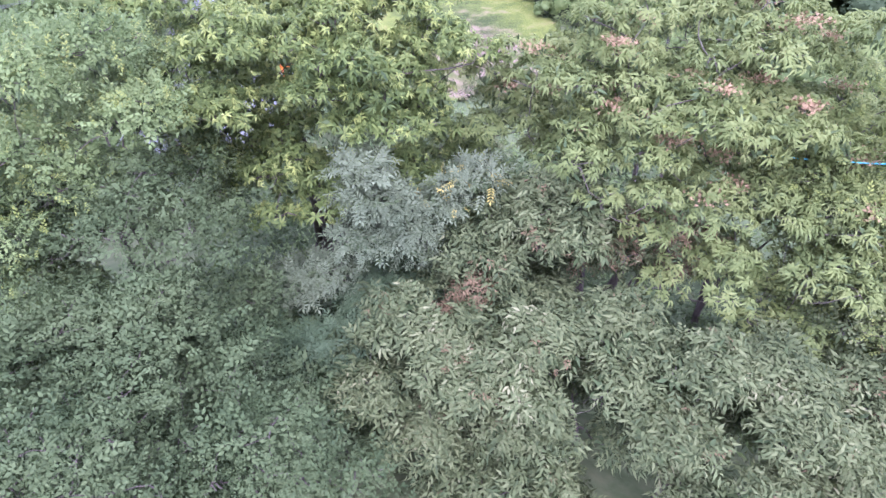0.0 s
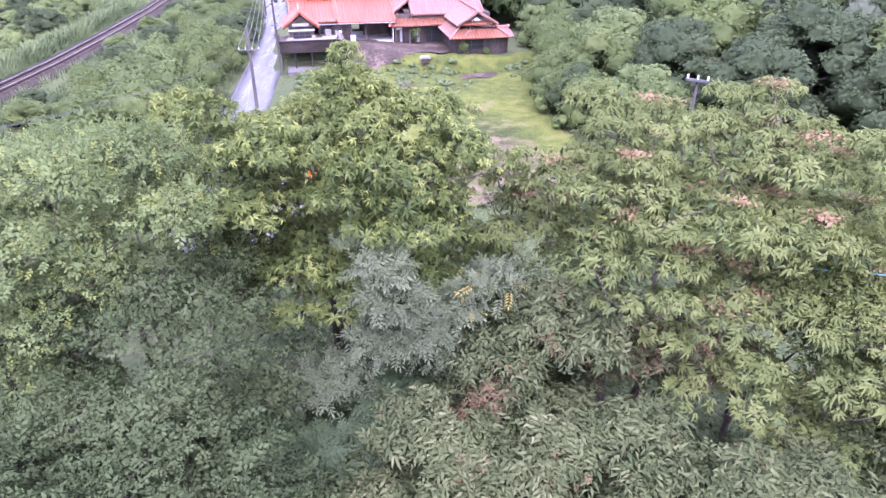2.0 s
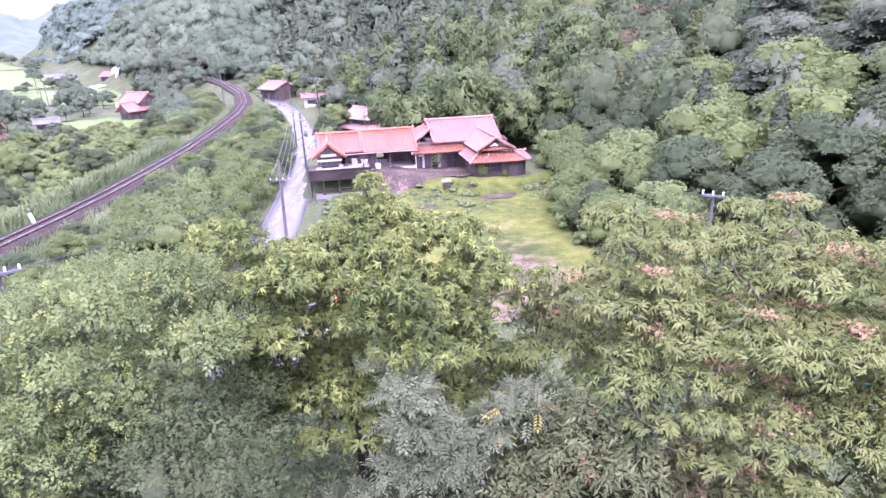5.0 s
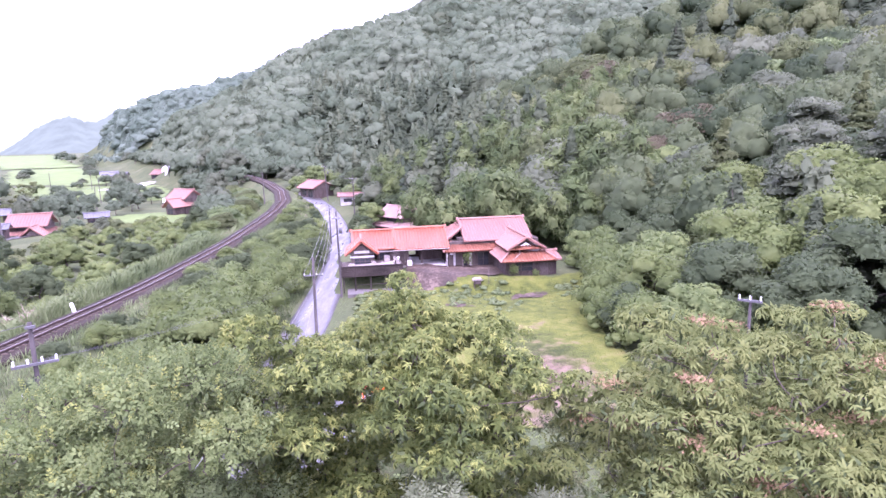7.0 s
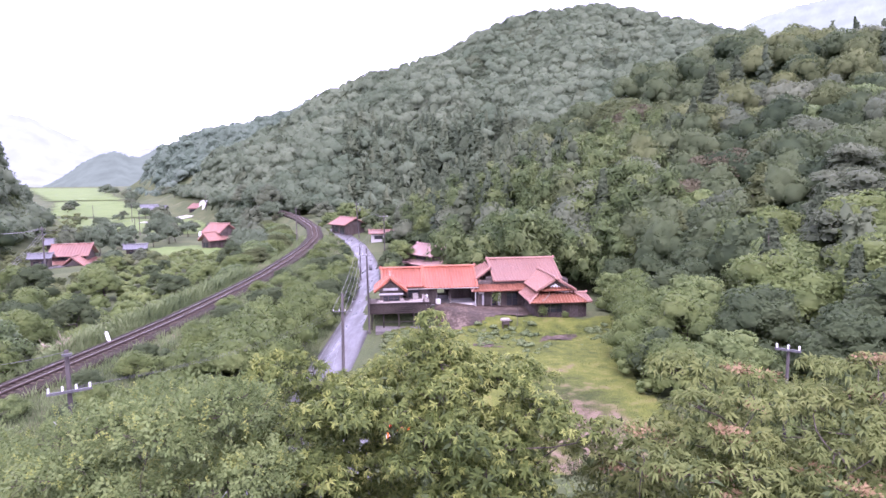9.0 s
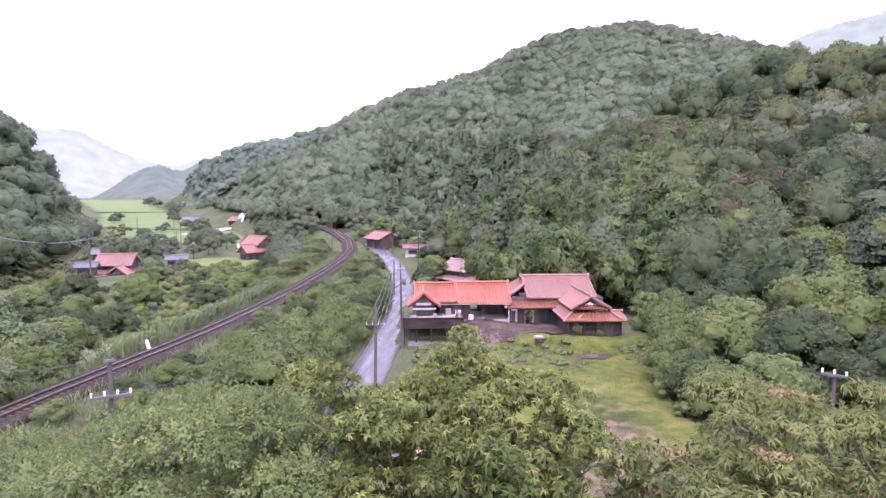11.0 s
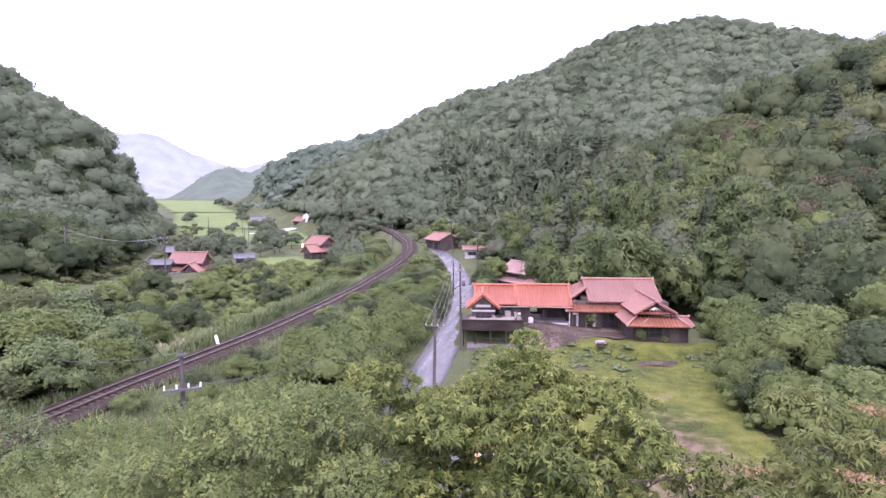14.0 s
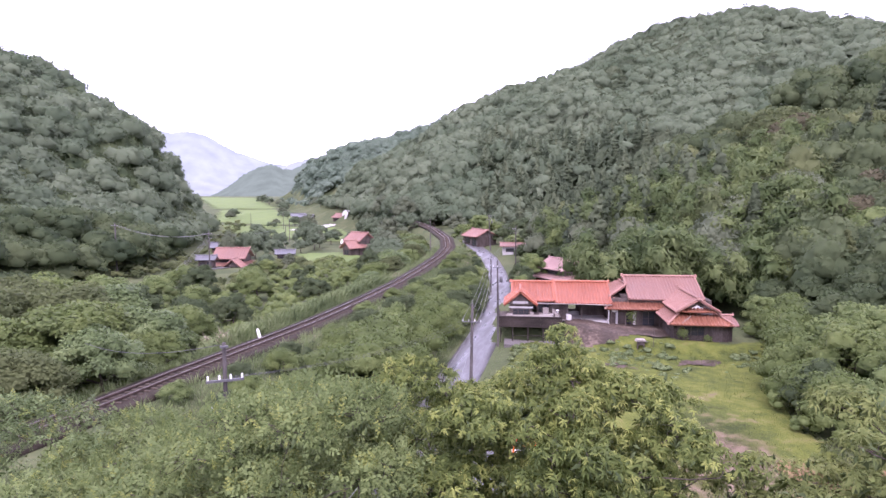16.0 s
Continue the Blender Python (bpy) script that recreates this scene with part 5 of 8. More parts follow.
g.matrix_basis = Matrix(((0, 1, 0, 14.55), (1, 0, 0, 0), (0, 0, 1, 0), (0, 0, 0, 1)))
np_part("lower_roof", join_np([tiled((11.5, -1.25, 3.9), (18.6, -1.25, 3.9), (12.7, 0.75, 4.75), (18.6, 0.75, 4.75), M["tile_brown"]),
                               tiled((11.5, 9.5, 3.9), (11.5, -1.25, 3.9), (12.9, 8.5, 4.8), (12.9, 0.75, 4.75), M["tile_red"])]), M["tile_brown"], house, "glossy orange-brown tiled pent roof over the front")
np_part("hip_tile", ridge_cap((11.5, -1.25, 4.0), (12.75, 0.75, 4.85), 0.12), M["tile_red"], house)
window(house, 14.1, 14.9, 0.12, 1.7, 3.5, 1)
window(house, 16.1, 17.6, 0.12, 1.65, 3.45, 2)
part("paper_screen", block(12.45, 13.2, 0.05, 0.13, 3.3, 3.6), M["white"], house)
wall(house, 15.0, 15.35, 0.02, 0.14, 1.6, 3.4, M["plaster"], "plaster_strip")
wall(house, 12.95, 13.2, 0.0, 0.14, 1.6, 3.4, M["plaster"], "plaster_strip")
for x in (12.2, 13.9, 17.9):
    part("post", block(x, x + 0.13, -0.95, -0.82, 1.5, 3.8), M["wood_dark"], house)
part("downpipe", mesh_np("downpipe", *tube_np([(11.95, -1.0, 3.75), (11.95, -1.0, 3.6), (11.98, -0.9, 1.7)], [0.045] * 3, 7), M["white"]), None, house, "white downpipe")
# front wing
wall(house, 18.3, 24.2, -5.9, 0.15, 1.0, 3.6, M["wood_dark"])
wall(house, 18.24, 18.30, -5.7, -0.1, 1.2, 2.3, M["wood_dark"], "side_cladding", "dark boards on the wing's side")
gable_roof(house, 18.35, 23.2, -6.35, 2.4, 4.6, 6.05, M["tile_red"], "y", name="wing_roof", label="red tiled gable roof of the front wing")
bm = bmesh.new()
prism(bm, [(19.0, 4.55), (22.55, 4.55), (20.78, 5.75)], -5.75, -5.6)
part("wing_gable", bm, M["wood_dark"], house)
bm = bmesh.new()
prism(bm, [(20.1, 4.95), (21.45, 4.95), (20.78, 5.35)], -5.80, -5.76)
part("gable_panel", bm, M["white"], house, "white panel in the gable")
np_part("wing_brow", tiled((18.75, -6.2, 4.62), (22.8, -6.2, 4.62), (19.9, -5.7, 5.0), (21.65, -5.7, 5.0), M["tile_brown"]), M["tile_brown"], house)
np_part("wing_skirt", join_np([tiled((17.4, -7.1, 3.38), (24.4, -7.1, 3.30), (18.8, -5.75, 4.2), (23.1, -5.75, 4.2), M["tile_brown"])]), M["tile_brown"], house, "glossy orange-brown tiled skirt roof")
np_part("wing_side_roof", tiled((17.4, -0.9, 3.55), (17.4, -7.1, 3.38), (18.8, -0.2, 4.45), (18.8, -5.75, 4.3), M["tile_red"]), M["tile_red"], house)
np_part("hip_tile", ridge_cap((17.4, -7.1, 3.48), (18.8, -5.75, 4.4), 0.13), M["tile_red"], house)
np_part("hip_tile", ridge_cap((24.4, -7.1, 3.40), (23.1, -5.75, 4.3), 0.13), M["tile_red"], house)
np_part("shed_roof", join_np([tiled((23.0, -6.6, 3.25), (25.1, -6.6, 3.25), (23.0, -4.9, 4.05), (24.8, -4.9, 4.05), M["tile_red"]), tiled((25.1, -3.2, 3.25), (23.0, -3.2, 3.25), (24.8, -4.9, 4.05), (23.0, -4.9, 4.05), M["tile_red"])]), M["tile_red"], house)
np_part("ridge_tile", ridge_cap((22.9, -4.9, 4.15), (24.85, -4.9, 4.15), 0.13), M["tile_red"], house)
wall(house, 24.2, 24.7, -5.6, -3.0, 1.0, 3.4, M["wood_dark"], "shed_wall")
boards(house, 18.35, 22.3, -5.9, 1.1, 3.5, M["wood_dark"], 0.32)
d = part("door", block(22.4, 23.5, -5.99, -5.92, 1.2, 3.0, bevel=0.01), M["wood_dark"], house, "weathered plank door")
for i in range(4):
    part("batten", block(22.45 + i * 0.27, 22.5 + i * 0.27, -6.02, -5.99, 1.22, 2.98), M["wood_dark"], d)
window(house, 19.4, 21.6, -5.94, 1.9, 3.0, 3)
np_part("downpipe", tube_np([(19.9, -6.3, 4.5), (19.9, -6.3, 4.1), (18.9, -6.9, 3.5), (18.8, -6.9, 3.4)], [0.05] * 4, 7), M["wood_grey"], house)

# ---- barn with the bright roof ----
barn = thing("barn", "long low barn with bright orange tiled roof and open bay", "barn", HOUSE_POSE, HOUSE_TURN)
gable_roof(barn, 5.5, 12.35, -1.0, 7.0, 4.45, 6.5, M["tile_orange"], "x", name="roof", label="bright orange glazed tile roof")
gable_roof(barn, 0.15, 5.5, -0.75, 6.75, 4.62, 6.42, M["tile_orange"], "x", name="roof", label="bright orange glazed tile roof")
gable_roof(barn, -0.7, 3.3, -3.0, 2.2, 4.42, 6.1, M["tile_orange"], "y", name="porch_roof", label="orange tiled cross gable")
wall(barn, 0.5, 5.6, 5.9, 6.05, 1.8, 4.7, M["wood_dark"], "back_wall")
wall(barn, 0.5, 0.65, 0.0, 5.9, 1.8, 4.7, M["wood_dark"], "end_wall")
wall(barn, 12.0, 12.15, 0.0, 5.9, 1.8, 4.7, M["wood_dark"], "end_wall")
wall(barn, 8.7, 12.0, 5.9, 6.05, 1.8, 4.7, M["wood_dark"], "back_wall")
wall(barn, 5.6, 7.0, 5.9, 6.05, 1.8, 4.7, M["wood_dark"], "back_wall")
wall(barn, 7.0, 8.7, 5.9, 6.05, 1.8, 2.5, M["wood_dark"], "back_wall")
wall(barn, 7.0, 8.7, 5.9, 6.05, 3.9, 4.7, M["wood_dark"], "back_wall")
wall(barn, 3.3, 7.0, 0.0, 0.14, 2.0, 4.6, M["wood_dark"], "front_wall")
wall(barn, 6.9, 7.04, 0.14, 5.9, 2.0, 4.6, M["wood_dark"], "cross_wall")
wall(barn, 8.9, 12.0, 3.2, 3.35, 2.0, 4.6, M["wood_dark"], "cross_wall")
boards(barn, 3.35, 5.2, 0.0, 2.2, 4.4, M["wood_dark"])
window(barn, 3.5, 4.9, -0.02, 2.9, 4.1, 2)
d = part("door", block(5.4, 6.7, -0.06, 0.0, 2.2, 4.2, bevel=0.01), M["wood_dark"], barn, "dark sliding timber door")
part("door_rail", block(5.3, 6.9, -0.09, -0.06, 4.2, 4.28), M["wood_grey"], d)
part("floor_slab", block(5.6, 12.1, -0.6, 5.9, 1.9, 2.24), M["concrete"], barn, "worn concrete floor of the open bay")
for x in (7.02, 8.75, 11.9):
    part("post", block(x, x + 0.15, -0.25, -0.10, 2.2, 4.5), M["wood_dark"], barn)
    part("footing", block(x - 0.06, x + 0.21, -0.31, -0.04, 2.2, 2.45), M["concrete"], barn)
part("beam", block(5.4, 12.2, -0.25, -0.1, 4.25, 4.47), M["wood_dark"], barn)
# porch room under the cross gable
wall(barn, 0.0, 2.7, -2.4, 0.0, 2.3, 4.35, M["wood_dark"], "porch_wall")
boards(barn, 0.02, 2.68, -2.4, 2.4, 3.5, M["wood_dark"], 0.22)
bm = bmesh.new()
prism(bm, [(-0.25, 4.45), (2.85, 4.45), (1.3, 5.75)], -2.52, -2.4)
part("gable", bm, M["wood_dark"], barn)
part("gable_plaster", block(0.4, 2.2, -2.56, -2.52, 4.55, 4.85), M["plaster"], barn, "white plaster panel in the gable")
part("lintel", block(-0.1, 2.8, -2.5, -2.38, 4.0, 4.2), M["plaster"], barn, "pale boarded band over the porch")
window(barn, 0.35, 2.35, -2.46, 3.15, 3.95, 3)
np_part("gutter", tube_np([(-0.1, -1.05, 4.40), (12.3, -1.06, 4.34)], [0.06, 0.06], 6), M["wood_grey"], barn)

# things in the bay
chest = part("chest_freezer", block(6.9, 7.5, -1.1, -0.65, 2.24, 3.05, bevel=0.03), M["plaster"])
chest.matrix_basis = pose(*HOUSE_POSE, 0, 0, HOUSE_TURN)
tagged(chest, "small white cabinet standing at the barn front", "cabinet")

# ---- raised timber deck ----
deck = thing("timber_deck", "raised deck of dark weathered timber on posts beside the lane", "deck", HOUSE_POSE, HOUSE_TURN)
for i in range(24):
    a = -1.2 + 7.2 * i / 24
    part("floor_board", block(a + 0.01, a + 0.29, -4.45, -0.75, 3.18 + 0.012 * (i % 3), 3.25 + 0.012 * (i % 3)), M["wood_dark"], deck)
for j in range(5):
    z = 2.12 + 0.24 * j
    for k, (a, b) in enumerate(((-1.25, 1.1), (1.12, 3.6), (3.62, 6.05))):
        part("fascia_board", block(a, b, -4.56 - 0.008 * ((j + k) % 3), -4.5, z + 0.01, z + 0.232), M["wood_black"], deck)
for j in range(5):
    z = 2.12 + 0.24 * j
    part("side_board", block(-1.31, -1.25, -4.5, -0.8, z + 0.01, z + 0.232), M["wood_black"], deck)
part("rail_cap", block(-1.38, 6.1, -4.62, -4.40, 3.33, 3.40), M["wood_black"], deck, "bleached plank along the parapet")
part("rail_cap", block(-1.38, -1.16, -4.4, -0.8, 3.33, 3.40), M["wood_black"], deck)
for x, h in ((-1.1, 0), (0.3, 0), (2.1, 0), (3.9, 0), (5.7, 0.1)):
    part("post", block(x, x + 0.15, -4.4, -4.25, 0.2, 3.17), M["wood_black"], deck)
    part("post", block(x, x + 0.15, -2.2, -2.05, 0.2, 3.17), M["wood_black"], deck)
part("joist", block(-1.2, 6.0, -4.42, -4.24, 2.08, 2.30), M["wood_black"], deck)
part("joist", block(-1.2, 6.0, -2.24, -2.02, 2.08, 2.30), M["wood_black"], deck)
part("brace", block(0.3, 3.9, -4.36, -4.30, 1.05, 1.12), M["wood_black"], deck)
retain = part("retaining_wall", block(-1.0, 6.3, -0.9, -0.65, 0.0, 2.25), M["wood_black"])
retain.matrix_basis = pose(*HOUSE_POSE, 0, 0, HOUSE_TURN)
tagged(retain, "dark boarded retaining wall under the barn yard", "wall", kind="structure")
slab = part("concrete_apron", block(-0.6, 8.2, -6.2, -0.9, 0.05, 0.42), M["old_concrete"])
slab.matrix_basis = pose(*HOUSE_POSE, 0, 0, HOUSE_TURN)
tagged(slab, "grey concrete apron below the deck", "pavement", kind="structure")

for tx, ty, ln, turn in ((1.2, -3.7, 2.6, 8), (3.6, -3.5, 3.0, -4), (4.6, -2.6, 2.2, 15), (0.0, -3.0, 1.8, 80)):
    lum_ = thing("lumber_stack", "loose grey planks lying on the deck", "lumber", tuple(Vector(HOUSE_POSE) + HU * tx + HV * ty + Vector((0, 0, 3.28))), HOUSE_TURN + turn, "planks on the deck")
    for i in range(4):
        part("plank", block(-ln / 2 + 0.1 * (i % 2), ln / 2 - 0.07 * i, -0.30 + 0.15 * i, -0.17 + 0.15 * i, 0.0 + 0.05 * (i % 2), 0.05 + 0.05 * (i % 2)), M["wood_grey"], lum_)

for tx, ty, w, h in ((4.3, -1.4, 0.7, 0.65), (5.3, -1.5, 0.45, 0.5), (2.6, -2.9, 0.5, 0.35), (5.5, -3.6, 0.5, 0.4)):
    crate = thing("slatted_crate", "weathered slatted crate standing on the deck", "crate", tuple(Vector(HOUSE_POSE) + HU * tx + HV * ty + Vector((0, 0, 3.28))), HOUSE_TURN + 12, "crates on the deck")
    for i in range(3):
        z = h * i / 3
        part("slat", block(-w / 2, w / 2, -0.26, -0.23, z + 0.01, z + h / 3 - 0.03), M["wood_grey"], crate)
        part("slat", block(-w / 2, w / 2, 0.23, 0.26, z + 0.01, z + h / 3 - 0.03), M["wood_grey"], crate)
    for s_ in (-1, 1):
        part("end_board", block(s_ * w / 2 - 0.02, s_ * w / 2 + 0.02, -0.23, 0.23, 0.0, h), M["wood_dark"], crate)
bk = thing("bucket", "pale plastic bucket on the deck", "bucket", tuple(Vector(HOUSE_POSE) + HU * 5.75 + HV * -1.3 + Vector((0, 0, 3.28))), 0)
np_part("body", tube_np([(0, 0, 0), (0, 0, 0.02), (0, 0, 0.34), (0, 0, 0.36)], [0.11, 0.13, 0.17, 0.17], 14), M["plaster"], bk)
np_part("rim", tube_np([(0, 0, 0.33), (0, 0, 0.37)], [0.185, 0.185], 14), M["white"], bk)

# dirt yard between lawn and house
def house_xy(u, v):
    p = Vector(HOUSE_POSE) + HU * u + HV * v
    return (p.x, p.y)


patch("dirt_yard", [house_xy(*p) for p in ((6.2, -0.5), (6.4, -4.2), (8, -6.6), (11, -6.6), (13, -6.0), (15.5, -5.4), (17.6, -5.8), (18.1, -5), (18.2, 0.1), (12.2, 0.1))], 0.4, 0.2, M["dirt"],
      "damp brown dirt slope in front of the house", "yard", 0.25)

# ---- utility poles and cables ----
def utility_pole(label, at, h, r=0.13, arms=(), mat=None, lean=(0, 0), cans=0, turn=0.0):
    ob = thing("utility_pole", label, "pole", at, turn, "roadside poles")
    top = (lean[0], lean[1], h)
    np_part("shaft", tube_np([(0, 0, -0.3), (lean[0] * 0.5, lean[1] * 0.5, h * 0.5), top], [r * 1.25, r * 1.05, r * 0.85], 10), mat or M["pole"], ob)
    for z, half, ins in arms:
        cx, cy = lean[0] * z / h, lean[1] * z / h
        arm = part("crossarm", block(cx - half, cx + half, cy - r - 0.10, cy - r - 0.02, z - 0.04, z + 0.04), M["steel"], ob)
        for i in range(ins):
            x = cx - half + 0.06 + (2 * half - 0.12) * i / max(1, ins - 1)
            np_part("insulator", tube_np([(x, cy - r - 0.06, z + 0.03), (x, cy - r - 0.06, z + 0.08), (x, cy - r - 0.06, z + 0.12), (x, cy - r - 0.06, z + 0.17), (x, cy - r - 0.06, z + 0.20)], [0.02, 0.045, 0.03, 0.04, 0.02], 8), M["porcelain"], arm)
    for i in range(cans):
        z = h * 0.78
        np_part("transformer", tube_np([(0.28, 0, z - 0.35), (0.28, 0, z - 0.33), (0.28, 0, z + 0.3), (0.28, 0, z + 0.36)], [0.1, 0.2, 0.2, 0.12], 12), M["steel"], ob)
    return ob


def cable(a, b, sag=0.5, r=0.012, mat=None, n=14, label="black overhead cable sagging between poles"):
    a, b = np.array(a, float), np.array(b, float)
    t = np.linspace(0, 1, n)[:, None]
    p = a + (b - a) * t - np.array([0, 0, 1.0]) * sag * 4 * t * (1 - t)
    me = mesh_np("overhead_cable", *tube_np(p, np.full(n, r), 5), mat or M["cable"])
    return tagged(part("overhead_cable", me), label, "cable", group="overhead cables")

# ---- trees close below the camera ----
# inner_foliage rows: dark leaves, the shade within a crown put into their colour
frng = np.random.RandomState(5)


def sprays(rng, c, rx, ry, rz, n, lr, flat=0.5, low=-0.5, boxy=1.0):
    """Separate sprays of foliage over a wide crown, with gaps between them."""
    out = []
    for i in range(n):
        z = 1 - (1 - low) * (i + 0.5) / n
        a = i * 2.39996 + rng.uniform(-0.5, 0.5)
        k = math.sqrt(max(0.0, 1 - z * z)) * rng.uniform(0.72, 1.05)
        s = lr * rng.uniform(0.7, 1.3)
        out.append((c[0] + rx * k * math.cos(a), c[1] + ry * k * math.sin(a), c[2] + rz * math.copysign(abs(z) ** boxy, z) + rng.uniform(-0.15, 0.15), s, s, s * flat))
    return out


def boughs(rng, c, rx, ry, rz, n, rb, sub, rs, flat=0.5, low=-0.5, full=1.0):
    """A crown of separate boughs, each a low mound of leafy masses, with gaps between the boughs."""
    out = []
    for i in range(n):
        z = 1 - (1 - low) * (i + 0.5) / n
        a = i * 2.39996 + rng.uniform(-0.45, 0.45)
        k, g = math.sqrt(max(0.0, 1 - z * z)), rng.uniform(0.72, 1.0)
        bx_, by_, bz_, w = c[0] + rx * k * g * math.cos(a), c[1] + ry * k * g * math.sin(a), c[2] + rz * math.copysign(abs(z) ** full, z) * g, rb * rng.uniform(0.75, 1.25)
        for j in range(sub):
            b, q = j * 2.39996 + rng.uniform(-0.4, 0.4), math.sqrt((j + 0.4) / sub)
            s = rs * rng.uniform(0.75, 1.25)
            out.append((bx_ + w * q * math.cos(b), by_ + w * q * math.sin(b), bz_ + 0.42 * w * (1 - q * q) - 0.16 * w * q + rng.uniform(-0.08, 0.08) * w, s, s, s * flat))
    return out


# sweet chestnut
ch_lobes = boughs(frng, (-0.8, 15.2, 10.1), 4.6, 3.6, 3.0, 40, 0.95, 7, 0.44, 0.5, -0.5, 0.6) + boughs(frng, (-0.9, 15.4, 9.8), 2.6, 2.2, 2.0, 8, 1.0, 5, 0.55, 0.5, -0.3) + boughs(frng, (-2.2, 14.2, 8.8), 2.0, 1.3, 1.3, 7, 0.9, 5, 0.5, 0.5, -0.6) + [(-0.25, 15.1, 13.95, 0.36, 0.36, 0.4), (-0.5, 15.0, 13.4, 0.6, 0.5, 0.35), (-4.6, 14.4, 11.0, 0.8, 0.8, 0.45), (-4.9, 14.6, 10.2, 0.8, 0.8, 0.4)]
tree("chestnut_tree", "spreading sweet chestnut with glossy green leaves in drooping rosettes", "tree", (-1.2, 16.6), (-0.9, 16.2, 6.6), ch_lobes,
     [("foliage", "fan", 8400, 0.32, M["leaf_chestnut"], dict(hang=0.1, flat=0.7, under=-0.3, jitter=0.4, lo=0.7, hi=1.1, inner=0.7, soft=0.6)),
      ("young_leaves", "fan", 1300, 0.25, M["leaf_young"], dict(hang=0.0, flat=0.7, under=0.2, lo=1.05, hi=1.3, jitter=0.4, inner=1.0, soft=0.5)),
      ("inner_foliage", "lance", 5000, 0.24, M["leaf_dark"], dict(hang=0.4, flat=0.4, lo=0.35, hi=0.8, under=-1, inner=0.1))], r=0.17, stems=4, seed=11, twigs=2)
# tree with salmon flower sprays
pk_lobes = boughs(frng, (7.8, 12.2, 10.4), 4.3, 3.0, 2.8, 22, 1.15, 6, 0.58, 0.36, -0.4) + boughs(frng, (9.2, 8.6, 8.2), 2.2, 1.6, 2.0, 8, 0.9, 5, 0.5, 0.38, -0.4) + boughs(frng, (7.8, 12.4, 9.6), 2.7, 1.9, 1.7, 7, 1.0, 5, 0.6, 0.4, -0.5) + [(4.2, 13.5, 10.8, 0.8, 0.7, 0.3), (5.5, 13.8, 13.2, 0.7, 0.7, 0.3), (10.8, 10.4, 12.9, 0.9, 0.9, 0.3), (12.0, 9.4, 12.4, 1.0, 0.9, 0.3), (11.4, 9.0, 11.4, 1.0, 0.9, 0.3)]
pk_flowers = []
for i, (x, y, z, a, b_, c) in enumerate(pk_lobes):
    if z > 9.8 and i % 3 == 0:
        for j in range(1):
            q = frng.uniform(0, 6.28)
            pk_flowers.append((x + 0.5 * a * math.cos(q), y + 0.5 * a * math.sin(q) - 0.15, z + c * 1.0, 0.38 + 0.2 * frng.rand(), 0.42, 0.1))
tree("flowering_tree", "wide layered tree with drooping leaves and salmon flower sprays", "tree", (7.6, 13.2), (7.3, 12.8, 7.6), pk_lobes,
     [("foliage", "hanging", 8000, 0.285, M["leaf_pink"], dict(hang=0.3, flat=0.75, under=-0.25, lo=0.7, hi=1.1, jitter=0.4, soft=0.6)),
      ("flower_sprays", "floret", 4400, 0.075, M["flower_pink"], dict(hang=-0.3, flat=1.0, under=-0.2, lo=0.2, hi=1.1, inner=0.0, jitter=0.5, own=pk_flowers)),
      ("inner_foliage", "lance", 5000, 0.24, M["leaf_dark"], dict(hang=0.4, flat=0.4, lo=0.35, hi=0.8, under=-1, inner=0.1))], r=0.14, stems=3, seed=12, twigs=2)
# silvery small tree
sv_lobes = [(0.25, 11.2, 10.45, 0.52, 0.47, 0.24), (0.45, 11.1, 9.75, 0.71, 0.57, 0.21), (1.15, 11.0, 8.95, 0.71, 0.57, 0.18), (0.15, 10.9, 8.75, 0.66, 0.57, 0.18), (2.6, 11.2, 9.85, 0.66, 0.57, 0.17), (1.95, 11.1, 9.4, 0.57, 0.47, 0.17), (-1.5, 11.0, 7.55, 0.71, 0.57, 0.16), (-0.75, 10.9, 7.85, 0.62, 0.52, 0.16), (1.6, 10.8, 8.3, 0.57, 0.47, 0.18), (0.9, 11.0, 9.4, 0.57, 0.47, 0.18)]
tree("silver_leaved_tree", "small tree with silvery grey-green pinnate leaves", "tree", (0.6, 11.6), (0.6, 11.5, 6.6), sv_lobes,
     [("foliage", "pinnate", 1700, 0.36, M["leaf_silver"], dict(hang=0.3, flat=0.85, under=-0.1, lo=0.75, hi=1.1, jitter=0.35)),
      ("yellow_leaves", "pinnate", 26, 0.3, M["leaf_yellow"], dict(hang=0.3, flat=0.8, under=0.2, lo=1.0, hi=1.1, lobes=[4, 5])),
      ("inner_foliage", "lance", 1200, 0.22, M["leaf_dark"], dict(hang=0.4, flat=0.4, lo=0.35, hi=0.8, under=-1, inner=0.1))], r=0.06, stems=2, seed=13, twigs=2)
tl_lobes = [(1.0, 10.6, 7.3, 0.8, 0.7, 0.4), (0.3, 10.5, 7.2, 0.7, 0.6, 0.4), (1.9, 10.6, 7.0, 0.8, 0.6, 0.4), (1.3, 10.2, 6.4, 1.0, 0.7, 0.5), (-0.7, 9.6, 6.6, 0.9, 0.7, 0.5), (-0.2, 9.4, 6.0, 0.8, 0.7, 0.5), (-1.5, 9.4, 6.8, 0.8, 0.7, 0.4)]
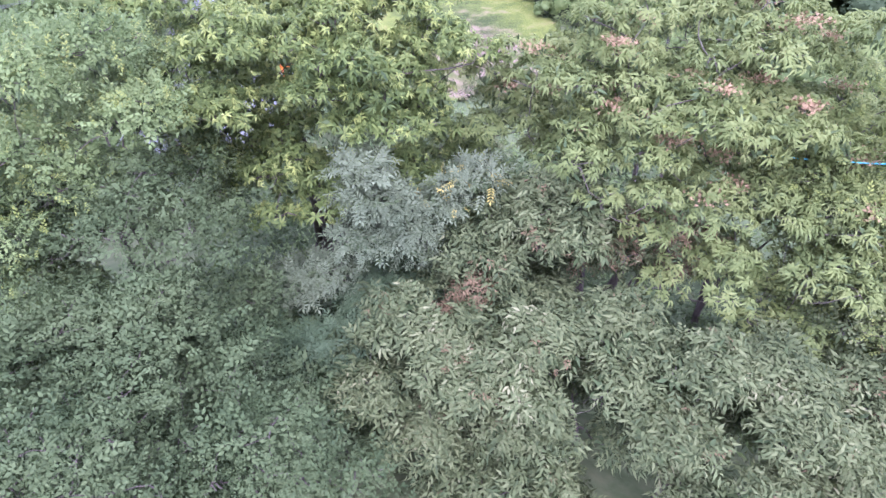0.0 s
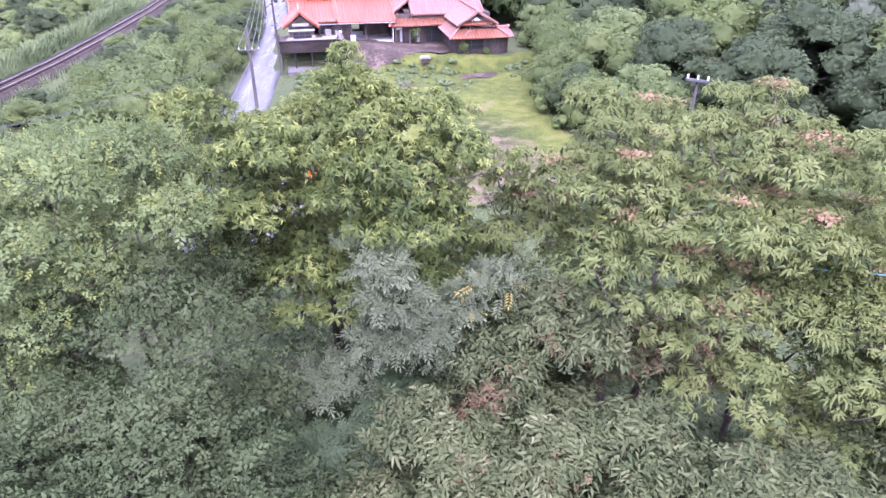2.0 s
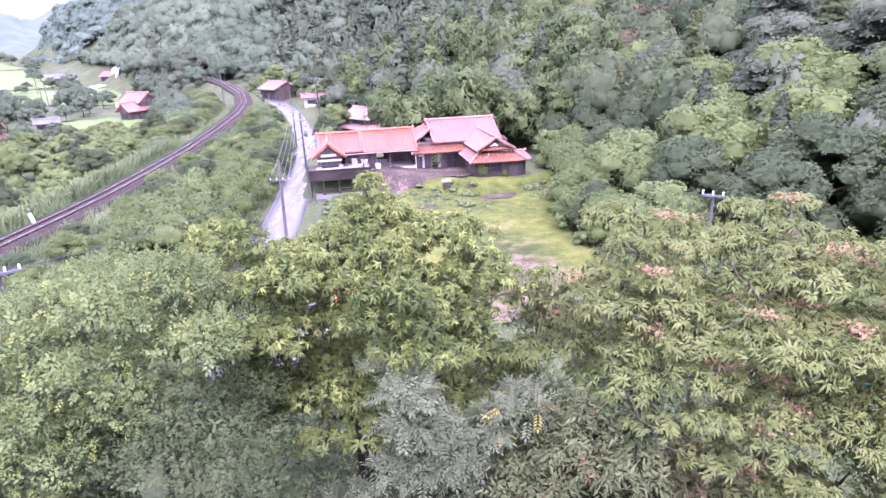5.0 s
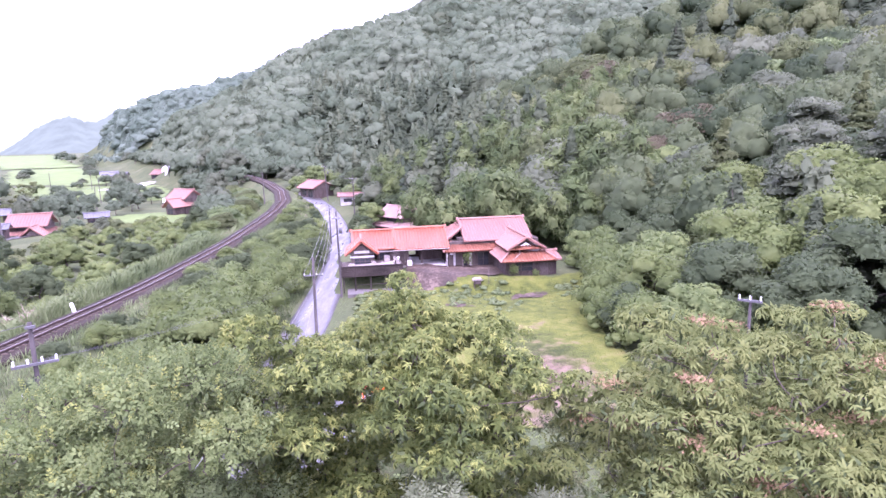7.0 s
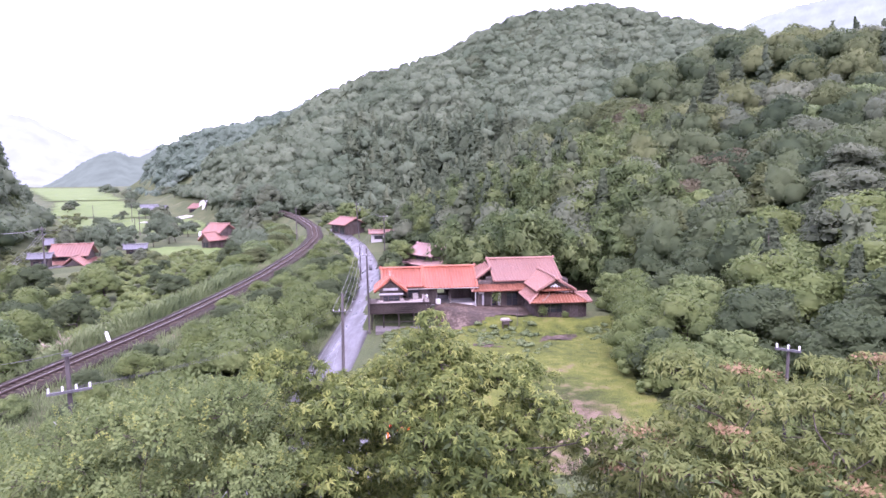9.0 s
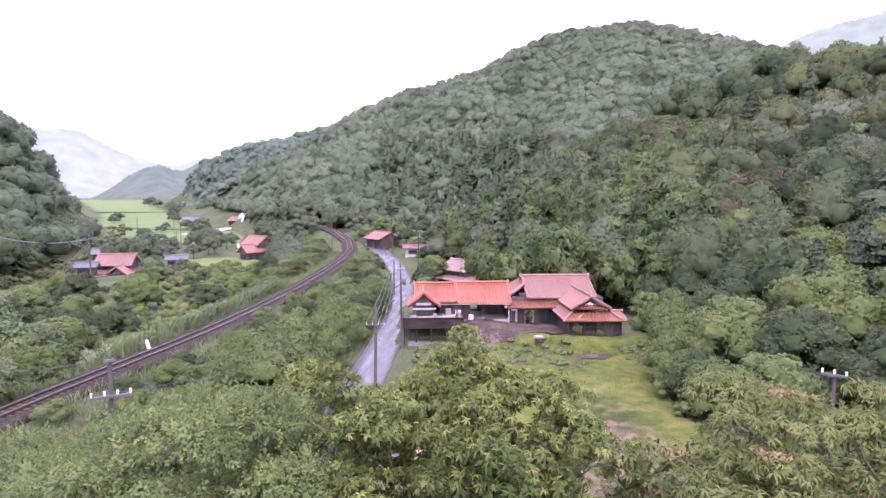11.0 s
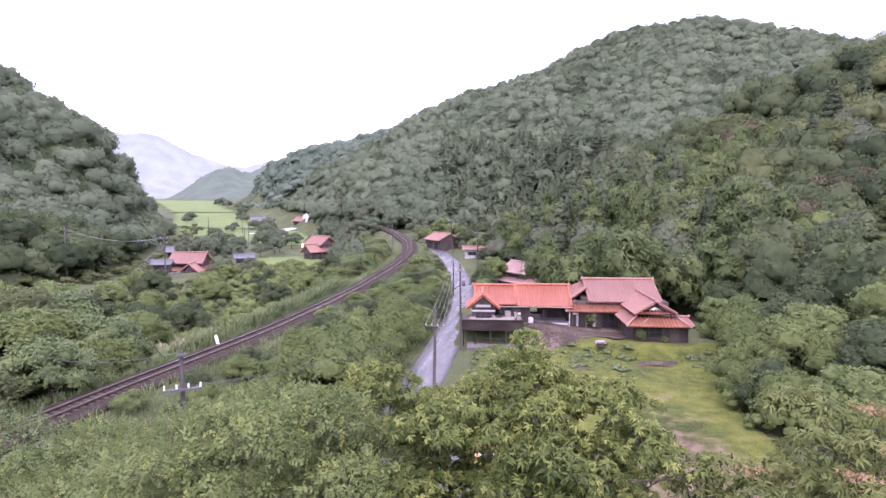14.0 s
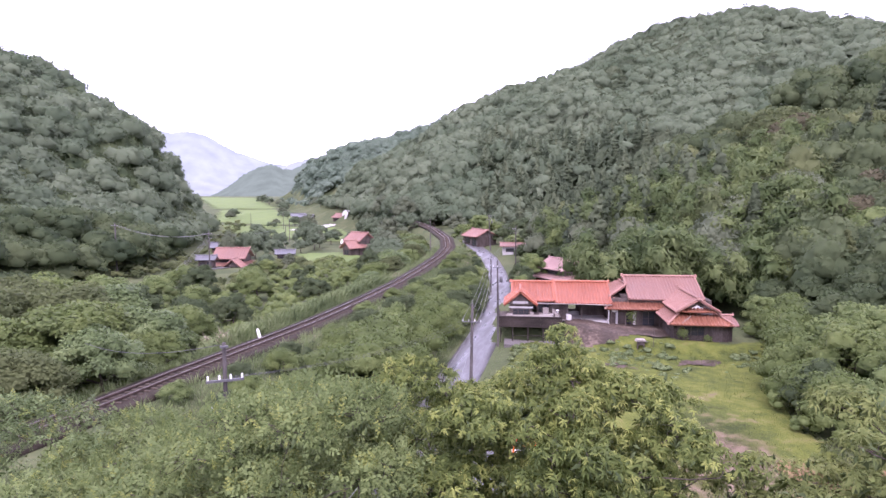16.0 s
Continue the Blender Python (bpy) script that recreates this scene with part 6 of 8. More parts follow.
tree("sumac_shrub", "shrub with blue-green pinnate leaves in the shade of taller trees", "shrub", (0.9, 10.6), (0.9, 10.6, 4.8), tl_lobes,
     [("foliage", "pinnate", 2200, 0.33, M["leaf_teal"], dict(hang=0.4, flat=0.7, under=-0.2)),
      ("inner_foliage", "lance", 900, 0.22, M["leaf_dark"], dict(lo=0.35, hi=0.8, under=-1, inner=0.1))], r=0.05, stems=2, seed=14)


def fine_tree(base, fork, lobes, n, seed, mat="leaf_fine", label="tree with fine feathery dull green foliage", size=0.32, r=0.10, stems=2, name="feathery_tree", tip="leaf_young"):
    return tree(name, label, "tree", base, fork, lobes,
                [("leafy_sprays", "spray", int(n * (0.1 if mat == "leaf_dark" else 0.3)), size * 1.2, M[mat], dict(hang=0.15, flat=0.6, under=-0.2, lo=0.85, hi=1.15, jitter=0.5, inner=0.7, soft=0.7)),
                 ("foliage", "feather", int(n * 0.65), size * 0.95, M[mat], dict(hang=0.05, flat=0.65, under=-0.25, lo=0.6, hi=1.15, jitter=0.5, inner=0.65, soft=0.75)),
                 ("young_sprays", "spray", n // 6, size * 0.75, M[tip], dict(hang=0.1, flat=0.7, under=0.15, lo=1.02, hi=1.35, jitter=0.5, inner=0.95)),
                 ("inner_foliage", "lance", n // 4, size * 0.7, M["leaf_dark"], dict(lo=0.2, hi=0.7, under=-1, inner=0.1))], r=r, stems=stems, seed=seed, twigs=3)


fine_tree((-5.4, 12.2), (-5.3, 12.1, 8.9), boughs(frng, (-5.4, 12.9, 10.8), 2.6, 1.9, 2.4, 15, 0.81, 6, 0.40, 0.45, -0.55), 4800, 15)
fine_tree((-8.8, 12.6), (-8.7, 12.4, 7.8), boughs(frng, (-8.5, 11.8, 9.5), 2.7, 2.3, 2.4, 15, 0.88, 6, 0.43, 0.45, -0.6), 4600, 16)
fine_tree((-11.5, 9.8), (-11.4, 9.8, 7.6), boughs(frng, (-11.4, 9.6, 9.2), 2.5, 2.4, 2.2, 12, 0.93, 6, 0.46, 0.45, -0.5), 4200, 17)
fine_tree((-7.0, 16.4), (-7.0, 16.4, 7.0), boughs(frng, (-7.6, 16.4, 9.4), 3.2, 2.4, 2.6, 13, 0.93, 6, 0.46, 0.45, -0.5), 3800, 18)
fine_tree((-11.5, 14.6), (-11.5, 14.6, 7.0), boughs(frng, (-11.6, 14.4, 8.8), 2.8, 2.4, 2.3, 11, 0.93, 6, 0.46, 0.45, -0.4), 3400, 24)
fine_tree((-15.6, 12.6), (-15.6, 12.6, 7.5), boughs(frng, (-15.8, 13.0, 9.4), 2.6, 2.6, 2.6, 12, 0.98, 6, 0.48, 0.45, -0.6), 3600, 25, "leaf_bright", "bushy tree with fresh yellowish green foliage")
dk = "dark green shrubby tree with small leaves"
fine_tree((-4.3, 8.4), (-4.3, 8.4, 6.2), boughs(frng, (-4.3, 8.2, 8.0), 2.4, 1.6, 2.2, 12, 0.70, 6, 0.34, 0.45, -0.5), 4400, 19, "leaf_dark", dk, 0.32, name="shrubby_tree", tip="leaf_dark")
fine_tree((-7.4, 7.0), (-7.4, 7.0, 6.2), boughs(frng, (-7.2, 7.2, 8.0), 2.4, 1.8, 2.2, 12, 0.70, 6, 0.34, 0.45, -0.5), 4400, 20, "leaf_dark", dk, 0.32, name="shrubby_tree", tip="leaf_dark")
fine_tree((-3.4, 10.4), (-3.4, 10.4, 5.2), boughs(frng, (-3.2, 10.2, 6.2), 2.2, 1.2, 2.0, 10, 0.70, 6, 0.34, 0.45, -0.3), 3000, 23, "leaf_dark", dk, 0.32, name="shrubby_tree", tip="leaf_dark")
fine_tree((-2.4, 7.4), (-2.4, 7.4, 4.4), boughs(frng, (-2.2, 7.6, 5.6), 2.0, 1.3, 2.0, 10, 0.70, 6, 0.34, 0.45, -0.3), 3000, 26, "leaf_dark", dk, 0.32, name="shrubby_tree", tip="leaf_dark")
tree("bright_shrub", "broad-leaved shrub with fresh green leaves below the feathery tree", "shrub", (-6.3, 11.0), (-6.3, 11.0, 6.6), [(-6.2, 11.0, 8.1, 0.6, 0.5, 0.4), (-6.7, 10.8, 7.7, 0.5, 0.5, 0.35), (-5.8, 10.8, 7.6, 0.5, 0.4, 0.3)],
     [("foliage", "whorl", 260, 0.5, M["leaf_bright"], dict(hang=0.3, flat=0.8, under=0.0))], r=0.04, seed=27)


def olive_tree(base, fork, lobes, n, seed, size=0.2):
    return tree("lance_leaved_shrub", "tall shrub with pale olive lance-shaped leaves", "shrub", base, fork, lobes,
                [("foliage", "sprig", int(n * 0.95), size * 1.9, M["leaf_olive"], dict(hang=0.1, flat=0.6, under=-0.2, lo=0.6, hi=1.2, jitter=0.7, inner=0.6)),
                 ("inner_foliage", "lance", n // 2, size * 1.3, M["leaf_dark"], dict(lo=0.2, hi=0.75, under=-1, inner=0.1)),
                 ("withered_leaves", "sprig", n // 40, size * 1.2, M["leaf_brown"], dict(hang=0.3, flat=0.4, under=-0.3, lo=0.8, hi=1.15, jitter=0.8, inner=0.5, lobes=list(range(seed % 5, 45, 5))))], r=0.06, stems=3, seed=seed, twigs=2)


olive_tree((4.2, 11.0), (4.2, 10.8, 6.0), boughs(frng, (4.0, 10.4, 7.8), 2.0, 1.2, 2.1, 13, 0.70, 6, 0.34, 0.55, -0.5), 3400, 31)
olive_tree((1.2, 8.6), (1.2, 8.5, 4.6), boughs(frng, (1.1, 8.3, 6.2), 1.8, 1.2, 2.4, 12, 0.67, 6, 0.33, 0.55, -0.5), 3200, 32)
olive_tree((4.4, 7.6), (4.4, 7.4, 5.6), boughs(frng, (4.2, 7.2, 6.8), 2.0, 1.3, 2.3, 13, 0.67, 6, 0.33, 0.55, -0.5), 3600, 33)
olive_tree((6.9, 6.2), (6.9, 6.0, 5.6), boughs(frng, (6.9, 5.9, 6.8), 2.0, 1.5, 2.3, 13, 0.67, 6, 0.33, 0.55, -0.5), 3600, 34)
olive_tree((2.6, 5.4), (2.6, 5.4, 3.6), boughs(frng, (2.4, 5.6, 4.6), 1.9, 1.2, 2.0, 11, 0.67, 6, 0.33, 0.55, -0.4), 2800, 35)
olive_tree((9.6, 5.2), (9.6, 5.2, 4.6), boughs(frng, (9.6, 5.4, 6.4), 2.0, 1.6, 2.2, 12, 0.67, 6, 0.33, 0.55, -0.4), 2800, 36)

fine_tree((5.6, 17.6), (5.6, 17.6, 4.5), boughs(frng, (5.6, 17.4, 6.6), 2.4, 2.0, 2.4, 10, 0.88, 6, 0.43, 0.45, -0.4), 2800, 41, "leaf_olive")
fine_tree((10.9, 18.6), (10.9, 18.6, 5.5), boughs(frng, (10.9, 18.6, 8.9), 2.6, 2.2, 2.6, 11, 0.93, 6, 0.46, 0.45, -0.5), 3000, 42, "leaf_pink")
fine_tree((14.6, 12.0), (14.6, 12.0, 5.5), boughs(frng, (14.4, 11.8, 8.6), 2.4, 2.2, 2.8, 11, 0.93, 6, 0.46, 0.45, -0.6), 3000, 43, "leaf_pink")
fine_tree((12.4, 7.6), (12.4, 7.6, 4.5), boughs(frng, (12.4, 7.6, 7.4), 2.2, 2.0, 2.4, 10, 0.88, 6, 0.43, 0.45, -0.5), 2800, 44, "leaf_olive")

fine_tree((10.6, 12.4), (10.6, 12.4, 6.0), boughs(frng, (10.5, 9.8, 9.0), 1.7, 1.4, 2.0, 8, 0.88, 6, 0.43, 0.45, -0.6), 2600, 45, "leaf_pink")
fine_tree((10.4, 10.2), (10.4, 10.2, 4.5), boughs(frng, (10.3, 8.2, 7.4), 1.7, 1.3, 1.9, 8, 0.88, 6, 0.43, 0.45, -0.6), 2400, 46, "leaf_pink")
fine_tree((-4.8, 11.0), (-4.8, 11.0, 6.0), boughs(frng, (-4.8, 11.0, 9.4), 2.4, 1.4, 1.6, 10, 0.84, 6, 0.41, 0.45, -0.5), 3000, 47, "leaf_dark", dk, 0.32, name="shrubby_tree", tip="leaf_dark")
fine_tree((-4.8, 5.5), (-4.8, 5.5, 7.4), boughs(frng, (-4.8, 5.5, 8.6), 1.9, 1.3, 1.3, 9, 0.73, 6, 0.36, 0.45, -0.5), 3000, 81, "leaf_dark", dk, 0.30, name="shrubby_tree", tip="leaf_dark")
fine_tree((-2.5, 5.5), (-2.5, 5.5, 6.5), boughs(frng, (-2.5, 5.5, 7.7), 1.9, 1.3, 1.3, 9, 0.73, 6, 0.36, 0.45, -0.5), 3000, 82, "leaf_dark", dk, 0.30, name="shrubby_tree", tip="leaf_dark")
# withered shrub between the olive shrubs, and a half bare one under the flowering tree
tree("withered_shrub", "withered shrub with reddish brown dry leaves", "shrub", (2.5, 9.6), (2.5, 9.6, 5.8), sprays(frng, (2.4, 9.6, 6.9), 0.7, 0.5, 1.1, 12, 0.35, 0.6, -0.6),
     [("foliage", "sprig", 900, 0.24, M["leaf_brown"], dict(hang=0.3, flat=0.4, under=-0.6, lo=0.4, hi=1.15, jitter=0.8, inner=0.4))], r=0.03, stems=3, seed=61)
tree("withered_shrub", "half bare shrub with red-brown twigs and dry leaves", "shrub", (6.6, 10.3), (6.6, 10.3, 7.0), sprays(frng, (6.6, 10.0, 8.3), 1.5, 0.8, 0.8, 16, 0.4, 0.5, -0.4),
     [("foliage", "sprig", 700, 0.24, M["leaf_brown"], dict(hang=0.2, flat=0.4, under=-0.6, lo=0.5, hi=1.2, jitter=0.8, inner=0.4)), ("green_leaves", "sprig", 500, 0.26, M["leaf_olive"], dict(hang=0.2, flat=0.5, under=-0.4))], r=0.04, stems=3, seed=62, twigs=4)

# undergrowth on the near slope
urng = np.random.RandomState(55)
shrubs = []
for i in range(5):
    lb = dome(urng, (0, 0, 0.3), 0.45, 0.45, 0.5, 8, 0.24, 0.8)
    shrubs.append(crown_np(urng, lb, 300, leaf_template("broad" if i % 2 else "lance"), 0.09, 0.1, 0.5, under=-0.3, jitter=0.6))
ux, uy, uz = scatter(urng, -19, 17, 9.5, 34, 2.0, lambda x, y: ~((x > road_x(y) - 2.3) & (x < road_x(y) + 2.3) & (y > 14)) & ~((x > -8.2) & (x < -3.0) & (y > 27)) & ~((x > 5) & (y > 27)))
k = urng.rand(len(ux)) < 0.6
hh = 1.6 + 2.0 * urng.rand(len(ux))
strew("dark_undergrowth", shrubs, [(x, y, z - 0.2, h, 1.15) for x, y, z, h in zip(ux[k], uy[k], uz[k], hh[k])], M["leaf_dark"], "dark undergrowth beneath the near trees", "undergrowth")
strew("green_undergrowth", shrubs, [(x, y, z - 0.2, h, 1.15) for x, y, z, h in zip(ux[~k], uy[~k], uz[~k], hh[~k])], M["leaf_fine"], "green undergrowth beneath the near trees", "undergrowth")


# ---- trees and scrub in the middle distance ----
def proto(name, label, category, lobes, leaves, r, seed, group, core=0.8):
    """A tree at the origin, to be copied."""
    rng = np.random.RandomState(seed)
    ob = thing(name, label, category, (0, 0, 0), 0, group)
    L = np.array(lobes, float)
    top = L[:, 2].max()
    part("trunk", mesh_np("trunk", *wood_np(rng, (0, 0, -0.4), (0, 0, top * 0.35), L[::3], r, 0, 1), M["bark"], smooth=True), None, ob)
    part("inner_crown", mesh_np("inner_crown", *mass_np(rng, L, core), M[leaves[0][4]]), None, ob)
    for nm, tm, n, size, mat, opt in leaves:
        part(nm, mesh_np(nm, *crown_np(rng, L, n, leaf_template(tm), size, **opt), M[mat]), None, ob)
    return ob


def plant(protos, places, seed, sink=0.0):
    """Stands trees on the land: rows of x, y, height, width factor; the first uses of each are the prototypes themselves."""
    rng = np.random.RandomState(seed)
    for i, (x, y, h, w) in enumerate(places):
        ob, base_h = protos[i % len(protos)]
        m = pose(x, y, gz(x, y) - 0.1 - sink * h, 0, 0, rng.uniform(0, 360))
        c = ob if i < len(protos) else copy_thing(ob, m)
        s = h / base_h
        c.matrix_basis = m @ Matrix.Diagonal((s * w, s * w, s, 1))


prng = np.random.RandomState(77)
skin = dict(hang=0.15, flat=0.3, under=-0.45, jitter=0.3, lo=0.88, hi=1.08, soft=0.85)
broad = [(proto("broadleaf_tree", "rounded broadleaf tree with dense dark green crown", "tree", dome(prng, (0, 0, 2.3), 2.8, 2.8, 4.6, 24, 1.05, 0.85), [("foliage", "tri", 3600, 0.25, m_, skin)], 0.16, sd, "valley trees"), 8.0)
         for sd, m_ in ((1, "leaf_wood"), (2, "leaf_wood"), (3, "leaf_kudzu"), (4, "leaf_fine"))]
lineside = [(proto("lineside_tree", lb_, "tree", dome(prng, (0, 0, 2.4), 2.9, 2.9, 4.6, 28, 0.95, 0.7), [("foliage", "broad", 6500, 0.27, m_, dict(hang=0.35, flat=0.4, under=-0.4, jitter=0.35, lo=0.86, hi=1.1))], 0.18, sd, "lineside trees", 0.8), 8.0)
            for sd, m_, lb_ in ((41, "leaf_pale", "spreading green tree beside the line"), (42, "leaf_bright", "spreading tree with yellow-green crown beside the line"), (43, "leaf_kudzu", "bright green leafy tree beside the line"))]
plant(lineside, [(-37.8, 34, 8.0, 1.1), (-36.6, 40.5, 7.2, 1.1), (-36.8, 47, 6.4, 1.1), (-42, 31, 9.5, 1.2), (-39, 26, 8.5, 1.2), (-41.5, 43.5, 10.2, 1.2), (-46, 47, 10.8, 1.2), (-39.8, 50, 8.2, 1.15), (-45, 38.5, 9.5, 1.2), (-50, 42, 11.0, 1.2), (-48, 54, 9.5, 1.2), (-41, 57, 7.0, 1.2), (-54, 50, 11, 1.2), (-35.4, 101, 5.0, 1.2), (-36.5, 108, 6.2, 1.2), (-35.8, 115, 6.6, 1.2), (-37.2, 122, 7.4, 1.25), (-36.4, 129, 7.0, 1.2), (-37.6, 136, 7.6, 1.25), (-38.5, 144, 7.4, 1.2), (-40.2, 152, 7.6, 1.2), (-42.5, 160, 7.8, 1.2), (-45.5, 168, 7.6, 1.2), (-49.5, 178, 7.5, 1.2), (-54, 188, 7.5, 1.2)], 15)
valley_places = [
    (-44.5, 63, 6.5, 1.2), (-51, 62, 7.5, 1.2), (-58, 58, 9.5, 1.2), (-60, 68, 8.5, 1.2), (-66, 60, 9.5, 1.2), (-43, 70, 5.5, 1.2), (-52, 75, 5.5, 1.3), (-62, 80, 6.5, 1.2),
    # row beyond the line towards the bend
    (-41, 92, 4.6, 1.3), (-46, 98, 4.0, 1.3), (-40, 104, 4.5, 1.3), (-45, 111, 3.6, 1.3), (-39.5, 117, 5.5, 1.25), (-43, 125, 6.5, 1.3), (-41.5, 134, 8.5, 1.2), (-45, 142, 9.0, 1.3), (-48, 152, 9.0, 1.3),
    (-52, 92, 5.5, 1.3), (-58, 100, 5.0, 1.3), (-54, 112, 3.4, 1.3), (-60, 88, 6.5, 1.2), (-67, 93, 6.0, 1.2), (-62, 108, 4.5, 1.3), (-70, 104, 5.0, 1.2), (-56, 122, 3.0, 1.3), (-64, 118, 4.5, 1.3),
    # round the valley houses
    (-86, 152, 8.0, 0.9), (-90, 155, 9, 0.9), (-95, 154, 8.5, 0.9), (-82, 153, 6.5, 0.9), (-72, 132, 4.5, 1.1), (-68, 136, 4.0, 1.1), (-99, 178, 8.5, 1.0), (-93, 180, 7.0, 0.9), (-84, 190, 6.5, 1.0), (-88, 168, 5.0, 1.2),
    (-56, 180, 5.0, 1.3), (-57, 198, 7.5, 1.1), (-82, 182, 6.5, 1.1), (-70, 190, 5.0, 1.2), (-76, 198, 5.5, 1.2), (-52, 168, 6.0, 1.2), (-54, 176, 6.5, 1.2), (-62, 192, 7.0, 1.1), (-66, 200, 7.5, 1.1), (-58, 208, 9, 1.1), (-70, 222, 10, 1.1), (-80, 236, 10, 1.1), (-88, 246, 9, 1.1), (-64, 226, 11, 1.1), (-52, 222, 11, 1.1), (-76, 252, 12, 1.1), (-92, 262, 9, 1.1), (-82, 172, 5, 1.2), (-92, 196, 8.5, 1.0), (-96, 202, 7, 1.1), (-86, 205, 6, 1.2), (-100, 228, 7, 1.2), (-92, 224, 5, 1.3), (-122, 262, 7, 1.3), (-116, 256, 6, 1.3), (-134, 290, 8, 1.3), (-146, 300, 6, 1.4), (-138, 246, 6, 1.3), (-66, 215, 11, 1.1), (-60, 235, 12, 1.1), (-72, 240, 11, 1.1), (-84, 260, 11, 1.1), (-110, 240, 6, 1.3), (-120, 225, 5, 1.3),
    # by the lane beyond the house
    (-9, 104, 4.5, 1.1), (-8.5, 109, 4, 1.1), (-10, 114, 5, 1.1), (-7.8, 121, 5.5, 1.2), (-9, 128, 5.5, 1.2), (-12, 144, 5.0, 1.2), (-8, 140, 6.0, 1.2), (-3, 134, 7.5, 1.2), (-16, 160, 5.5, 1.2), (-12, 166, 7, 1.2), (-20, 172, 6, 1.2), (-24, 182, 7, 1.2), (-34, 186, 6, 1.2), (9, 126, 7, 1.2),
    (-15, 178, 8, 1.3), (-6, 160, 8, 1.3), (-30, 196, 8, 1.3), (-40, 204, 8, 1.3), (-7, 100, 3.0, 1.0),
    # edge of the lawn
    (18.5, 50.5, 5.0, 1.2), (18.5, 57, 4.5, 1.2), (20.5, 62, 5.5, 1.2), (22.5, 68, 5.5, 1.2), (24, 74, 6.0, 1.1), (22.5, 55, 7.5, 1.2), (26, 62, 8.5, 1.2), (27, 51, 9, 1.2), (28, 69, 9, 1.2), (33, 58, 11, 1.2), (22, 45.5, 6.5, 1.2), (30, 43, 9.0, 1.2), (37, 47, 11, 1.3),
    (41, 56, 12, 1.2), (43, 44, 11, 1.2), (38, 38.5, 9, 1.2), (48, 50, 13, 1.2), (46, 64, 13, 1.2), (38, 66, 12, 1.2), (34, 78, 10, 1.2), (52, 40, 12, 1.2), (45, 34, 9.5, 1.2), (22.5, 80, 5.5, 1.1), (25, 86, 7, 1.1), (28, 80, 8, 1.1), (40, 76, 12, 1.2), (54, 56, 13, 1.2), (33, 94, 8, 1.2), (37, 88, 10, 1.2), (29.5, 93, 6.5, 1.1), (40, 96, 10, 1.2), (35, 84, 9, 1.2),
]
# farther valley trees take lighter leaves, the haze put into their colour
field_trees = [(proto("field_tree", "rounded tree pale in the valley haze", "tree", dome(prng, (0, 0, 2.3), 2.8, 2.8, 4.6, 20, 1.15, 0.85), [("foliage", "tri", 1500, 0.36, m_, skin)], 0.16, sd, "valley trees"), 8.0) for sd, m_ in ((61, "leaf_hill_hazed"), (62, "leaf_hill_hazed"), (63, "leaf_layered"))]
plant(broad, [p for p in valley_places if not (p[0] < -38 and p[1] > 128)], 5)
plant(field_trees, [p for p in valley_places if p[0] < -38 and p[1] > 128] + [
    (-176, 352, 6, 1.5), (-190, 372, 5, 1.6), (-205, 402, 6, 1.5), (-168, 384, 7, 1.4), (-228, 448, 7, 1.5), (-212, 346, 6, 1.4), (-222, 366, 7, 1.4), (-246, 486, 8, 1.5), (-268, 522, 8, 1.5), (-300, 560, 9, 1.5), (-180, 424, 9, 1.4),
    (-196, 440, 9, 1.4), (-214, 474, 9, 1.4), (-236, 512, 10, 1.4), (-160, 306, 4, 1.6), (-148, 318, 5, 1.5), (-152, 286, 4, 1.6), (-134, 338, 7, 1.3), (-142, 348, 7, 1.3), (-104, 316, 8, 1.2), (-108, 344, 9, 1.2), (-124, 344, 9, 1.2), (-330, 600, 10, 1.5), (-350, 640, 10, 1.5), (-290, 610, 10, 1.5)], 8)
mounds = [(proto("vine_mound", "tree smothered in bright green vine leaves", "tree", dome(prng, (0, 0, 1.6), 2.4, 2.4, 3.0, 14, 1.15, 0.75), [("foliage", "broad", 3000, 0.25, "leaf_kudzu", dict(hang=0.5, flat=0.5, under=-0.5, jitter=0.7, lo=0.9, hi=1.06))], 0.12, sd, "vine mounds", 0.8), 5.4) for sd in (5, 6)]
plant(mounds, [(-17.2, 47.5, 5.9, 1.15), (-15.2, 50, 6.3, 0.95), (-20.5, 44.5, 3.2, 1.1), (-22.5, 49.5, 2.4, 1.2), (-18.5, 54.5, 5.9, 1.15), (-16, 58.5, 6.3, 1), (-16, 66, 5.5, 0.9), (-19.2, 62.5, 3.6, 1.2), (-17.2, 73.5, 5.1, 1.1), (-21.5, 70, 2.8, 1.2), (-24.2, 58, 2.0, 1.2), (-23.5, 40.2, 2.8, 1.1), (-16, 40.5, 4.7, 1.1), (-19.5, 36.5, 4.0, 1.2),
               (-15.8, 19.8, 5.1, 0.9), (-13.2, 23.2, 5.1, 0.9), (-17.5, 24, 4.9, 0.9), (-20.3, 27.5, 3.9, 1), (-15.2, 28, 4.3, 1), (-21.8, 21.6, 4.7, 1), (-10.8, 26, 4.3, 0.9), (-18.5, 32, 2.9, 1.1), (-23.6, 31.8, 2.7, 1.1), (-25, 26.2, 3.5, 1.1), (-13, 33.5, 3.3, 1.1),
               (18.6, 57, 5.0, 1.0), (20.2, 62, 5.6, 1.0), (17.8, 52.5, 4.6, 1.0), (22.2, 67, 6.2, 1.0), (23.8, 72.5, 6.4, 1.0), (18.6, 47.5, 5.0, 1.0), (24.5, 79, 6.0, 0.9)], 6)
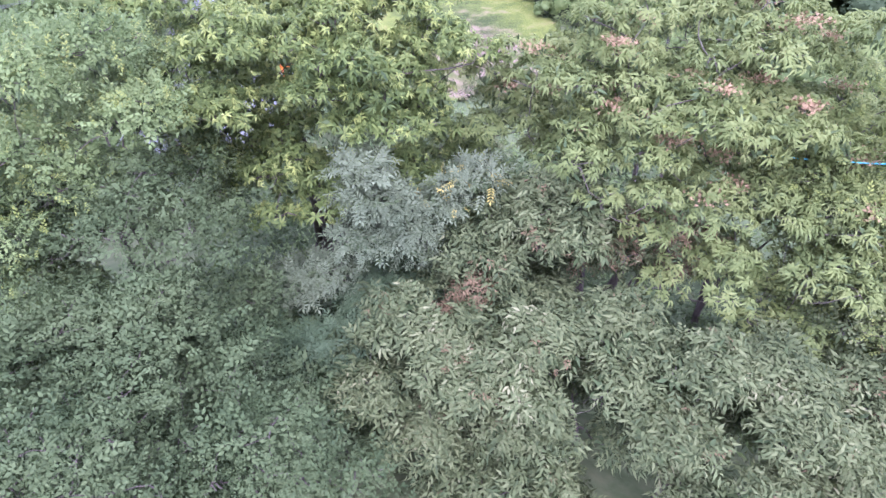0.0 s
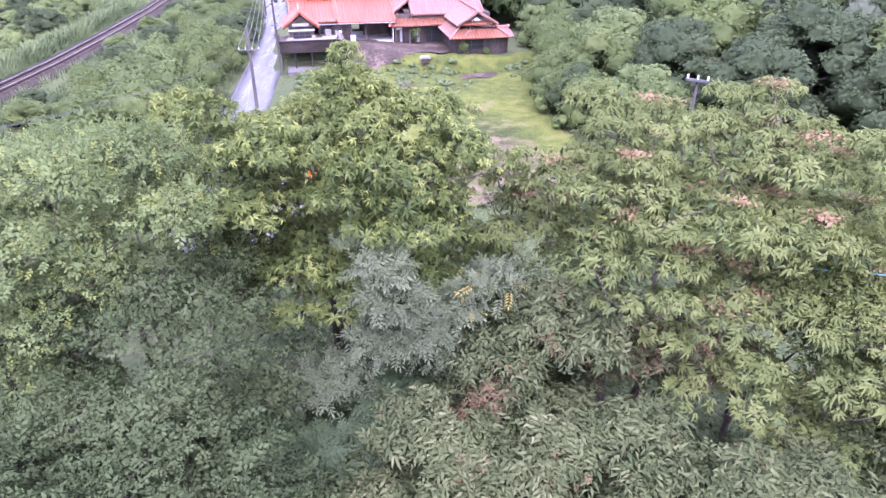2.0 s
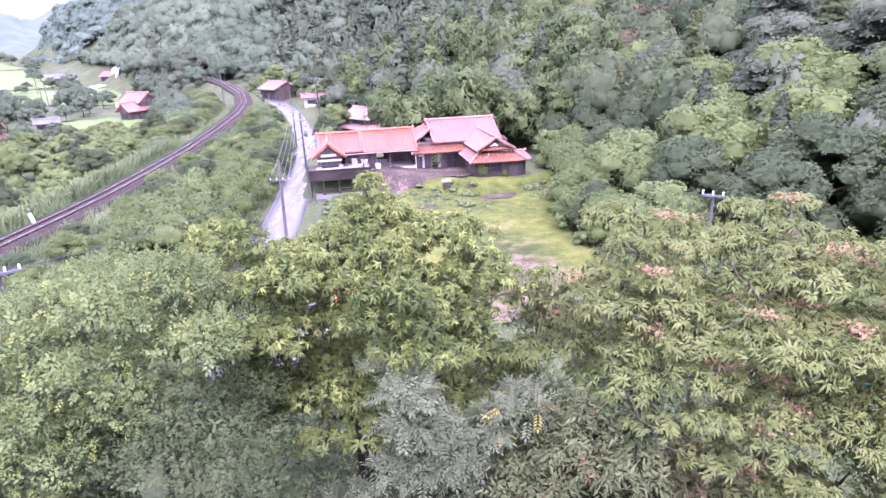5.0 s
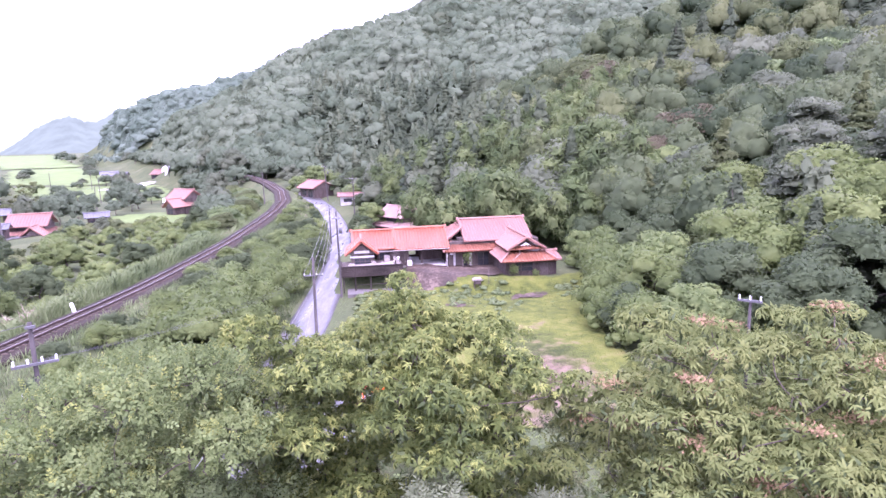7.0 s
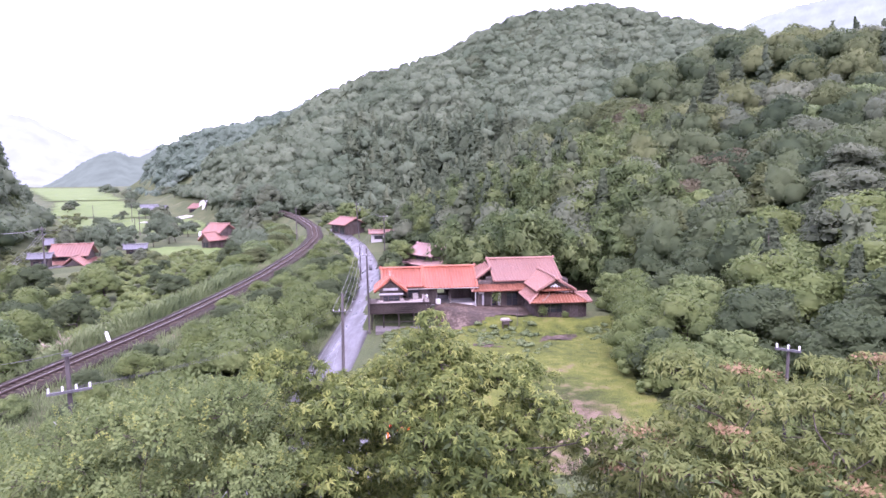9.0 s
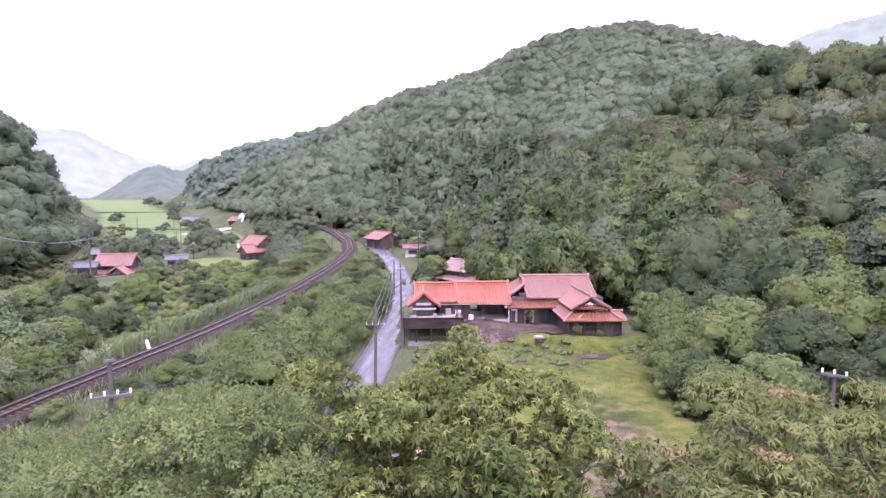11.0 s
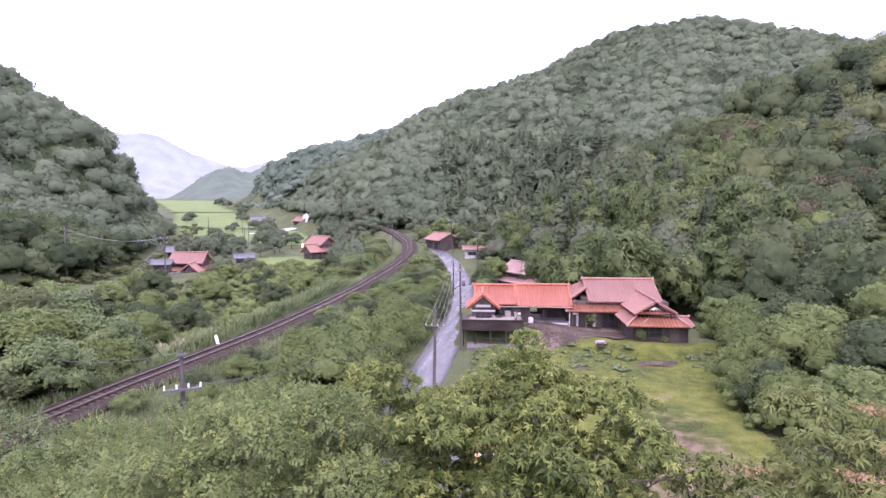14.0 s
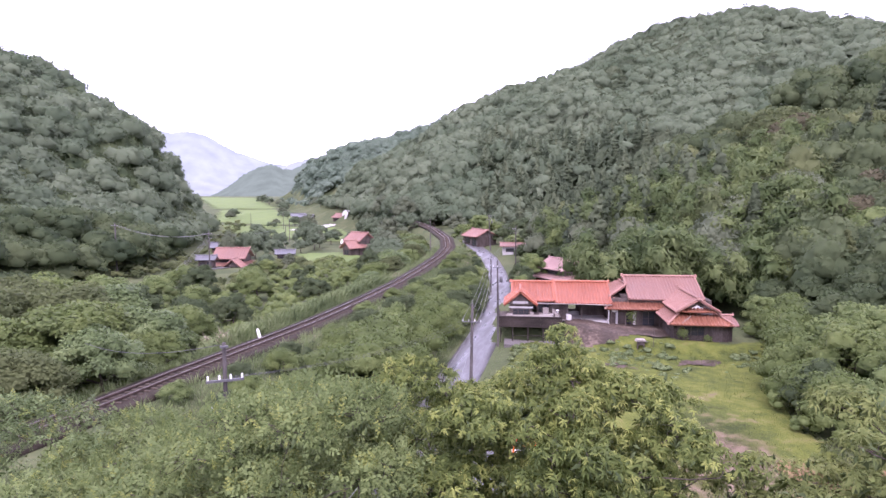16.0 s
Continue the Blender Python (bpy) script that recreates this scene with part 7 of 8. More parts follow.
bank_bush = [(proto("bank_bush", lb_, "bush", dome(prng, (0, 0, 1.5), 2.3, 2.3, 2.6, 18, 0.85, 0.75), [("foliage", "broad", 3200, 0.24, m_, dict(hang=0.4, flat=0.6, under=-0.45, jitter=0.5, lo=0.86, hi=1.1))], 0.1, sd, "bushes on the bank", 0.8), 5.0)
             for sd, m_, lb_ in ((51, "leaf_kudzu", "rounded bright green bush on the railway bank"), (52, "leaf_wood", "rounded dark green bush on the railway bank"), (53, "leaf_fine", "rounded dull green bush on the railway bank"))]
plant(bank_bush, [(-21.5, 53, 4.2, 1.1), (-23, 64.5, 3.4, 1.2), (-20.5, 67, 4.6, 1.1), (-18.6, 78.5, 5.2, 1.1), (-22.3, 76, 3.4, 1.2), (-15.6, 80, 4.4, 1.0), (-20.5, 84, 4.2, 1.2), (-16.6, 87, 5.2, 1.1), (-23.2, 88, 3.0, 1.2), (-18.5, 93, 4.6, 1.2), (-15.6, 97, 4.0, 1.0),
                  (-21.5, 98, 3.6, 1.2), (-18.2, 104, 4.4, 1.1), (-22.5, 108, 3.2, 1.2), (-19.0, 112, 3.8, 1.2), (-24.5, 117, 2.8, 1.2), (-21.0, 121, 3.4, 1.2), (-25.5, 128, 2.8, 1.2), (-24.5, 47.5, 2.6, 1.2), (-26, 51.5, 1.7, 1.2), (-25.3, 70.5, 2.2, 1.2), (-25.0, 82, 2.2, 1.2), (-25.0, 95, 2.2, 1.2), (-21.5, 58.5, 3.8, 1.1), (-14.4, 71.5, 3.4, 0.9), (-26.5, 43.5, 1.9, 1.2), (-27.8, 37.5, 1.9, 1.2)], 26, 0.1)
cedars = [(proto("cedar_tree", "tall dark conical cedar", "tree", [(0, 0, 1.6 + 1.0 * j, 1.9 * (1 - j / 10.5), 1.9 * (1 - j / 10.5), 0.75) for j in range(10)], [("foliage", "tri", 4200, 0.3, "leaf_cedar", dict(hang=0.7, flat=0.15, under=-0.6, jitter=0.35, inner=0.4))], 0.16, 8, "cedars", 0.9), 12.0)]
plant(cedars, [(34.5, 63.5, 14, 1.5), (37.5, 54.5, 12, 1.5), (30.5, 97, 13, 1.5), (44, 71, 14, 1.5), (10, 111, 11, 1.0), (56, 66, 15, 1.0), (27, 103, 14, 1.3), (62, 143, 16, 1.7), (52, 128, 14, 1.6), (71, 150, 15, 1.6), (44, 120, 13, 1.6)], 7)

def tiers(rng, levels, width, z0, z1):
    """Flat uneven tiers of foliage, wide below and narrow on top, with gaps between them."""
    out = []
    for k in range(levels):
        q = k / (levels - 1)
        for j in range(int(9 - 5 * q)):
            a, r = j * 2.39996 + k * 1.1 + rng.uniform(-0.4, 0.4), width * (1 - 0.62 * q) * math.sqrt(rng.uniform(0.08, 1.0))
            s_ = rng.uniform(0.75, 1.25)
            out.append((r * math.cos(a), r * math.sin(a), z0 + (z1 - z0) * q + rng.uniform(-0.3, 0.3) - 0.09 * r, s_, s_, 0.55 * s_))
    return out


silk = [(proto("silk_tree", "wide layered tree with flat pale grey-green foliage tiers", "tree", tiers(prng, 8, 3.9, 3.0, 9.4), [("foliage", "tri", 7500, 0.25, "leaf_layered", dict(hang=0.1, flat=0.5, under=-0.4, jitter=0.4, lo=0.85, hi=1.15, soft=0.85))], 0.18, 31, "layered trees", 0.75), 10.0)]
plant(silk, [(42.5, 64.5, 13.0, 1.15), (49, 74, 14.5, 1.2), (37.5, 51.0, 9.5, 1.1), (54, 64, 15, 1.15), (57, 85, 14, 1.2)], 12, 0.12)
spire = [(proto("pale_cedar", "tall narrow conifer with light green foliage", "tree", [(0.15 * math.cos(j * 2), 0.15 * math.sin(j * 2), 1.2 + 1.05 * j, 1.7 * (1 - j / 11.5), 1.7 * (1 - j / 11.5), 0.6) for j in range(11)], [("foliage", "tri", 5600, 0.25, "leaf_pale", dict(hang=0.7, flat=0.2, under=-0.6, jitter=0.35, inner=0.4))], 0.16, 33, "cedars", 0.9), 13.0)]
plant(spire, [(40.5, 78.5, 17, 1.9), (33.0, 84, 12, 1.6), (60, 80, 16, 1.6)], 13)
crowns = [(proto("yellowing_tree", "broad tree with yellowish green crown", "tree", dome(prng, (0, 0, 4.0), 3.2, 3.2, 3.6, 16, 1.4, 0.7), [("foliage", "tri", 4400, 0.3, "leaf_pale", skin)], 0.18, 35, "slope trees"), 8.6),
          (proto("yellowing_tree", "broad tree with fresh yellow-green crown", "tree", dome(prng, (0, 0, 4.0), 3.2, 3.2, 3.6, 16, 1.4, 0.7), [("foliage", "tri", 4400, 0.3, "leaf_bright", skin)], 0.18, 36, "slope trees"), 8.6)]
plant(crowns, [(78, 125, 14, 1.1), (70, 122, 13, 1.1), (46, 156, 16, 1.1), (86, 128, 14, 1.1), (62, 110, 12, 1.1), (28, 58, 6, 1.1), (30.5, 54.5, 6.5, 1.1), (26, 47.5, 6, 1.1), (56, 132, 14, 1.1)], 14, 0.22)
russet = [(proto("russet_tree", "broad domed tree with dull russet-green crown", "tree", dome(prng, (0, 0, 3.6), 3.4, 3.4, 3.4, 20, 1.25, 0.75), [("foliage", "tri", 4600, 0.28, "leaf_rust", skin)], 0.18, 37, "slope trees"), 8.2)]
plant(russet, [(47, 150, 15, 1.2), (39, 104, 11, 1.2), (50, 108, 12, 1.2)], 24, 0.2)
greys = [(proto("grey_green_tree", "domed tree with dense grey-green crown", "tree", dome(prng, (0, 0, 3.4), 3.6, 3.6, 3.8, 22, 1.2, 0.7), [("foliage", "tri", 5200, 0.26, "leaf_layered", skin)], 0.18, 38, "slope trees"), 8.4)]
plant(greys, [(43.5, 93, 12, 1.25), (36, 88, 9.5, 1.2), (66, 112, 13, 1.2)], 25, 0.18)

# scrub on the bank between line and lane, and along the far side of the line
srng = np.random.RandomState(9)
bv = wood_variants("bush", 6, 180, 16, 0.105)


def bank(x, y):
    return (x > rail_x(y) + 4.0) & (x < road_x(y) - 3.2) & (y > 36)


sx, sy, sz = scatter(srng, -48, -8, 34, 190, 2.3, bank)
hgt = (1.2 + 1.9 * srng.rand(len(sx)) ** 1.5) * np.where(sx < rail_x(sy) + 7.0, 0.55, 1.0)
half = srng.rand(len(sx)) < 0.55
strew("bank_scrub", bv, [(x, y, z - 0.1, h, 1.0) for x, y, z, h in zip(sx[half], sy[half], sz[half], hgt[half])], M["leaf_kudzu"], "green scrub and vines on the railway bank", "scrub")
strew("bank_bushes", bv, [(x, y, z - 0.1, h, 1.0) for x, y, z, h in zip(sx[~half], sy[~half], sz[~half], hgt[~half])], M["leaf_wood"], "darker bushes on the railway bank", "scrub")
sx, sy, sz = scatter(srng, -75, -30, 30, 150, 3.2, lambda x, y: (x < rail_x(y) - 7.0) & (x > rail_x(y) - 34))
strew("valley_scrub", bv, [(x, y, z - 0.1, h, 1.1) for x, y, z, h in zip(sx, sy, sz, 1.3 + 1.7 * srng.rand(len(sx)))], M["leaf_kudzu"], "mixed green scrub beside the railway line", "scrub")
sx, sy, sz = scatter(srng, -110, -50, 60, 150, 3.4, lambda x, y: (x < rail_x(y) - 30) & (ridge_height(x, y)[0] < 2.5) & (np.hypot(x + 86, y - 139) > 9) & ~((x > -90) & (x < -76) & (y > 98)))
fx_, fy_, fz_ = scatter(srng, -190, -100, 150, 330, 6.0, lambda x, y: (ridge_height(x, y)[0] < 3.0) & (bearing(x, y)[0] > -36) & (bearing(x, y)[0] < -30.5))
sx, sy, sz = np.append(sx, fx_), np.append(sy, fy_), np.append(sz, fz_)
strew("field_scrub", bv, [(x, y, z - 0.1, h, 1.2) for x, y, z, h in zip(sx, sy, sz, 1.2 + 2.2 * srng.rand(len(sx)) ** 2)], M["leaf_pale"], "mixed bushes and reeds below the knoll", "scrub")
sx, sy, sz = scatter(srng, 12, 58, 26, 92, 2.5, lambda x, y: (x > np.interp(y, [25, 40, 50, 60, 75, 92], [34, 17.5, 15.5, 18, 20.5, 30])) & (x < np.interp(y, [25, 40, 50, 60, 75, 92], [56, 52, 46, 42, 40, 46])))
strew("lawn_edge_scrub", bv, [(x, y, z - 0.1, h, 1.1) for x, y, z, h in zip(sx, sy, sz, 1.4 + 2.2 * srng.rand(len(sx)))], M["leaf_kudzu"], "rank green scrub along the edge of the lawn", "scrub")

# tall grass beside the line


def grass(name, x, y, z, h, label, mat="leaf_grass", seed=2, tmpl="grass"):
    r = np.random.RandomState(seed)
    a = r.rand(len(x)) * 6.283
    ahead = np.stack([np.cos(a), np.sin(a), 0 * a], 1)
    up = np.tile([0, 0, 1.0], (len(x), 1)) + 0.25 * r.normal(size=(len(x), 3))
    v, t = place_leaves(leaf_template(tmpl), np.stack([x, y, z - 0.05], 1), ahead, up, h)
    return tagged(part(name, mesh_np(name, v, t, M[mat])), label, "grass", kind="stuff")


sx, sy, sz = scatter(srng, -52, -28, 40, 165, 1.4, lambda x, y: (x < rail_x(y) - 4.3) & (x > rail_x(y) - 6.4) & (y > 52) & (y < 100))
strew("pampas_clumps", wood_variants("bush", 5, 260, 19, 0.13), [(x, y, z - 0.1, h, 0.8) for x, y, z, h in zip(sx, sy, sz, 2.1 + 0.8 * srng.rand(len(sx)))], M["leaf_grass"], "dense clumps of tall grass beside the railway", "grass")
gx, gy, gzz = scatter(srng, -52, -28, 40, 165, 0.5, lambda x, y: (x < rail_x(y) - 3.6) & (x > rail_x(y) - 6.6) & (y > 52) & (y < 100))
grass("pampas_hedge", gx, gy, gzz, 2.0 + 1.0 * srng.rand(len(gx)), "tall pampas grass hedge along the railway")
gx, gy, gzz = scatter(srng, -60, -8, 34, 150, 0.58, lambda x, y: ((x > rail_x(y) + 2.0) & (x < rail_x(y) + 8.0)) | ((x < road_x(y) - 2.3) & (x > road_x(y) - 3.8)) | ((x < rail_x(y) - 2.1) & (x > rail_x(y) - 4.0)))
grass("bank_grass", gx, gy, gzz, 0.6 + 0.8 * srng.rand(len(gx)), "rough grass on the verges of line and lane", seed=3)
gx, gy, gzz = scatter(srng, -12, -4, 30, 100, 0.4, lambda x, y: (x > road_x(y) + 2.3) & (x < road_x(y) + 3.4))
grass("verge_grass", gx, gy, gzz, 0.15 + 0.2 * srng.rand(len(gx)), "short grass on the verge of the lane", seed=5)
gx, gy, gzz = scatter(srng, -8, 30, 34, 76, 0.27, lambda x, y: (srng.rand(len(x)) < 0.85) & (fbm(x * 0.35, y * 0.35, 8) + 0.35 * fbm(x * 1.3, y * 1.3, 9) > -0.12) & inside([(-7, 58), (-6.0, 68), (6, 70), (17, 69), (21, 72), (19, 56), (17, 46), (26, 38), (12, 36), (0, 40)])(np.stack([x, y], 1)))
grass("lawn_grass", gx, gy, gzz, 0.18 + 0.32 * srng.rand(len(gx)) ** 2, "tufts of longer grass in the lawn", "leaf_lawn", seed=4, tmpl="tuft")
gx, gy, gzz = scatter(srng, -8, 20, 40, 72, 0.45, lambda x, y: (fbm(x * 0.25, y * 0.25, 18) + np.where(y > 64, 0.35, 0) + np.where(x < 1.5, 0.3, 0) > 0.25) & inside([(-7, 44), (-6.5, 62), (-7, 70), (4, 70.5), (17, 69.5), (16, 66), (6, 64), (3, 56), (4, 46)])(np.stack([x, y], 1)))
grass("weed_patches", gx, gy, gzz, 0.3 + 0.4 * srng.rand(len(gx)), "rank weeds at the rough edge of the lawn", "leaf_kudzu", seed=6)


wx, wy, wz = scatter(srng, -8, 21, 44, 73, 0.75, lambda x, y: (fbm(x * 0.3, y * 0.3, 28) + np.where(y > 62, 0.4, 0) + np.where(x < 4, 0.35, 0) - np.where((x > 11) & (y < 64), 0.9, 0) > 0.2) & inside([(-7, 44), (-6.5, 62), (-7, 70), (4, 70.0), (13, 68.5), (19, 69), (18, 64), (10, 60), (5, 50)])(np.stack([x, y], 1)) & (srng.rand(len(x)) < 0.7))
strew("lawn_weeds", wood_variants("bush", 5, 90, 81, 0.2), [(x, y, z - 0.05, h, 1.3) for x, y, z, h in zip(wx, wy, wz, 0.3 + 0.5 * srng.rand(len(wx)) ** 2)], M["leaf_grass"], "low mounds of weeds on the rough part of the lawn", "weeds")
patch("vegetable_bed", [(10.6, 63.6), (14.8, 64.2), (14.6, 66.2), (10.9, 65.8)], 0.3, 0.19, M["dirt"], "bare brown soil of a dug garden bed in the lawn", "garden bed", 0.3, 0.05)
patch("vegetable_bed", [(3.2, 60.8), (6.8, 61.6), (6.6, 63.2), (3.6, 62.6)], 0.3, 0.19, M["dirt"], "patch of bare brown soil among lawn weeds", "garden bed", 0.4, 0.05)


# ---- other houses in the valley ----
def small_house(at, turn, w, d, wall_h, roof_h, tile, label, upper=False, walls="plaster", wing=0.0, base=None):
    """A tiled country house: gabled roof, pent skirt, walls with openings, sometimes an upper storey and a wing."""
    x, y = at
    ob = thing("country_house", label, "house", (x, y, gz(x, y) if base is None else base), turn, "valley houses")
    h = w / 2
    wm = M[walls]
    wall(ob, -h, h, -d / 2, d / 2, -0.8, wall_h, wm)
    zt = wall_h
    if upper:
        np_part("pent_roof", join_np([tiled((-h - 0.9, -d / 2 - 0.9, wall_h - 0.3), (h + 0.9, -d / 2 - 0.9, wall_h - 0.3), (-h + 0.5, -d / 2 + 0.6, wall_h + 0.5), (h - 0.5, -d / 2 + 0.6, wall_h + 0.5), tile),
                                      tiled((-h - 0.9, d / 2 + 0.9, wall_h - 0.3), (-h - 0.9, -d / 2 - 0.9, wall_h - 0.3), (-h + 0.5, d / 2 - 0.5, wall_h + 0.5), (-h + 0.5, -d / 2 + 0.6, wall_h + 0.5), tile),
                                      tiled((h + 0.9, -d / 2 - 0.9, wall_h - 0.3), (h + 0.9, d / 2 + 0.9, wall_h - 0.3), (h - 0.5, -d / 2 + 0.6, wall_h + 0.5), (h - 0.5, d / 2 - 0.5, wall_h + 0.5), tile)]), tile, ob)
        wall(ob, -h + 0.6, h - 0.6, -d / 2 + 0.7, d / 2 - 0.6, wall_h - 0.2, wall_h + 1.7, wm, "upper_wall")
        window(ob, -h * 0.5, h * 0.5, -d / 2 + 0.68, wall_h + 0.65, wall_h + 1.4, 3)
        gable_roof(ob, -h - 0.1, h + 0.1, -d / 2 - 0.1, d / 2 + 0.2, wall_h + 1.5, wall_h + 1.5 + roof_h, tile, "x")
        zt = wall_h + 1.5
    else:
        gable_roof(ob, -h - 0.7, h + 0.7, -d / 2 - 0.8, d / 2 + 0.8, wall_h - 0.1, wall_h + roof_h, tile, "x")
    for s in (-1, 1):
        bm = bmesh.new()
        q = d / 2 - (0.6 if upper else 0.0)
        prism(bm, [(-q, zt - 0.02), (q, zt - 0.02), (0, zt + roof_h - 0.25)], -0.06, 0.06)
        g = part("gable", bm, wm, ob)
        xx = s * (h - (0.7 if upper else 0.05))
        g.matrix_basis = Matrix(((0, 1, 0, xx), (1, 0, 0, 0), (0, 0, 1, 0), (0, 0, 0, 1)))
    window(ob, -h * 0.75, -h * 0.1, -d / 2 - 0.01, 0.6, wall_h - 0.7, 2)
    window(ob, h * 0.15, h * 0.8, -d / 2 - 0.01, 0.1, wall_h - 0.6, 2)
    if wing:
        wall(ob, h * 0.1, h * 0.95, -d / 2 - wing, -d / 2, -0.8, wall_h - 0.3, wm, "wing_wall")
        gable_roof(ob, h * 0.1 - 0.7, h * 0.95 + 0.7, -d / 2 - wing - 0.8, -d / 2 + 2.0, wall_h - 0.4, wall_h + roof_h * 0.75, tile, "y", name="wing_roof")
        bm = bmesh.new()
        prism(bm, [(h * 0.15, wall_h - 0.35), (h * 0.9, wall_h - 0.35), (h * 0.525, wall_h + roof_h * 0.5)], -d / 2 - wing - 0.1, -d / 2 - wing + 0.05)
        part("wing_gable", bm, wm, ob)
        window(ob, h * 0.25, h * 0.8, -d / 2 - wing - 0.02, 0.4, wall_h - 0.8, 2)
    return ob


TILE_PITCH[0] = 0.6
small_house((-86.0, 141.0), 14, 8.4, 8.0, 2.6, 2.4, M["tile_red"], "red-tiled two-tier country house below the wooded hill", True, "wood_dark", 3.8, -2.4)
small_house((-87.5, 131.8), 20, 3.4, 2.6, 2.2, 0.8, M["tile_grey"], "small grey-tiled outhouse beside the valley house", False, "wood_dark")
small_house((-101, 160), 20, 5, 4, 2.6, 1.2, M["tile_grey"], "dark grey-roofed shed under the trees", False, "wood_dark")
small_house((-63.5, 173.5), -30, 7.6, 6.6, 2.6, 2.4, M["tile_red"], "red-tiled two-tier house with a gabled wing beside the fields", True, "wood_dark", 3.4)
small_house((-27.0, 174.0), -52, 8.0, 6.0, 2.8, 1.8, M["tile_red"], "red-roofed house with pale gable at the lane's end", False, "wood_dark", 0)
small_house((-15.0, 156.5), 3, 6.6, 3.6, 2.2, 0.5, M["tile_red"], "low white shed with a thin red roof", False, "plaster")
small_house((-2.4, 120.5), -50, 8.4, 6.4, 1.9, 1.8, M["tile_pale"], "weathered pink-tiled two-tier house behind the barn", True, "wood_dark", 0, gz(-2.4, 120.5) - 0.8)
small_house((-128, 322), -20, 8, 6.5, 3.2, 2.2, M["tile_red"], "red-roofed house far down the valley", False, "wood_dark", 0, 2.2)
small_house((-116, 326), 12, 11, 6.5, 3.0, 1.9, M["tile_red"], "long red-roofed house far down the valley", False, "wood_dark", 3, 2.2)
small_house((-120, 318), 55, 7, 5.5, 2.6, 1.8, M["tile_red"], "small red-roofed house far down the valley", True, "wood_dark", 0, 2.0)
small_house((-158, 340), 10, 8, 6, 2.4, 1.4, M["tile_grey"], "pale-walled house far across the fields", False, "plaster")
small_house((-168, 350), 25, 8, 6, 2.4, 1.4, M["tile_grey"], "pale-walled house far across the fields", False, "plaster")
small_house((-75, 148), 25, 4, 3, 2.4, 0.8, M["tile_grey"], "low grey-roofed shed behind the trees", False, "wood_dark")

# ---- fields and far lanes ----
patch("rice_field", [(-68, 139), (-56, 145), (-61, 166), (-71, 175), (-82, 168)], 1.5, 0.25, M["rice"], "bright green rice paddy", "field", 1.0)
patch("rice_field", [(-190, 300), (-150, 240), (-90, 215), (-74, 205), (-78, 225), (-95, 250), (-118, 288), (-150, 296)], 3.0, 0.35, M["rice"], "bright green rice paddy", "field", 1.0)
patch("rice_field", [(-290, 460), (-205, 318), (-160, 302), (-150, 305), (-158, 350), (-198, 410), (-250, 470)], 4.0, 0.4, M["rice"], "bright green rice paddy", "field", 1.0)
patch("rice_field", [(-540, 800), (-305, 475), (-250, 475), (-262, 500), (-340, 620), (-450, 800)], 8.0, 0.6, M["rice"], "pale green terraced field far up the valley", "field", 1.0)
patch("valley_lane", [(-83, 100), (-80, 100), (-84, 128), (-78, 140), (-70, 146), (-71, 149), (-81, 143), (-88, 128)], 0.8, 0.15, M["asphalt"], "wet grey lane past the valley house", "road", 0.1)
patch("far_road", [(-136, 270), (-128, 270), (-122, 300), (-118, 330), (-126, 330), (-131, 300)], 1.5, 0.5, M["concrete"], "pale road in the far fields", "road", 0.2)
patch("stream", [(-150, 222), (-146, 222), (-168, 262), (-196, 305), (-200, 305), (-174, 264)], 2.0, 0.4, M["concrete"], "pale stream bank below the left hill", "stream", 0.4)
patch("paved_lot", [(-7.6, 30), (-7.2, 41), (-5.6, 41), (-4.2, 36), (-4.0, 31), (-5.5, 28)], 0.5, 0.06, M["asphalt"], "wet paved pull-off beside the lane", "pavement", 0.2)

# ---- poles ----
P_HOUSE, P_A, P_2, P_FAR, P_912 = (-8.6, 69.5, 0.0), (-9.0, 53.0, 0.0), (-14.7, 107.6, 0.1), (-22.3, 162.3, 2.4), (-13.0, 135.4, 0.9)
utility_pole("slim dark utility pole by the lane below the deck", P_HOUSE, 10.1, 0.11, [(9.3, 0.5, 3), (5.3, 0.4, 0)], M["pole_dark"], (-0.15, 0), 1)
utility_pole("utility pole with white insulators beside the wet lane", P_A, 7.9, 0.13, [(6.3, 0.85, 4)], M["pole"], (0.12, 0))
utility_pole("dark utility pole at the lane's edge", P_2, 6.6, 0.12, [(6.2, 0.6, 3)], M["pole_dark"])
utility_pole("leaning utility pole with transformer beyond the lane's bend", P_FAR, 10.2, 0.14, [(9.6, 0.7, 3), (8.6, 0.7, 3)], M["pole_dark"], (-0.6, 0), 1)
utility_pole("utility pole with insulators among garden trees", P_912, 10.0, 0.12, [(9.2, 0.8, 3)], M["pole_dark"])
P_B = (-11.8, 18.6, gz(-11.8, 18.6))
utility_pole("near utility pole with crossarms and white insulators above the vines", P_B, 12.45 - P_B[2], 0.08, [(12.45 - P_B[2] - 0.12, 0.14, 0), (11.15 - P_B[2], 0.62, 4), (10.1 - P_B[2], 0.5, 3)], M["pole_dark"], turn=33)
P_3 = (-84.2, 127.9, gz(-84.2, 127.9))
utility_pole("tall utility pole beside the valley house", P_3, 9.2, 0.14, [(8.6, 0.9, 3), (7.6, 0.9, 3)], M["pole"])
utility_pole("utility pole half hidden in the knoll wood", (-96, 112, gz(-96, 112)), 11.0, 0.14, [(10.4, 0.8, 3)], M["pole"])
P_R = (12.6, 21.6, gz(12.6, 21.6))
utility_pole("utility pole with crossarm and insulators among treetops", P_R, 11.5 - P_R[2], 0.06, [(11.35 - P_R[2], 0.42, 3)], M["pole_dark"], turn=-38)
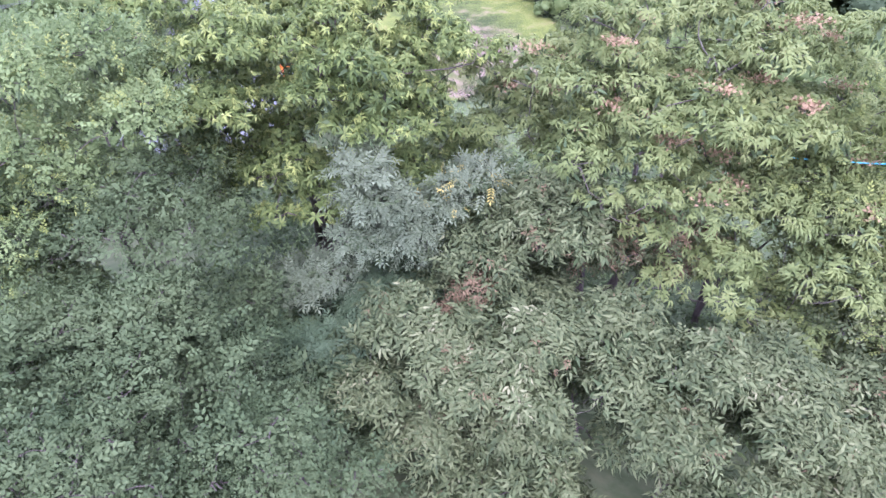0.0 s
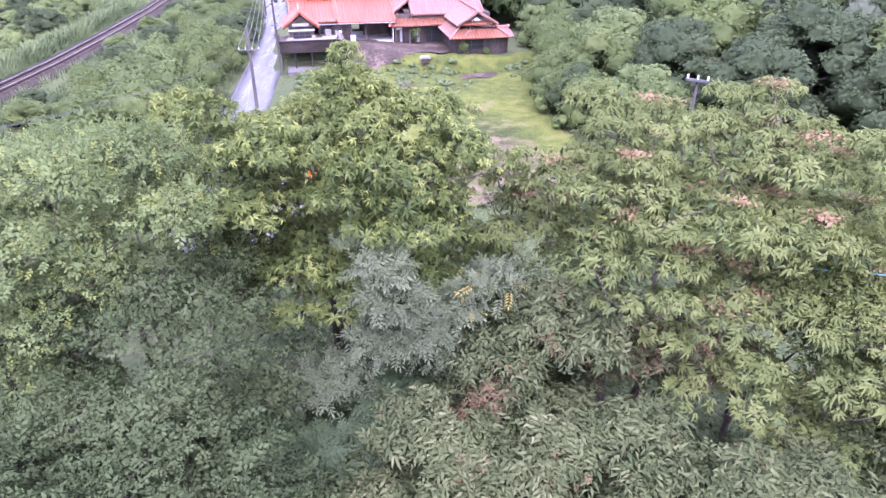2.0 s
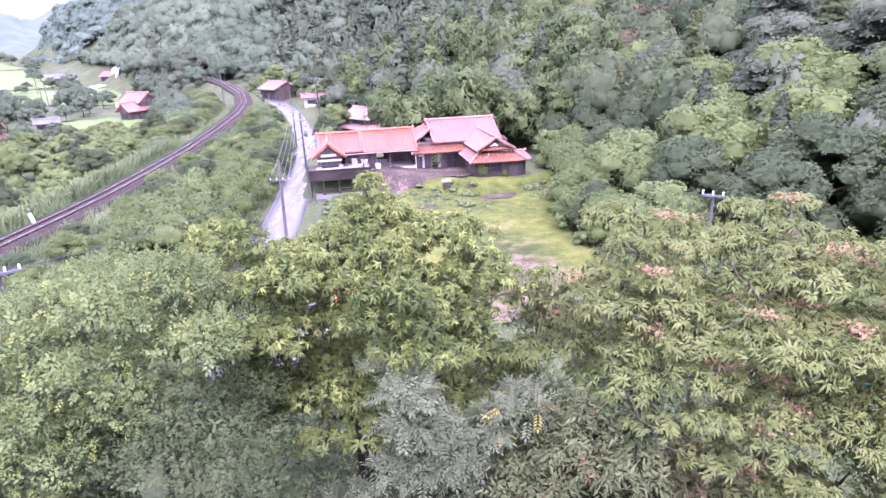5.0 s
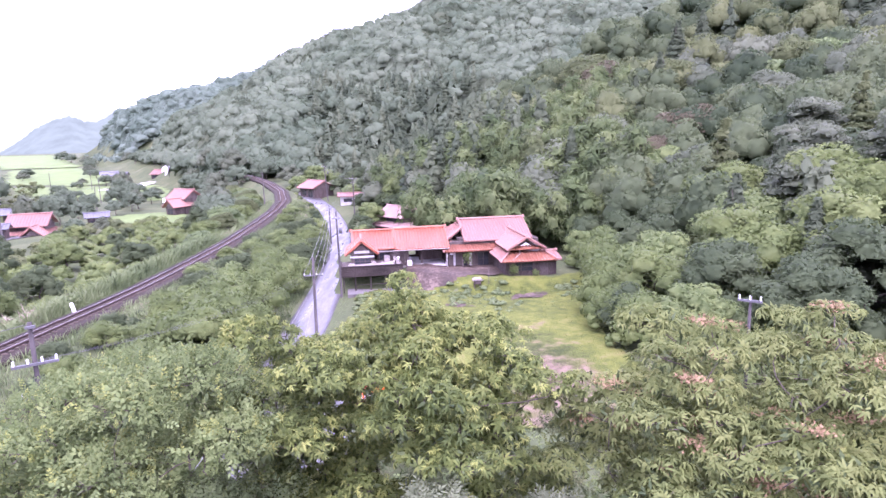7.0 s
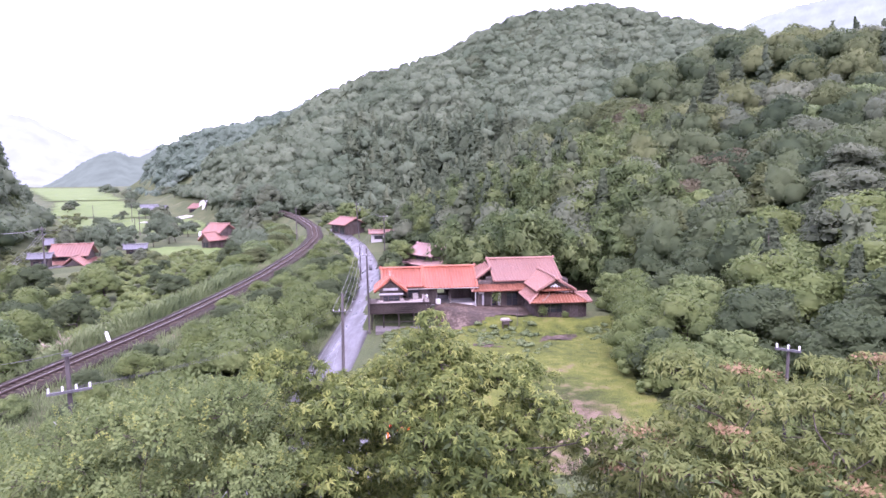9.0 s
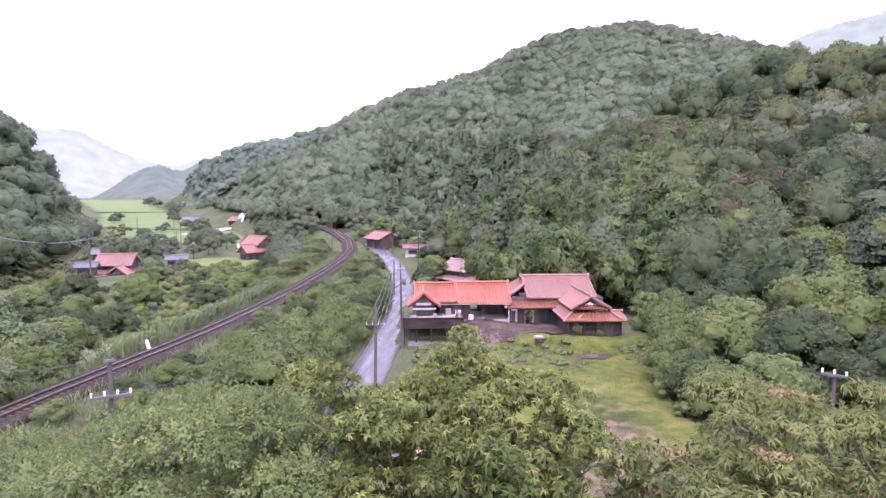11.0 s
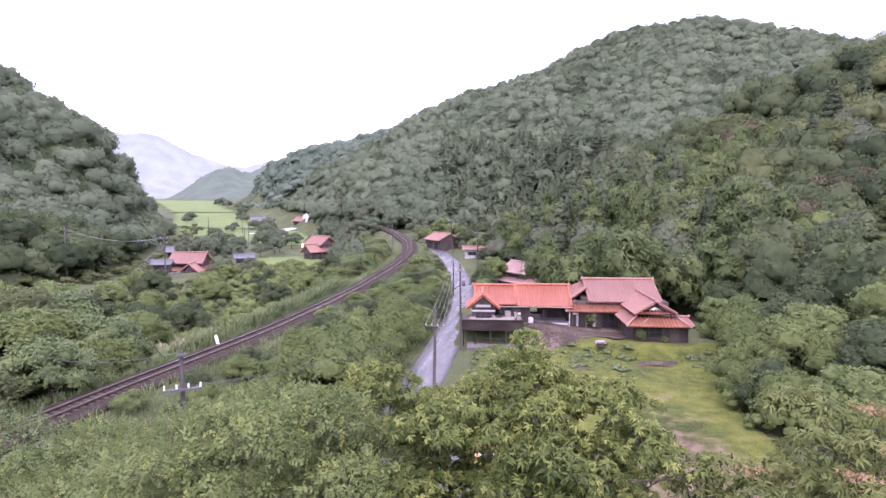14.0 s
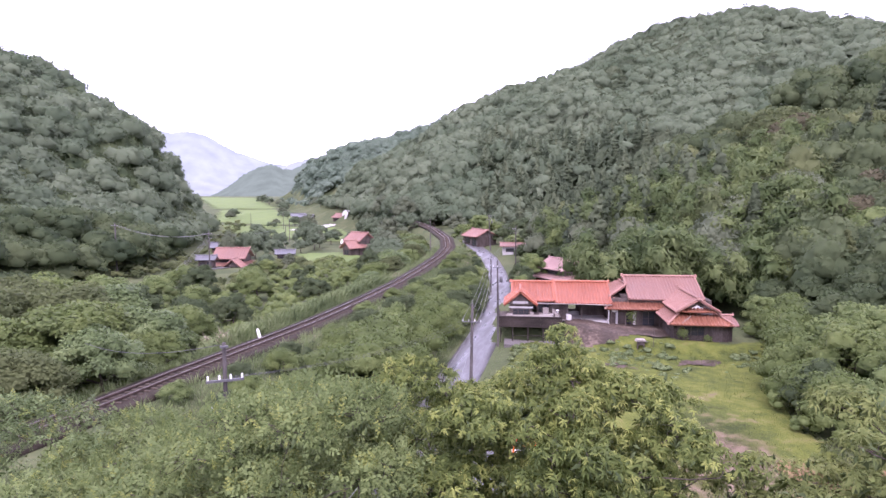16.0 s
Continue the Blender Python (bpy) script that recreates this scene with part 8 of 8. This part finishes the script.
for x, y, h in ((-96, 190, 7.5), (-107, 215, 8), (-140, 275, 9), (-150, 262, 9), (-116, 300, 10), (-55.6, 98.5, 3.2), (-36, 150, 8)):
    utility_pole("slim utility pole standing in the valley fields", (x, y, gz(x, y)), h, 0.11, [], M["pole"])

for dx in (-0.8, -0.25, 0.3, 0.75):
    cable((P_A[0] + dx, P_A[1], 6.45), (P_2[0] + dx * 0.7, P_2[1], 6.35), 0.9, 0.014, M["cable_light"])
for dx, dz in ((-0.7, 6.45), (-0.2, 6.45), (0.3, 6.45)):
    cable((P_A[0] + dx, P_A[1], dz), (P_B[0] + dx * 0.6, P_B[1] + dx * 0.3, 11.2), 0.7, 0.005, M["cable"])
cable((P_A[0], P_A[1], 5.4), (-9.8, 22, 4.0), 0.5, 0.012, M["cable_light"])
cable((P_A[0], P_A[1], 4.2), (-6.6, 24, 4.6), 0.5, 0.012, M["cable_light"])
cable((P_HOUSE[0], P_HOUSE[1], 9.3), (P_2[0], P_2[1], 6.4), 0.5, 0.012)
cable((P_HOUSE[0], P_HOUSE[1], 5.4), (P_2[0], P_2[1], 5.4), 0.4, 0.012)
for dx in (-0.6, 0, 0.6):
    cable((P_2[0] + dx, P_2[1], 6.4), (P_912[0] + dx, P_912[1], 10.1), 0.8, 0.014)
    cable((P_912[0] + dx, P_912[1], 10.1), (P_FAR[0] + dx, P_FAR[1], 12.0), 0.8, 0.016)
    cable((P_3[0] + dx, P_3[1], P_3[2] + 8.7), (-96 + dx, 112, gz(-96, 112) + 10.5), 1.6, 0.022, M["cable_light"])
    cable((P_3[0] + dx, P_3[1], P_3[2] + 7.7), (-70 + dx, 84, 1.8), 2.0, 0.02, M["cable_light"])
cable((P_3[0], P_3[1], P_3[2] + 8.4), (-96, 190, gz(-96, 190) + 7.2), 1.2, 0.02)
cable((P_B[0], P_B[1], 12.4), (-31, 33, 8.0), 0.5, 0.012)
blue = rough_mat("blue_rope", [(0.3, (0.05, 0.35, 0.42)), (0.7, (0.10, 0.45, 0.52))], 2.0, 0.6, 0.0, 9.0)
cable((9.0, 10.6, 10.2), (13.5, 7.0, 11.6), 0.1, 0.016, blue, label="thin turquoise rope strung between treetops")

# ---- small things ----
mk = thing("line_marker", "leaning white concrete marker post beside the track", "post", (-31.0, 55.4, gz(-31.0, 55.4)), 20)
bm = bmesh.new()
prism(bm, [(-0.14, 0), (0.14, 0), (0.14, 1.15), (0.07, 1.28), (-0.07, 1.28), (-0.14, 1.15)], -0.07, 0.07)
part("post", bm, M["white"], mk).matrix_basis = pose(0, 0, 0, 0, -13, 0)
km = thing("signal_post", "short dark trackside post on a pale footing", "post", (-26.9, 72.6, 3.0), 0)
np_part("stem", tube_np([(0, 0, 0), (0, 0, 1.25)], [0.05, 0.045], 8), M["rail"], km)
part("footing", block(-0.16, 0.16, -0.16, 0.16, -0.05, 0.22, bevel=0.03), M["concrete"], km)
part("cap", block(-0.09, 0.09, -0.06, 0.06, 1.2, 1.36, bevel=0.02), M["rail"], km)
hx_, hy_ = house_xy(14.3, -8.0)
box_ = thing("garden_shrine", "small wooden box shrine with a pale roof on a stand", "shrine", (hx_, hy_, gz(hx_, hy_)), HOUSE_TURN)
for x in (-0.34, 0.34):
    part("post", block(x - 0.04, x + 0.04, -0.2, 0.2, -0.1, 0.95), M["wood_dark"], box_)
part("body", block(-0.38, 0.38, -0.22, 0.22, 0.5, 0.95), M["wood_dark"], box_)
bm = bmesh.new()
prism(bm, [(-0.58, 0.93), (0.58, 0.93), (0.42, 1.15), (-0.42, 1.15)], -0.4, 0.4)
part("roof", bm, M["wood_grey"], box_)
hx_, hy_ = house_xy(15.6, -8.3)
np_part("clothes_pole", tube_np([(hx_, hy_, 0.5), (hx_, hy_, 3.2)], [0.035, 0.03], 6), M["pole_dark"], None)
tagged(bpy.data.objects["clothes_pole"], "thin metal pole standing in the yard", "pole")


def car(at, turn, mat, label, long=3.6, high=1.45, boxy=0.0):
    ob = thing("car", label, "car", (*at, gz(*at)), turn, "parked cars")
    h = long / 2
    prof = [(-h, 0.35), (-h, 0.85), (-h * 0.92, 0.95 + boxy * 0.3), (-h * 0.75, high), (h * (0.25 + boxy * 0.4), high), (h * (0.55 + boxy * 0.3), 0.95), (h * 0.95, 0.82), (h, 0.6), (h, 0.35)]
    bm = bmesh.new()
    prism(bm, prof, -0.75, 0.75)
    bmesh.ops.bevel(bm, geom=list(bm.edges), offset=0.06, segments=2, affect="EDGES")
    body = part("body", bm, mat, ob)
    part("windscreen", block(h * 0.30, h * 0.48, -0.62, 0.62, 0.98, high - 0.08), M["glass"], body)
    for s in (-1, 1):
        part("side_window", block(-h * 0.7, h * 0.3, s * 0.752 - 0.008, s * 0.752 + 0.008, 0.95, high - 0.1), M["glass"], body)
    for x in (-h * 0.62, h * 0.62):
        for s in (-1, 1):
            w = np_part("wheel", tube_np([(x, s * 0.62, 0.3), (x, s * 0.78, 0.3)], [0.3, 0.3], 14), M["cable"], ob)
            np_part("rim", tube_np([(x, s * 0.78, 0.3), (x, s * 0.79, 0.3)], [0.17, 0.17], 10), M["steel"], w)
    return ob


car((-97.5, 184.0), 20, M["white"], "white car parked beside the fields")
car((-81.0, 206.0), 75, M["white"], "white van parked at the valley house", 3.4, 1.8, 1.0)
car((-72.0, 187.0), 10, M["steel"], "grey car parked under garden trees")
barrier = thing("road_barrier", "orange and red plastic road barrier behind the chestnut", "barrier", (-3.1, 39.2, gz(-3.1, 39.2)), 10)
for x in (-0.7, 0.7):
    part("stand", block(x - 0.05, x + 0.05, -0.25, 0.25, 0.0, 0.9), M["orange"], barrier)
part("panel", block(-0.8, 0.8, -0.04, 0.04, 0.55, 0.85, bevel=0.02), M["orange"], barrier)
part("panel", block(-0.8, 0.8, -0.04, 0.04, 0.15, 0.4, bevel=0.02), M["white"], barrier)
np_part("lamp", tube_np([(-0.5, 0, 0.85), (-0.5, 0, 0.95), (-0.5, 0, 1.08)], [0.05, 0.1, 0.06], 10), M["red"], barrier)

# plants by the farmhouse front
for u_, v_, h_, w_, lb in ((19.0, -6.9, 1.5, 0.7, "small rounded garden shrub by the house front"), (21.7, -6.9, 0.8, 0.5, "low garden plant by the house front"), (14.6, -1.0, 2.3, 0.75, "leafy climbing plant against the farmhouse entrance")):
    x, y = house_xy(u_, v_)
    z = gz(x, y)
    tree("garden_shrub", lb, "shrub", (x, y), (x, y, z + h_ * 0.4), [(x + w_ * 0.4 * math.cos(i * 2.4), y + w_ * 0.3 * math.sin(i * 2.4), z + h_ * (0.35 + 0.085 * i), w_ * 0.5, w_ * 0.4, h_ * 0.17) for i in range(7)],
         [("foliage", "broad", 520, 0.16, M["leaf_kudzu"], dict(hang=0.3, flat=0.5, under=-0.5, lo=0.5, hi=1.1, inner=0.4))], r=0.04, seed=71)
